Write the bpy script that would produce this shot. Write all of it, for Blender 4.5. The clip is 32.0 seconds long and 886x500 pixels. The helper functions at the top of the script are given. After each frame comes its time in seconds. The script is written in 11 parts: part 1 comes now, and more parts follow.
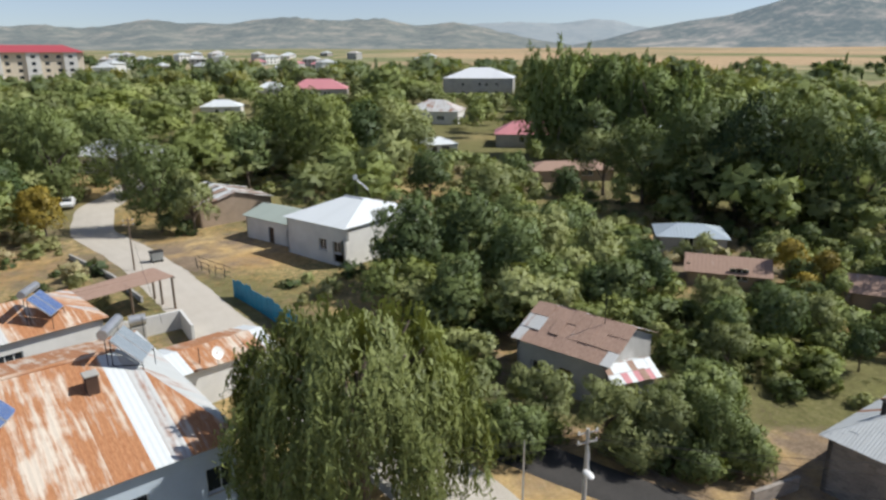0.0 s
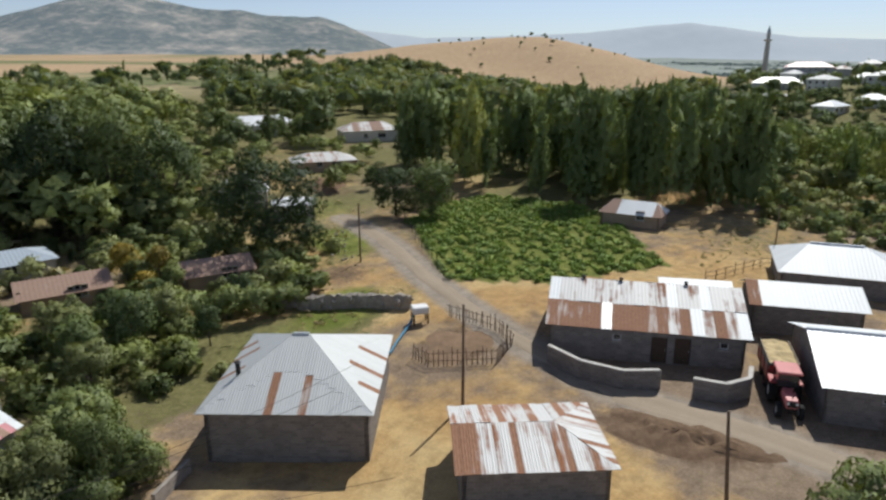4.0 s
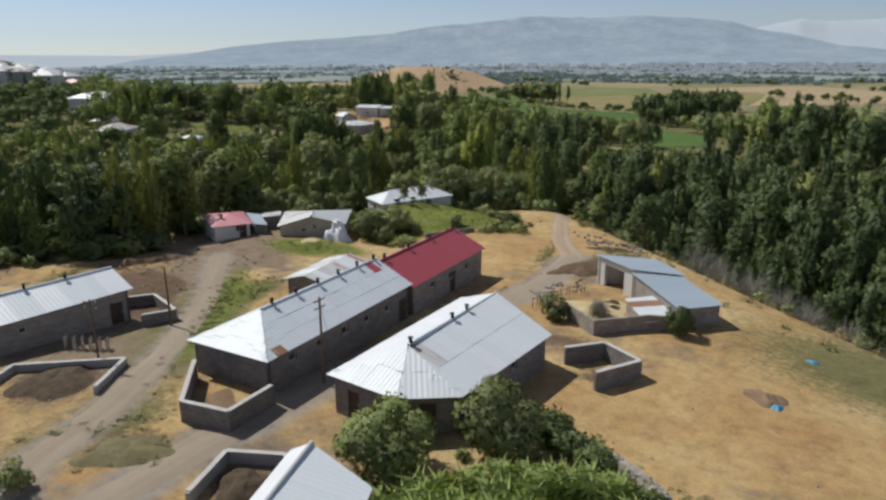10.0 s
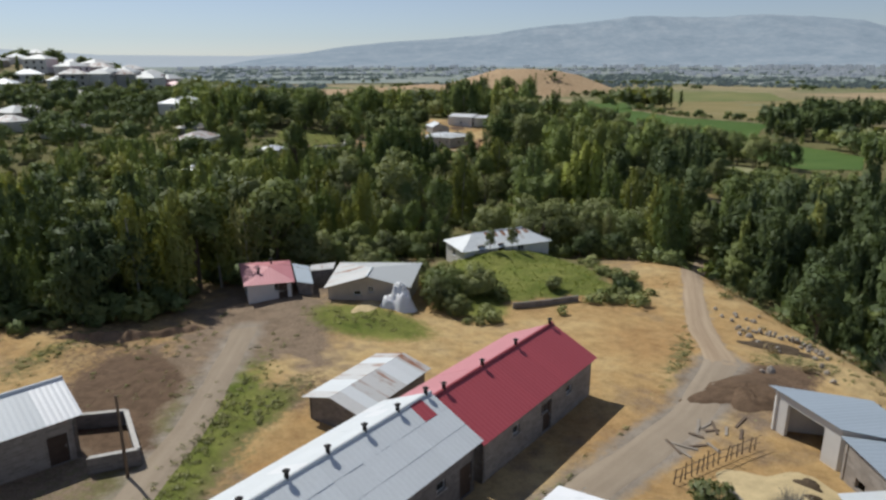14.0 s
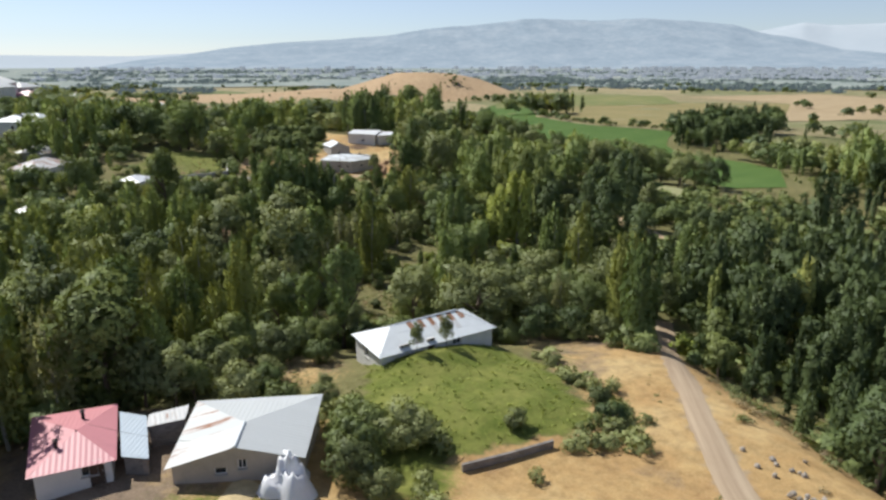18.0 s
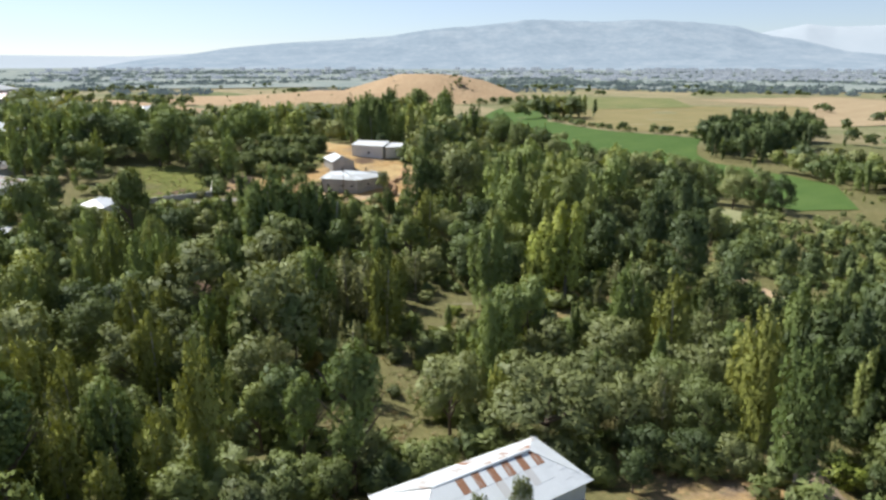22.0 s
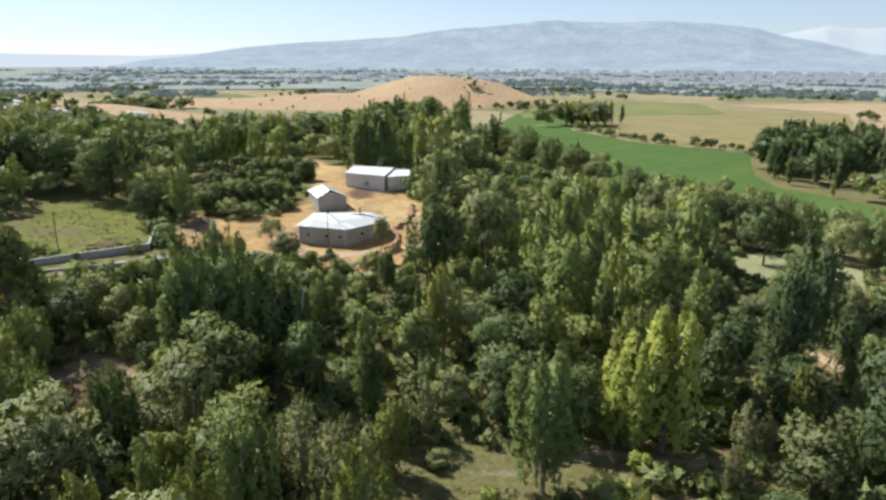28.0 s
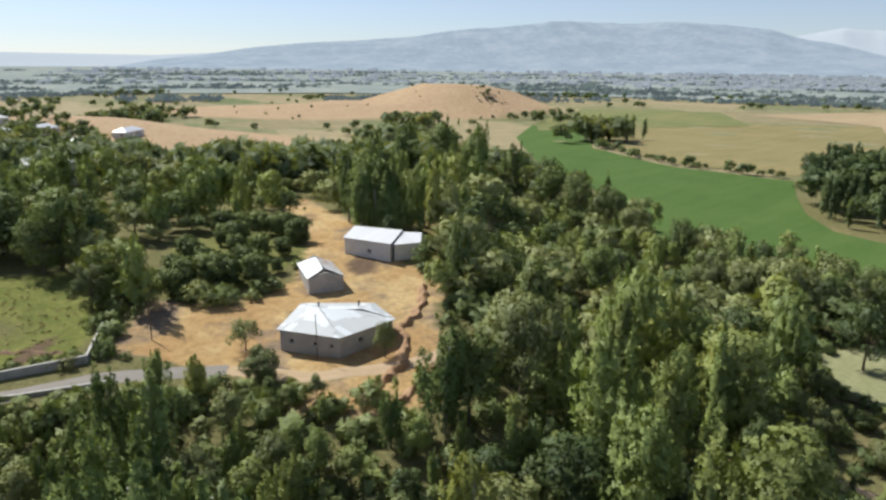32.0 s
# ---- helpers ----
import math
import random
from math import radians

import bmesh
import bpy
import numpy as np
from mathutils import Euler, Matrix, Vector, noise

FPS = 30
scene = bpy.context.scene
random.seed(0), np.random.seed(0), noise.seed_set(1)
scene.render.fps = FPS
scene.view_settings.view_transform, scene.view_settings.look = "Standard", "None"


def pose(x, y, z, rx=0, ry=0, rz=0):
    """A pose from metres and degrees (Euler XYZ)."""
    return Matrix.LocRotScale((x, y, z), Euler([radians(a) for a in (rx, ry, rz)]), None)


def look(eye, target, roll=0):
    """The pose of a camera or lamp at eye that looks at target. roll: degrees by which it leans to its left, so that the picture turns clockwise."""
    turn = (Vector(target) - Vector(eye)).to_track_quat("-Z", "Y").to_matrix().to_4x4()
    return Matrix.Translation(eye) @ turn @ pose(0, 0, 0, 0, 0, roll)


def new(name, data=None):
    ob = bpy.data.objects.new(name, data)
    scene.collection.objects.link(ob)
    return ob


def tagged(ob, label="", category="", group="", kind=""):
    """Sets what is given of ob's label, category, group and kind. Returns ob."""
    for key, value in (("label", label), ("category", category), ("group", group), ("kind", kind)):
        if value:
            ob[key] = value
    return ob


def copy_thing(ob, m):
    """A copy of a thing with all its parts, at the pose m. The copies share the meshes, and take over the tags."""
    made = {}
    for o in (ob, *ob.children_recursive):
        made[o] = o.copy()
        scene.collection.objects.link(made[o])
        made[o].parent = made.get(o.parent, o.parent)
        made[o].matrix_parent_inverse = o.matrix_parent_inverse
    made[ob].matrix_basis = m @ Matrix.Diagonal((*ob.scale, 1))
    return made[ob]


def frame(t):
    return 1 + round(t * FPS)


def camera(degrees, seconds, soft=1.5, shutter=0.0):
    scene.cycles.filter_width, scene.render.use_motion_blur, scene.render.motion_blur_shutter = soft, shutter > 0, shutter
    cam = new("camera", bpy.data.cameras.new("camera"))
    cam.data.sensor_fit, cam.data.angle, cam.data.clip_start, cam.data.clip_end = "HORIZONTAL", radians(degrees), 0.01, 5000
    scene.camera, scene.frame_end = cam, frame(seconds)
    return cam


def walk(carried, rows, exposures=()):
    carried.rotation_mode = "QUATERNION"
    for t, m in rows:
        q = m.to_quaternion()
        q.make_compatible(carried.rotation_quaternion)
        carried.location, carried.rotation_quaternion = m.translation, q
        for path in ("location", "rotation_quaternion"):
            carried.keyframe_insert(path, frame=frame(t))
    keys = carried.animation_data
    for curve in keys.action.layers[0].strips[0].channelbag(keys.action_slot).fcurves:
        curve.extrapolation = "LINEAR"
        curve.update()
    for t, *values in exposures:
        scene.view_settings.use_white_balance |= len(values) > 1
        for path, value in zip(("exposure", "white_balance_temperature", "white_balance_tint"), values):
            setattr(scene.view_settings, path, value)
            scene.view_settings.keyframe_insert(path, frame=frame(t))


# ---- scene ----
cam = camera(66.7, 32.0, soft=2.6)
METRES, EYE, TILT, LEAN, TURN = 150.0, 21.0, -16.25, 0.25, 0.0
ROWS = [
    (0.0, 0.0, 0.0, 0.0, 0.0, 0.0, -0.0),
    (0.5, 0.0004, 0.0004, -0.0002, -3.66, -0.01, 0.99),
    (1.0, 0.0006, 0.0005, -0.0005, -10.33, -0.2, 2.9),
    (1.5, 0.0006, 0.0007, -0.0006, -17.02, -0.62, 4.73),
    (2.0, 0.0004, 0.0007, -0.0004, -23.71, -1.18, 6.56),
    (2.5, 0.0003, 0.0006, 0.0001, -30.43, -1.95, 8.3),
    (4.5, 0.0013, -0.0001, -0.0002, -63.25, -8.48, 14.83),
    (5.0, 0.0013, -0.0, -0.0016, -74.41, -11.37, 16.0),
    (5.5, 0.0011, -0.0001, -0.0028, -85.67, -14.45, 16.62),
    (6.0, 0.0012, -0.0, -0.0038, -97.01, -17.61, 16.62),
    (6.5, 0.0005, -0.0007, -0.0044, -108.68, -20.84, 16.01),
    (7.0, 0.0004, -0.0005, -0.0046, -124.95, -24.97, 13.96),
    (7.5, 0.0022, -0.0002, -0.0045, -137.73, -27.76, 11.68),
    (8.0, 0.0048, -0.0029, -0.0043, -137.82, -27.79, 11.63),
    (8.5, 0.0094, -0.0079, -0.0047, -137.73, -27.77, 11.66),
    (9.0, 0.016, -0.0147, -0.0058, -137.62, -27.76, 11.64),
    (9.5, 0.0243, -0.0232, -0.0077, -137.52, -27.73, 11.67),
    (10.0, 0.034, -0.033, -0.0095, -137.44, -27.7, 11.66),
    (10.5, 0.0445, -0.0438, -0.0115, -137.35, -27.68, 11.65),
    (11.0, 0.0558, -0.0555, -0.0143, -137.26, -27.64, 11.66),
    (11.5, 0.068, -0.0675, -0.0176, -137.2, -27.61, 11.67),
    (12.0, 0.0808, -0.0802, -0.021, -137.14, -27.58, 11.66),
    (12.5, 0.0941, -0.0938, -0.0243, -137.07, -27.56, 11.66),
    (13.0, 0.1077, -0.1081, -0.0271, -137.98, -27.74, 11.46),
    (13.5, 0.1237, -0.1211, -0.0295, -133.13, -26.71, 12.37),
    (14.0, 0.137, -0.1382, -0.0293, -128.99, -25.85, 13.12),
    (14.5, 0.1523, -0.1538, -0.0277, -128.98, -25.87, 13.11),
    (16.5, 0.2164, -0.2099, -0.0323, -137.47, -27.59, 11.51),
    (17.0, 0.2338, -0.2216, -0.0354, -137.47, -27.58, 11.45),
    (17.5, 0.2521, -0.2318, -0.0379, -137.5, -27.62, 11.4),
    (18.0, 0.2708, -0.2417, -0.0403, -137.47, -27.59, 11.36),
    (18.5, 0.2895, -0.2526, -0.0424, -137.42, -27.58, 11.36),
    (19.0, 0.3078, -0.2635, -0.0453, -137.37, -27.58, 11.36),
    (19.5, 0.3256, -0.2752, -0.0485, -137.32, -27.58, 11.36),
    (20.0, 0.3432, -0.2877, -0.0524, -137.32, -27.56, 11.33),
    (20.5, 0.3606, -0.3002, -0.0565, -137.37, -27.52, 11.26),
    (21.0, 0.3774, -0.3134, -0.0598, -137.39, -27.53, 11.24),
    (21.5, 0.394, -0.327, -0.0638, -137.4, -27.49, 11.25),
    (22.0, 0.4104, -0.3408, -0.0677, -137.42, -27.51, 11.24),
    (22.5, 0.4267, -0.3552, -0.0713, -137.42, -27.53, 11.22),
    (23.0, 0.4429, -0.3699, -0.075, -137.41, -27.54, 11.19),
    (23.5, 0.4589, -0.3845, -0.0792, -137.39, -27.54, 11.16),
    (24.0, 0.4749, -0.3993, -0.0833, -137.38, -27.53, 11.14),
    (24.5, 0.4902, -0.414, -0.0867, -137.36, -27.52, 11.14),
    (25.0, 0.506, -0.4289, -0.0904, -137.35, -27.5, 11.14),
    (25.5, 0.5215, -0.4441, -0.0941, -137.34, -27.48, 11.14),
    (27.5, 0.5823, -0.5046, -0.1083, -136.3, -27.23, 11.21),
    (28.0, 0.5986, -0.5199, -0.1117, -136.3, -27.25, 11.18),
    (28.5, 0.6148, -0.5362, -0.112, -136.28, -27.28, 11.15),
    (29.0, 0.6316, -0.5529, -0.1101, -136.27, -27.33, 11.11),
    (29.5, 0.6482, -0.5691, -0.1081, -136.27, -27.34, 11.09),
    (30.0, 0.6649, -0.5851, -0.1061, -136.27, -27.35, 11.04),
    (30.5, 0.6815, -0.601, -0.1042, -136.1, -27.3, 11.02),
    (31.0, 0.698, -0.6166, -0.1023, -135.66, -27.21, 11.11),
    (31.5, 0.7147, -0.6322, -0.1001, -135.41, -27.15, 11.14),
    (32.0, 0.7315, -0.6476, -0.0977, -135.4, -27.13, 11.12),
]
EXPOSURES = [(0.0, 0.2), (2.5, 0.46), (4.5, -0.2), (6.5, -0.44), (8.5, -0.17), (13.0, -0.27), (14.5, -0.2), (17.0, 0.15), (20.0, 0.4), (24.0, 0.48), (28.0, 0.48), (32.0, 0.26)]
walk(cam, [(t, pose(0, 0, EYE, TILT, LEAN, TURN) @ pose(METRES * x, METRES * y, METRES * z, 90 + pitch, roll, yaw)) for t, x, y, z, yaw, pitch, roll in ROWS], EXPOSURES)

# ---------------------------------------------------------------- light
SUN_AZ, SUN_EL = radians(84), radians(48)
sun_way = Vector((math.sin(SUN_AZ) * math.cos(SUN_EL), math.cos(SUN_AZ) * math.cos(SUN_EL), math.sin(SUN_EL)))
world = bpy.data.worlds.new("sky")
scene.world = world
world.use_nodes = True
wn, wl = world.node_tree.nodes, world.node_tree.links
wn.clear()
sky = wn.new("ShaderNodeTexSky")
sky.sky_type = "NISHITA"
sky.sun_disc = False
sky.sun_elevation, sky.sun_rotation = SUN_EL, SUN_AZ
sky.altitude, sky.air_density, sky.dust_density, sky.ozone_density = 1200, 1.0, 0.12, 6.0
bg = wn.new("ShaderNodeBackground")
bg.inputs["Strength"].default_value = 0.088
wo = wn.new("ShaderNodeOutputWorld")
pale = wn.new("ShaderNodeHueSaturation")
pale.inputs["Saturation"].default_value = 0.64
tint = wn.new("ShaderNodeMix")
tint.data_type, tint.blend_type = "RGBA", "MULTIPLY"
tint.inputs[0].default_value = 1.0
tint.inputs[7].default_value = (0.965, 0.985, 1.045, 1)
wl.new(sky.outputs[0], pale.inputs["Color"])
wl.new(pale.outputs[0], tint.inputs[6])
wl.new(tint.outputs[2], bg.inputs[0])
wl.new(bg.outputs[0], wo.inputs[0])
sun = new("sun", bpy.data.lights.new("sun", "SUN"))
sun.data.energy, sun.data.angle, sun.data.color = 4.35, radians(0.6), (0.985, 0.96, 0.905)
sun.matrix_world = look(sun_way * 100, (0, 0, 0))
scene.view_settings.exposure = 0.0

# ---------------------------------------------------------------- helpers of this scene
rng = np.random.default_rng(7)
U2, V2 = np.array((0.72, -0.694)), np.array((-0.694, -0.72))


def smooth(a, b, x):
    t = np.clip((x - a) / (b - a), 0, 1)
    return t * t * (3 - 2 * t)


def bump2(x, y, cx, cy, sx, sy, turn=0.0, power=2.0):
    c, s = math.cos(turn), math.sin(turn)
    p, q = (x - cx) * c + (y - cy) * s, -(x - cx) * s + (y - cy) * c
    return np.exp(-((np.abs(p / sx) ** 2 + np.abs(q / sy) ** 2) ** (power / 2)))


def wavy(x, y, scale, seed=0.0):
    """Cheap smooth noise of about -1 to 1 on arrays."""
    a, b = x / scale + seed * 3.1, y / scale - seed * 1.7
    return (np.sin(a * 1.3 + 1.9 * np.sin(b * 0.9 + seed)) + np.sin(b * 1.7 + 1.6 * np.sin(a * 1.1 - seed)) + np.sin((a + b) * 2.3 + seed * 5)) / 3


def gz(x, y):
    """Height of the ground."""
    x, y = np.asarray(x, float), np.asarray(y, float)
    u, v = x * U2[0] + y * U2[1], x * V2[0] + y * V2[1]
    z = np.interp(u, [-200, 0, 50, 76, 100, 117, 135, 160, 190, 212, 226, 245, 262, 300, 360, 450, 600, 1000, 4500],
                  [-0.6, -0.9, -1.0, -2.0, -2.8, -4.0, -8.0, -9.0, -7.5, -3.2, -2.6, -1.0, 0.6, -1.0, -5, -12, -17, -20, -22])
    low = np.interp(u, [0, 50, 150, 225, 300, 450, 700], [-9, -11, -10, -8.5, -12, -13, -18])
    edge = np.interp(u, [20, 50, 70, 97, 125, 180, 205, 230, 265, 300], [40, 35, 31, 25, 20, 12, -2, -2, -4, 4])
    k = smooth(0, 16, v - edge)
    z = z * (1 - k) + np.minimum(low, z) * k
    # the village stands on a slight rise
    z = z + 0.8 * smooth(-2, 14, u) * (1 - smooth(72, 96, u)) * (1 - smooth(24, 34, v)) * (1 - smooth(80, 105, -v))
    # rising ground to the north, low hills
    north = smooth(60, 160, y)
    z = z + north * np.interp(y, [60, 120, 300, 600, 1200, 4500], [0, 1.0, 8, 14, 30, 40])
    z = z + 36 * bump2(x, y, 590, 335, 95, 150, radians(-30)) + 14 * bump2(x, y, 480, 430, 120, 90)
    z = z + 19 * bump2(x, y, 480, -100, 125, 75) + 20 * bump2(x, y, 540, -20, 125, 95) * (1 - 0.2 * bump2(x, y, 540, -60, 60, 60))
    z = z + 27 * bump2(x, y, 590, -600, 62, 62, 0.75, 7) + 13 * bump2(x, y, 665, -523, 70, 60, 0.75) + 6 * bump2(x, y, 716, -420, 90, 50, 0.75) + 1.0 * bump2(x, y, 81.5, -53.0, 11, 9, 0, 4) + 1.3 * bump2(x, y, 83.2, -80.5, 4, 8, -0.2, 4) + 1.4 * bump2(x, y, 76.2, -75.5, 9.5, 9.0, 0.3, 4) + 14 * bump2(x, y, 560, -230, 120, 60, 0.5)
    far = smooth(150, 500, np.hypot(x - 60, y + 40))
    z = z + 0.12 * wavy(x, y, 5.0) * (1 - far) + 0.25 * wavy(x, y, 17.0, 2) + 1.5 * far * wavy(x, y, 120.0, 4)
    return z


def g1(x, y):
    return float(gz(x, y))


def mesh_np(name, verts, quads=None, tris=None, tone=None, uv=None, smooth_shade=False, normals=None):
    """A mesh from arrays of vertices and of four-cornered and three-cornered faces."""
    me = bpy.data.meshes.new(name)
    verts = np.asarray(verts, np.float32)
    parts, starts, at = [], [], 0
    for faces, k in ((quads, 4), (tris, 3)):
        if faces is not None and len(faces):
            f = np.asarray(faces, np.int32)
            parts.append(f.ravel())
            starts.append(at + k * np.arange(len(f), dtype=np.int32))
            at += f.size
    loops, starts = np.concatenate(parts), np.concatenate(starts)
    me.vertices.add(len(verts))
    me.vertices.foreach_set("co", verts.ravel())
    me.loops.add(len(loops))
    me.loops.foreach_set("vertex_index", loops)
    me.polygons.add(len(starts))
    me.polygons.foreach_set("loop_start", starts)
    me.update(calc_edges=True)
    if tone is not None:
        me.attributes.new("tone", "FLOAT", "POINT").data.foreach_set("value", np.asarray(tone, np.float32))
    if uv is not None:
        me.uv_layers.new(name="UVMap").data.foreach_set("uv", np.asarray(uv, np.float32)[loops].ravel())
    me.polygons.foreach_set("use_smooth", np.full(len(starts), smooth_shade or normals is not None))
    if normals is not None:
        me.attributes.new("custom_normal", "FLOAT_VECTOR", "POINT").data.foreach_set("vector", np.asarray(normals, np.float32).ravel())
    else:
        me.validate()
    return me


def add(name, me, mat, parent=None, label="", category="", group="", kind=""):
    ob = new(name, me)
    if mat is not None:
        me.materials.append(mat)
    if parent is not None:
        ob.parent = parent
    return tagged(ob, label, category, group, kind)


def part(name, bm, mat, parent, label=""):
    me = bpy.data.meshes.new(name)
    bm.to_mesh(me)
    bm.free()
    return add(name, me, mat, parent, label)


def thing(name, label, category, at=(0, 0, 0), turn=0.0, group="", kind=""):
    ob = new(name)
    ob.empty_display_size = 0.3
    ob.matrix_basis = pose(*at, 0, 0, turn)
    return tagged(ob, label, category, group, kind)


def box(bm, x0, y0, z0, x1, y1, z1, m=None, bevel=0.0):
    r = bmesh.ops.create_cube(bm, size=1.0)
    vs = r["verts"]
    for v in vs:
        v.co = Vector((x0 + (v.co.x + 0.5) * (x1 - x0), y0 + (v.co.y + 0.5) * (y1 - y0), z0 + (v.co.z + 0.5) * (z1 - z0)))
    if bevel:
        es = list({e for v in vs for e in v.link_edges})
        r2 = bmesh.ops.bevel(bm, geom=es, offset=bevel, segments=1, affect="EDGES")
        vs = list({v for f in r2["faces"] for v in f.verts} | {v for v in vs if v.is_valid})
    if m is not None:
        for v in vs:
            v.co = m @ v.co
    return vs


def tube(bm, pts, r0, r1=None, seg=8, cap=True):
    """A tapered round bar along points."""
    r1 = r0 if r1 is None else r1
    pts = [Vector(p) for p in pts]
    rings = []
    for i, p in enumerate(pts):
        d = (pts[min(i + 1, len(pts) - 1)] - pts[max(i - 1, 0)]).normalized()
        a = d.orthogonal().normalized() if abs(d.z) > 0.95 else d.cross(Vector((0, 0, 1))).normalized()
        b = d.cross(a)
        r = r0 + (r1 - r0) * i / max(1, len(pts) - 1)
        rings.append([bm.verts.new(p + (a * math.cos(2 * math.pi * k / seg) + b * math.sin(2 * math.pi * k / seg)) * r) for k in range(seg)])
    for q, w in zip(rings, rings[1:]):
        for k in range(seg):
            bm.faces.new((q[k], q[(k + 1) % seg], w[(k + 1) % seg], w[k]))
    if cap:
        bm.faces.new(rings[0][::-1])
        bm.faces.new(rings[-1])
    return rings


# ---------------------------------------------------------------- materials
def material(name, rough=0.8, metal=0.0, spec=0.3):
    m = bpy.data.materials.new(name)
    m.use_nodes = True
    n = m.node_tree.nodes
    p = n["Principled BSDF"]
    p.inputs["Roughness"].default_value, p.inputs["Metallic"].default_value = rough, metal
    p.inputs["Specular IOR Level"].default_value = spec
    return m, n, m.node_tree.links, p


def noise_node(n, l, vec, scale, detail=4.0, rough=0.6):
    t = n.new("ShaderNodeTexNoise")
    t.inputs["Scale"].default_value, t.inputs["Detail"].default_value, t.inputs["Roughness"].default_value = scale, detail, rough
    l.new(vec, t.inputs["Vector"])
    return t.outputs["Fac"]


def coords(n, l, which="Object", stretch=(1, 1, 1)):
    t = n.new("ShaderNodeTexCoord")
    m = n.new("ShaderNodeMapping")
    m.inputs["Scale"].default_value = stretch
    l.new(t.outputs[which], m.inputs["Vector"])
    return m.outputs[0]


def ramp(n, l, fac, stops):
    r = n.new("ShaderNodeValToRGB")
    e = r.color_ramp.elements
    while len(e) < len(stops):
        e.new(0.5)
    for k, (pos, col) in enumerate(stops):
        e[k].position, e[k].color = pos, (*col, 1)
    l.new(fac, r.inputs[0])
    return r.outputs[0]


def mixc(n, l, fac, a, b, how="MIX"):
    m = n.new("ShaderNodeMix")
    m.data_type, m.blend_type = "RGBA", how
    for sock, v in ((m.inputs[0], fac), (m.inputs[6], a), (m.inputs[7], b)):
        if isinstance(v, bpy.types.NodeSocket):
            l.new(v, sock)
        else:
            sock.default_value = v if isinstance(v, float) else (*v, 1)
    return m.outputs[2]


def calc(n, l, op, a, b=0.0):
    m = n.new("ShaderNodeMath")
    m.operation = op
    for sock, v in zip(m.inputs, (a, b)):
        if isinstance(v, bpy.types.NodeSocket):
            l.new(v, sock)
        else:
            sock.default_value = v
    return m.outputs[0]


def bumped(n, l, p, height, strength=0.3, distance=0.05):
    b = n.new("ShaderNodeBump")
    b.inputs["Strength"].default_value, b.inputs["Distance"].default_value = strength, distance
    l.new(height, b.inputs["Height"])
    l.new(b.outputs[0], p.inputs["Normal"])


def plain(name, col, rough=0.8, metal=0.0, vary=0.25, scale=1.5, spec=0.3, fine=30.0):
    """A worn single-colour surface: stains at one scale, grain at another."""
    m, n, l, p = material(name, rough, metal, spec)
    c = coords(n, l)
    a = noise_node(n, l, c, scale, 5)
    b = noise_node(n, l, c, fine, 3)
    lo, hi = tuple(x * (1 - vary) for x in col), tuple(min(1, x * (1 + vary)) for x in col)
    k = mixc(n, l, 0.35, ramp(n, l, a, [(0.3, lo), (0.7, hi)]), ramp(n, l, b, [(0.3, lo), (0.7, hi)]))
    rnd = n.new("ShaderNodeObjectInfo").outputs["Random"]
    k = mixc(n, l, calc(n, l, "MULTIPLY", rnd, 0.25), k, lo)
    l.new(k, p.inputs["Base Color"])
    bumped(n, l, p, b, 0.25, 0.01)
    return m


def blockwork(name, col, mortar, size=(0.4, 0.2), vary=0.25):
    m, n, l, p = material(name, 0.9)
    uv = coords(n, l, "UV")
    t = n.new("ShaderNodeTexBrick")
    t.inputs["Scale"].default_value = 1.0
    t.inputs["Brick Width"].default_value, t.inputs["Row Height"].default_value = size
    t.inputs["Mortar Size"].default_value = 0.012
    t.inputs["Color1"].default_value = (*[x * (1 - vary) for x in col], 1)
    t.inputs["Color2"].default_value = (*[x * (1 + vary) for x in col], 1)
    t.inputs["Mortar"].default_value = (*mortar, 1)
    l.new(uv, t.inputs["Vector"])
    c = coords(n, l)
    st = noise_node(n, l, c, 0.9, 5)
    k = mixc(n, l, ramp(n, l, st, [(0.45, (0, 0, 0)), (0.75, (0.6, 0.6, 0.6))]), t.outputs["Color"], tuple(x * 0.55 for x in col))
    g = noise_node(n, l, c, 25, 3)
    k = mixc(n, l, 0.25, k, ramp(n, l, g, [(0.3, tuple(x * 0.5 for x in col)), (0.7, tuple(min(1, x * 1.4) for x in col))]))
    l.new(k, p.inputs["Base Color"])
    bumped(n, l, p, t.outputs["Fac"], -0.5, 0.01)
    return m


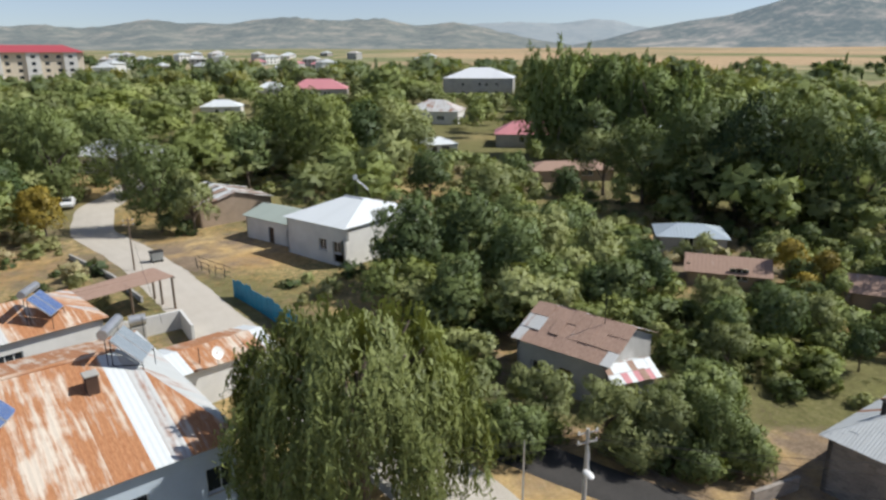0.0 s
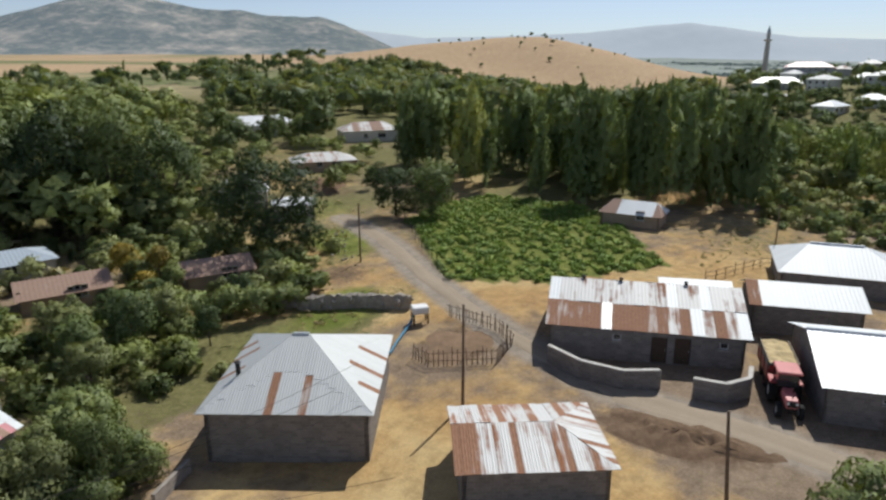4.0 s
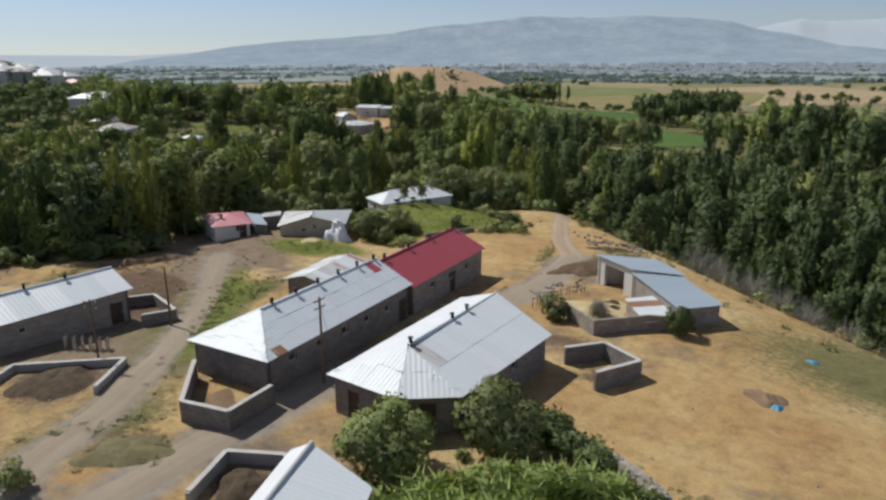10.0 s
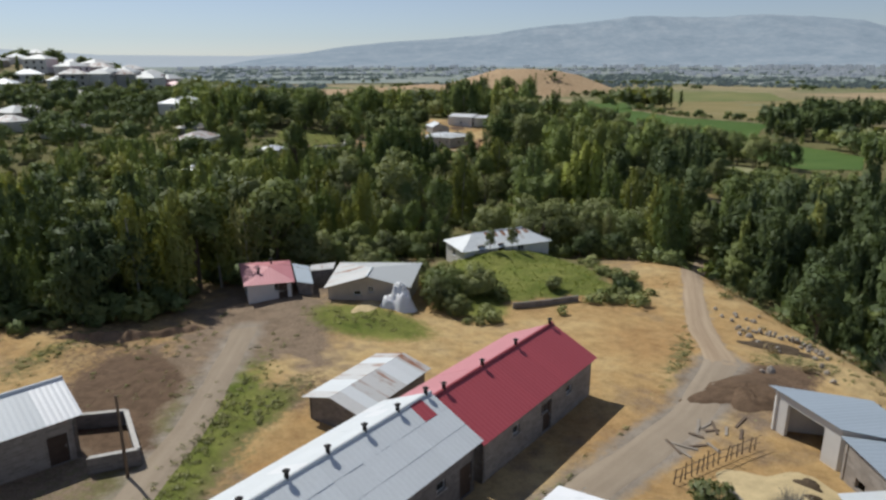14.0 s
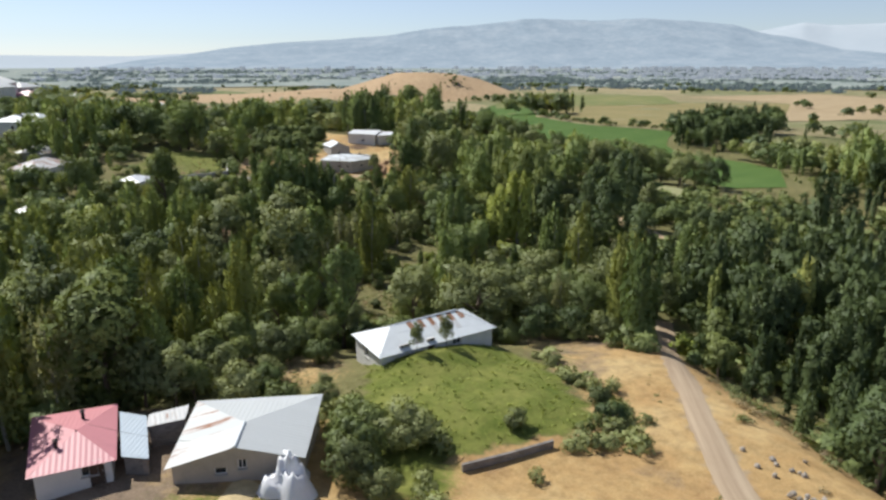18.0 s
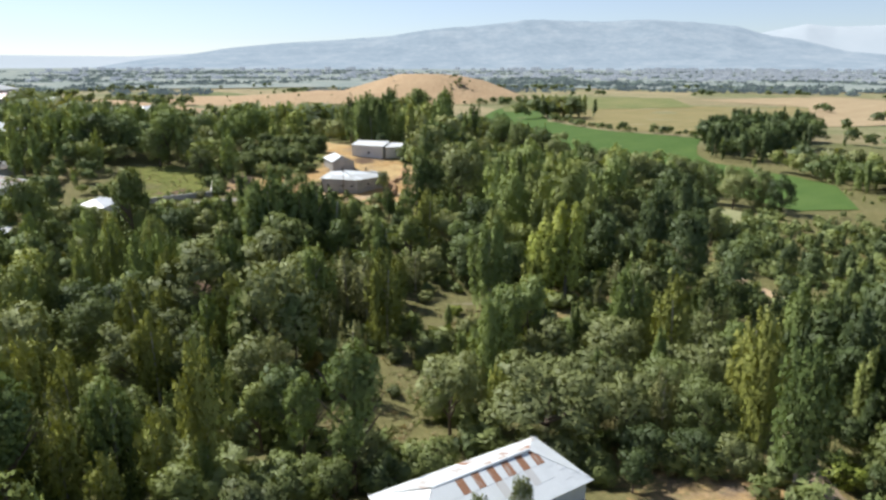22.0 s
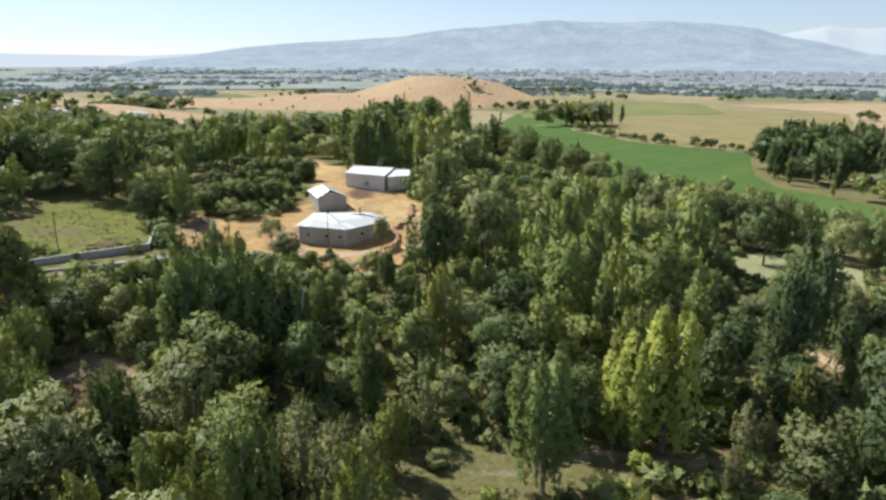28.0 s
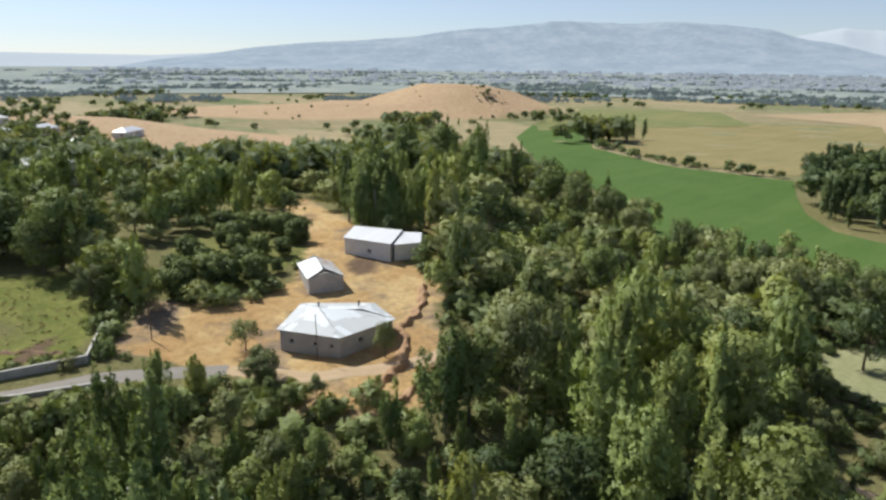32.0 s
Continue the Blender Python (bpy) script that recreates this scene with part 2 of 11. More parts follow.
def sheet_metal(name, col, metal, rough, rust, rustcol=((0.23, 0.085, 0.035), (0.36, 0.16, 0.075))):
    """Roof sheets: streaks run down the slope (second axis of the sheet)."""
    m, n, l, p = material(name, rough, metal, 0.5)
    st = noise_node(n, l, coords(n, l, "UV", (2.6, 0.22, 1)), 1.0, 6, 0.65)
    big = noise_node(n, l, coords(n, l, "Object"), 0.45, 4)
    fine = noise_node(n, l, coords(n, l, "UV", (14, 3, 1)), 1.0, 4)
    rnd = n.new("ShaderNodeObjectInfo").outputs["Random"]
    base = mixc(n, l, calc(n, l, "MULTIPLY", rnd, 0.28), col, tuple(c * 0.78 for c in col))
    base = mixc(n, l, ramp(n, l, fine, [(0.35, (0, 0, 0)), (0.75, (0.28, 0.28, 0.28))]), base, tuple(c * 0.66 for c in col))
    f = calc(n, l, "ADD", calc(n, l, "MULTIPLY", st, 0.75), calc(n, l, "MULTIPLY", big, 0.45))
    f = calc(n, l, "ADD", f, calc(n, l, "MULTIPLY", calc(n, l, "SUBTRACT", rnd, 0.5), 0.12))
    lo = 0.98 - 0.62 * rust
    mask = ramp(n, l, f, [(max(0.0, lo - 0.06), (0, 0, 0)), (min(1.0, lo + 0.07), (1, 1, 1))])
    rc = mixc(n, l, ramp(n, l, fine, [(0.3, (0, 0, 0)), (0.7, (1, 1, 1))]), rustcol[0], rustcol[1])
    l.new(mixc(n, l, mask, base, rc), p.inputs["Base Color"])
    inv = calc(n, l, "SUBTRACT", 1.0, mask)
    l.new(calc(n, l, "MULTIPLY", inv, metal), p.inputs["Metallic"])
    l.new(calc(n, l, "ADD", rough, calc(n, l, "MULTIPLY", mask, 0.9 - rough)), p.inputs["Roughness"])
    return m


def foliage(name, dark, light, yellow=None, trans=0.1, leaf=11.0, gap=0.6):
    """Leaves of about 1 / leaf metres, each with its own tone and tilt; gap: how wide each one is in its cell."""
    m = bpy.data.materials.new(name)
    m.use_nodes = True
    n, l = m.node_tree.nodes, m.node_tree.links
    n.clear()
    info = n.new("ShaderNodeObjectInfo").outputs["Random"]
    at = n.new("ShaderNodeAttribute")
    at.attribute_name = "tone"
    isl = n.new("ShaderNodeNewGeometry").outputs["Random Per Island"]
    f = calc(n, l, "ADD", calc(n, l, "MULTIPLY", info, 0.55), at.outputs["Fac"])
    f = calc(n, l, "ADD", f, calc(n, l, "MULTIPLY", isl, 0.12))
    cell = n.new("ShaderNodeTexVoronoi")
    cell.inputs["Scale"].default_value = leaf
    l.new(coords(n, l), cell.inputs["Vector"])
    each = n.new("ShaderNodeSeparateColor")
    l.new(cell.outputs["Color"], each.inputs[0])
    f = calc(n, l, "ADD", f, calc(n, l, "MULTIPLY", calc(n, l, "SUBTRACT", each.outputs[0], 0.5), 0.2))
    tilt = n.new("ShaderNodeVectorMath")
    tilt.operation = "MULTIPLY_ADD"
    l.new(cell.outputs["Color"], tilt.inputs[0])
    tilt.inputs[1].default_value = (0.64, 0.64, 0.64)
    tilt.inputs[2].default_value = (-0.32, -0.32, -0.32)
    turned = n.new("ShaderNodeVectorMath")
    l.new(n.new("ShaderNodeNewGeometry").outputs["Normal"], turned.inputs[0])
    l.new(tilt.outputs[0], turned.inputs[1])
    facing = n.new("ShaderNodeVectorMath")
    facing.operation = "NORMALIZE"
    l.new(turned.outputs[0], facing.inputs[0])
    stops = [(0.05, dark), (0.75, light)]
    if yellow:
        stops.append((1.0, yellow))
    col = ramp(n, l, f, stops)
    d = n.new("ShaderNodeBsdfDiffuse")
    t = n.new("ShaderNodeBsdfTranslucent")
    g = n.new("ShaderNodeBsdfGlossy")
    g.inputs["Roughness"].default_value = 0.55
    g.inputs["Color"].default_value = (0.9, 0.95, 1, 1)
    l.new(col, d.inputs[0])
    l.new(mixc(n, l, 1.0, col, (1.5, 1.4, 0.65), "MULTIPLY"), t.inputs[0])
    a, b = n.new("ShaderNodeMixShader"), n.new("ShaderNodeMixShader")
    a.inputs[0].default_value, b.inputs[0].default_value = trans, 0.02
    l.new(d.outputs[0], a.inputs[1]), l.new(t.outputs[0], a.inputs[2])
    l.new(a.outputs[0], b.inputs[1]), l.new(g.outputs[0], b.inputs[2])
    for shader in (d, t):
        l.new(facing.outputs[0], shader.inputs["Normal"])
    o = n.new("ShaderNodeOutputMaterial")
    if gap:
        clear, cut = n.new("ShaderNodeBsdfTransparent"), n.new("ShaderNodeMixShader")
        l.new(calc(n, l, "GREATER_THAN", cell.outputs["Distance"], gap), cut.inputs[0])
        l.new(b.outputs[0], cut.inputs[1]), l.new(clear.outputs[0], cut.inputs[2])
        l.new(cut.outputs[0], o.inputs[0])
    else:
        l.new(b.outputs[0], o.inputs[0])
    return m


ZINC = sheet_metal("zinc_sheet", (0.725, 0.765, 0.775), 0.05, 0.56, 0.12)
ZINC_DULL = sheet_metal("dull_zinc_sheet", (0.55, 0.575, 0.57), 0.1, 0.62, 0.15)
ZINC_WORN = sheet_metal("worn_zinc_sheet", (0.60, 0.605, 0.59), 0.1, 0.62, 0.5)
ZINC_BRIGHT = sheet_metal("bright_zinc_sheet", (0.80, 0.82, 0.83), 0.15, 0.5, 0.0)
ZINC_BLUE = sheet_metal("blue_grey_sheet", (0.40, 0.47, 0.53), 0.12, 0.55, 0.12)
RUST = sheet_metal("rusty_sheet", (0.55, 0.51, 0.47), 0.1, 0.65, 0.82, ((0.24, 0.11, 0.06), (0.36, 0.195, 0.115)))
RUST_ORANGE = sheet_metal("orange_rust_sheet", (0.70, 0.61, 0.50), 0.1, 0.6, 0.72, ((0.33, 0.13, 0.055), (0.50, 0.25, 0.12)))
RUST_BROWN = sheet_metal("brown_rust_sheet", (0.50, 0.42, 0.36), 0.1, 0.7, 0.95, ((0.28, 0.17, 0.125), (0.43, 0.30, 0.23)))
RED_SHEET = sheet_metal("red_sheet", (0.45, 0.08, 0.095), 0.0, 0.45, 0.1, ((0.36, 0.075, 0.08), (0.50, 0.13, 0.13)))
PINK_SHEET = sheet_metal("faded_red_sheet", (0.62, 0.255, 0.275), 0.0, 0.5, 0.12, ((0.52, 0.23, 0.23), (0.62, 0.34, 0.34)))
GREEN_SHEET = sheet_metal("grey_green_sheet", (0.42, 0.48, 0.42), 0.1, 0.55, 0.1)
BLUE_SHEET = plain("blue_painted_sheet", (0.02, 0.22, 0.36), 0.5, 0.0, 0.3)
BLOCKS = blockwork("grey_blocks", (0.225, 0.205, 0.19), (0.30, 0.285, 0.265))
BLOCKS_PALE = blockwork("pale_blocks", (0.31, 0.275, 0.24), (0.38, 0.35, 0.31))
MUD = plain("mud_plaster", (0.36, 0.28, 0.21), 0.95, 0, 0.25, 0.8)
PLASTER = plain("white_plaster", (0.66, 0.65, 0.62), 0.9, 0, 0.15, 0.6)
PLASTER_BLUE = plain("pale_blue_plaster", (0.52, 0.60, 0.68), 0.9, 0, 0.12, 0.6)
PLASTER_GREY = plain("grey_render", (0.42, 0.41, 0.39), 0.95, 0, 0.25, 0.6)
CAP = plain("concrete_cap", (0.55, 0.53, 0.49), 0.95, 0, 0.2)
CONCRETE = plain("concrete", (0.42, 0.41, 0.38), 0.95, 0, 0.2)
STONE = plain("field_stone", (0.37, 0.33, 0.28), 0.95, 0, 0.4, 2.0)
WOOD = plain("weathered_wood", (0.17, 0.125, 0.09), 0.9, 0, 0.35, 3.0)
WOOD_PALE = plain("grey_timber", (0.33, 0.29, 0.24), 0.9, 0, 0.3, 3.0)
BARK = plain("bark", (0.14, 0.11, 0.085), 0.95, 0, 0.35, 3.0)
BARK_PALE = plain("pale_bark", (0.36, 0.34, 0.29), 0.95, 0, 0.3, 2.0)
DARK_METAL = plain("sooty_metal", (0.035, 0.033, 0.032), 0.7, 0.2, 0.4)
STEEL = plain("galvanised_steel", (0.5, 0.51, 0.52), 0.4, 0.7, 0.2)
WHITE_PAINT = plain("white_paint", (0.78, 0.78, 0.76), 0.5, 0, 0.08)
FRAME_WHITE = plain("white_window_frame", (0.7, 0.7, 0.69), 0.5, 0, 0.1)
DOOR_BROWN = plain("brown_door", (0.085, 0.058, 0.042), 0.7, 0, 0.3, 3)
RUBBER = plain("black_rubber", (0.018, 0.018, 0.018), 0.85, 0, 0.3)
BLUE_TARP = plain("blue_tarpaulin", (0.09, 0.30, 0.46), 0.5, 0, 0.2)
m_, n_, l_, p_ = material("window_glass", 0.08, 0.0, 0.6)
p_.inputs["Base Color"].default_value = (0.03, 0.035, 0.04, 1)
GLASS = m_
TRACTOR_RED = plain("tractor_red_paint", (0.42, 0.05, 0.045), 0.4, 0.0, 0.2, 2.0, 0.5)
HAY_GREEN = plain("green_hay", (0.27, 0.30, 0.10), 0.95, 0, 0.4, 4.0)

LEAF_WILLOW = foliage("willow_leaves", (0.118, 0.145, 0.053), (0.325, 0.352, 0.14))
LEAF_DARK = foliage("dark_leaves", (0.056, 0.086, 0.028), (0.175, 0.225, 0.08))
LEAF_POPLAR = foliage("poplar_leaves", (0.103, 0.148, 0.04), (0.29, 0.355, 0.108), (0.36, 0.37, 0.1))
LEAF_MID = foliage("mid_green_leaves", (0.095, 0.13, 0.042), (0.262, 0.308, 0.105))
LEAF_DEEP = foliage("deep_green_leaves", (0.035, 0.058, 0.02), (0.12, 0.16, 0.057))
LEAF_WEEP = foliage("weeping_willow_leaves", (0.07, 0.095, 0.03), (0.225, 0.255, 0.085), None, 0.15, 12.0, 0.0)
LEAF_YELLOW = foliage("autumn_leaves", (0.22, 0.17, 0.03), (0.46, 0.34, 0.05))
LEAF_CROP = foliage("crop_leaves", (0.15, 0.22, 0.06), (0.37, 0.45, 0.155), None, 0.35, 9.0, 0.0)
LEAF_LIMEY = foliage("yellowing_leaves", (0.12, 0.152, 0.042), (0.285, 0.325, 0.098))
LEAF_GOLD = foliage("golden_green_leaves", (0.17, 0.19, 0.04), (0.37, 0.385, 0.095))
LEAF_LIME = foliage("lime_leaves", (0.20, 0.26, 0.04), (0.46, 0.49, 0.11))
LEAF_SCRUB = foliage("scrub_leaves", (0.14, 0.155, 0.06), (0.33, 0.33, 0.14), (0.42, 0.36, 0.2))
LEAF_DRY = foliage("dry_grass_blades", (0.22, 0.17, 0.09), (0.42, 0.34, 0.19), None, 0.2)
LEAF_FAR = foliage("distant_leaves", (0.08, 0.12, 0.05), (0.19, 0.235, 0.105), (0.26, 0.265, 0.1), 0.3, 4.0, 0.64)

# ---------------------------------------------------------------- the ground sheet
def grow(lo, hi, step, reach):
    mid = np.arange(lo, hi + step / 2, step)
    out, d, tail = 0.0, step, []
    while out < reach:
        d *= 1.12
        out += d
        tail.append(out)
    tail = np.array(tail)
    return np.concatenate([lo - tail[::-1], mid, hi + tail])


def near_line(x, y, line):
    """Distance to a broken line."""
    best = np.full(np.shape(x), 1e9)
    for (ax, ay), (bx, by) in zip(line, line[1:]):
        dx, dy = bx - ax, by - ay
        t = np.clip(((x - ax) * dx + (y - ay) * dy) / (dx * dx + dy * dy), 0, 1)
        best = np.minimum(best, np.hypot(x - ax - t * dx, y - ay - t * dy))
    return best


def inside(x, y, poly):
    x, y = np.asarray(x, float), np.asarray(y, float)
    hit = np.zeros(x.shape, bool)
    for (ax, ay), (bx, by) in zip(poly, poly[1:] + poly[:1]):
        if ay != by:
            hit ^= ((ay > y) != (by > y)) & (x < (bx - ax) * (y - ay) / (by - ay) + ax)
    return hit


MAIN_ROAD = [(67.8, 65.8), (58.5, 48.6), (51.4, 38.7), (43.5, 25.0), (39.6, 13.9), (38.7, 4.7), (37.2, -2.0), (36.1, -8.8), (37.1, -14.6), (38.7, -20.4), (40.2, -31.0), (40.9, -40.6), (41.4, -50.2), (42.6, -59.7), (46.6, -70.4)]
FIELD_TRACK = [(46.0, -69.4), (49.2, -73.2), (52.8, -77.1), (55.7, -81.2), (59.3, -86.2), (62.5, -91.2), (66.4, -97.0), (72.0, -108.0), (78.8, -120.8)]
SIDE_ROAD = [(37.2, -7.8), (43.0, -12.2), (46.9, -18.2), (53.1, -24.8), (62.8, -32.9), (78.1, -42.3)]
STREET = [(9, 15), (6, 20), (1, 29), (-7, 38), (-17.5, 50.5), (-27, 63), (-36, 74), (-45, 83), (-51, 96), (-53, 120)]
FARM_ROAD = [(196, -98), (192, -109), (188.5, -120), (181, -131), (172, -137.5), (167, -148), (166, -156)]
UP_ROAD = [(183, -163), (192, -161), (203, -163), (215, -172), (234, -180), (262, -188)]
PATH = [(126, -117), (121, -121), (118, -128), (110, -134.5), (98, -131.5), (88, -127)]
LOW_PATH = [(125, -170.5), (121.5, -169.9), (118.6, -170.5), (115.9, -170.2), (109, -167), (100, -161.5), (90, -156)]
CROP_A = [(69.6, 55.7), (51.7, 36.1), (56.5, 27.8), (68.6, 20.1), (84.0, 31.7), (95.0, 42.0), (95.0, 58.0), (84.0, 60.5)]
CROP_B = [(26.4, -22.5), (23.7, -28.6), (18.3, -31.5), (14.8, -28.5), (15.5, -21.3), (21.3, -18.4)]
MOUND = [(77.5, -64.5), (88, -75), (84, -86), (74, -86), (64.5, -79.5), (67.5, -71.5), (70, -67.5)]
FIELD_GREEN = [(455, -537), (428, -575), (395, -520), (345, -455), (324, -426), (290, -405), (251, -386), (225, -388), (204, -390), (190, -352), (178, -325), (164, -305), (150, -300), (130, -291), (114, -276), (98, -232), (108, -220), (125, -232), (142, -248), (165, -253), (185, -252), (215, -282), (250, -312), (300, -346), (350, -396), (400, -450)]
FIELD_TAN = [(398, -535), (426, -590), (386, -690), (330, -720), (265, -790), (190, -500), (208, -405), (250, -396), (290, -414), (322, -436)]
FIELD_SMALL = [(138, -273), (119, -281), (95, -226), (106, -206)]
FIELD_MOWN = [(138, -200), (136, -208), (130, -216), (117, -212), (113, -198), (125, -190), (129, -190)]
BANK = [(168, -96), (168, -104), (154, -102), (146, -96), (150, -92)]
FARM_YARD = [(196, -122), (206, -133), (196, -141), (199, -152), (206, -162), (201, -168), (189, -170), (176, -161), (166, -152), (168, -142), (176, -133)]
ORCHARD = [(206, -133), (234, -147), (226, -172), (207, -160), (200, -147)]
PASTURE = [(232, -117), (226, -128), (209, -127), (196, -119), (199, -108), (215, -104)]

gx, gy = grow(-60, 225, 1.5, 4600), grow(-215, 105, 1.5, 4600)
X, Y = np.meshgrid(gx, gy)
Z = gz(X, Y)
nx, ny = len(gx), len(gy)
ids = np.arange(nx * ny).reshape(ny, nx)
quads = np.stack([ids[:-1, :-1], ids[:-1, 1:], ids[1:, 1:], ids[1:, :-1]], -1).reshape(-1, 4)
ground_mesh = mesh_np("ground", np.stack([X, Y, Z], -1).reshape(-1, 3), quads, smooth_shade=True)
UU, VV = X * U2[0] + Y * U2[1], X * V2[0] + Y * V2[1]
dist_roads = np.minimum(near_line(X, Y, MAIN_ROAD) - 1.5, near_line(X, Y, SIDE_ROAD) - 1.2)
dist_roads = np.minimum(dist_roads, near_line(X, Y, [(34.8, -5.9), (27.1, -2.0), (15.8, 7.8), (6.0, 20.0)]) - 2.0)
dist_roads = np.minimum(dist_roads, np.minimum(near_line(X, Y, PATH) + 0.3, near_line(X, Y, FIELD_TRACK) - 0.4))
track = (1 - smooth(-0.5, 1.6, dist_roads)) * (1 - 0.9 * bump2(X, Y, 60.4, -32.9, 15, 1.7, radians(-40), 4))
village = (UU < 106) & (VV < 46) & (X > -5) & (Y < 36)
grass = np.where(village, 0.12, np.where((Y > 30) & (Y < 130) & (np.abs(X) < 110), 0.56, 0.78)) + 0.25 * wavy(X, Y, 14, 1)
for poly, g in ((CROP_A, 0.95), (CROP_B, 0.9), (MOUND, 1.0), (ORCHARD, 0.9), (PASTURE, 0.8)):
    grass = np.where(inside(X, Y, poly), g + 0.12 * wavy(X, Y, 6, 3), grass)
grass = np.where(inside(X, Y, FARM_YARD), 0.05, grass)
grass = grass + 0.8 * bump2(X, Y, 59.9, -31.9, 16, 3.2, radians(-40)) + 0.7 * bump2(X, Y, 72.4, -51.6, 7, 4) + 0.7 * bump2(X, Y, 33.0, 38.0, 8, 5) + 0.6 * bump2(X, Y, 50.9, 51.9, 6, 5) + 0.5 * bump2(X, Y, 84.0, 11.5, 14, 10) + 0.55 * bump2(X, Y, 10.0, -58.0, 10, 8) + 0.5 * bump2(X, Y, 44.5, -16.5, 2.5, 5)
grass = grass + 0.6 * bump2(X, Y, 49.6, -69.0, 8.5, 1.1, radians(-63), 4) + 0.5 * bump2(X, Y, 51.0, -92.0, 10, 1.2, radians(-75), 4) + 0.5 * bump2(X, Y, 43.5, -75.0, 4, 3, 0.3, 3) + 0.6 * bump2(X, Y, 62.5, -38.5, 5.5, 2.2, radians(-60), 4) + 0.5 * bump2(X, Y, 81.5, -25.5, 5, 2.2, -0.6, 4) - 0.5 * bump2(X, Y, 66.5, -40.0, 4.0, 1.6, radians(-35), 4)
grass = grass - 0.8 * bump2(X, Y, 164.0, -143.0, 5, 12, -0.35, 4) - 0.6 * bump2(X, Y, 49.0, 54.0, 9, 12) - 0.4 * bump2(X, Y, 38.0, 47.0, 7, 6) - 0.5 * bump2(X, Y, -24.0, 74.0, 9, 7) - 0.6 * bump2(X, Y, 64.0, -95.0, 12, 16, 0.5) - 0.7 * bump2(X, Y, 160.0, -98.0, 14, 10) - 0.5 * bump2(X, Y, 92.0, -70.0, 6, 5) - 0.5 * bump2(X, Y, 112.0, -112.0, 9, 12) - 0.7 * bump2(X, Y, 108.0, -152.0, 6, 14)
farmland = smooth(260, 420, np.hypot(X - 100, Y + 60))
hill = np.clip(bump2(X, Y, 590, 335, 130, 190, radians(-30)) * 2.2 + bump2(X, Y, 590, -600, 68, 72, 0.75, 4) * 2 + bump2(X, Y, 670, -520, 90, 70, 0.75) * 1.8 + bump2(X, Y, 716, -420, 110, 60, 0.75) * 1.4 + bump2(X, Y, 520, -60, 90, 90) * 0.55 + smooth(330, 430, Y) * (0.42 + 0.25 * wavy(X, Y, 90, 3)) * smooth(-190, 20, X) + bump2(X, Y, 560, -230, 140, 70, 0.5) * 1.6 + bump2(X, Y, 600, 30, 60, 60), 0, 1)
straw = np.clip(0.6 * bump2(X, Y, 58, -88, 12, 6, -0.8) + 0.5 * bump2(X, Y, 50, -84, 8, 4, -0.6) + 0.5 + 0.45 * wavy(X, Y, 11, 5) + 0.5 * bump2(X, Y, 21.3, -42.5, 10, 8) + 0.6 * bump2(X, Y, 39.3, -74.6, 18, 7, 0.6) + 0.6 * bump2(X, Y, 56.4, -65.3, 10, 9) + 0.8 * bump2(X, Y, 32.9, -54.1, 6, 5) + 0.5 * bump2(X, Y, 26.1, 5.7, 8, 6) + 0.5 * bump2(X, Y, 23.7, 17.7, 8, 6) + 0.5 * bump2(X, Y, 54.1, -15.5, 8, 6) + 0.35 * bump2(X, Y, 15.5, -44.5, 14, 14) + 0.4 * bump2(X, Y, 64.0, -92.0, 12, 12) - 0.6 * bump2(X, Y, 38.7, 4.7, 6, 12) - 0.9 * bump2(X, Y, 42.5, -7.8, 6, 4) - 0.9 * bump2(X, Y, 55.1, -18.4, 6, 5) - 0.7 * bump2(X, Y, 34.8, -21.3, 4, 3) - 0.8 * bump2(X, Y, 64.7, -27.1, 7, 3.5) - 0.6 * bump2(X, Y, 72.7, -43.2, 7, 4) + 0.4 * bump2(X, Y, 49.0, 54.0, 7, 9) + 0.6 * bump2(X, Y, 58.0, -98.0, 12, 14) + 0.7 * bump2(X, Y, 56.5, -36.0, 4, 3, 0, 4) + 0.6 * bump2(X, Y, 67.5, -40.6, 4, 2, -0.6, 4), 0, 1)
straw = np.where(inside(X, Y, FARM_YARD) | (near_line(X, Y, UP_ROAD) < 6), np.clip(0.72 + 0.5 * wavy(X, Y, 5, 2), 0, 1), straw)
grass = np.where(near_line(X, Y, UP_ROAD) < 5.5, 0.0, grass)
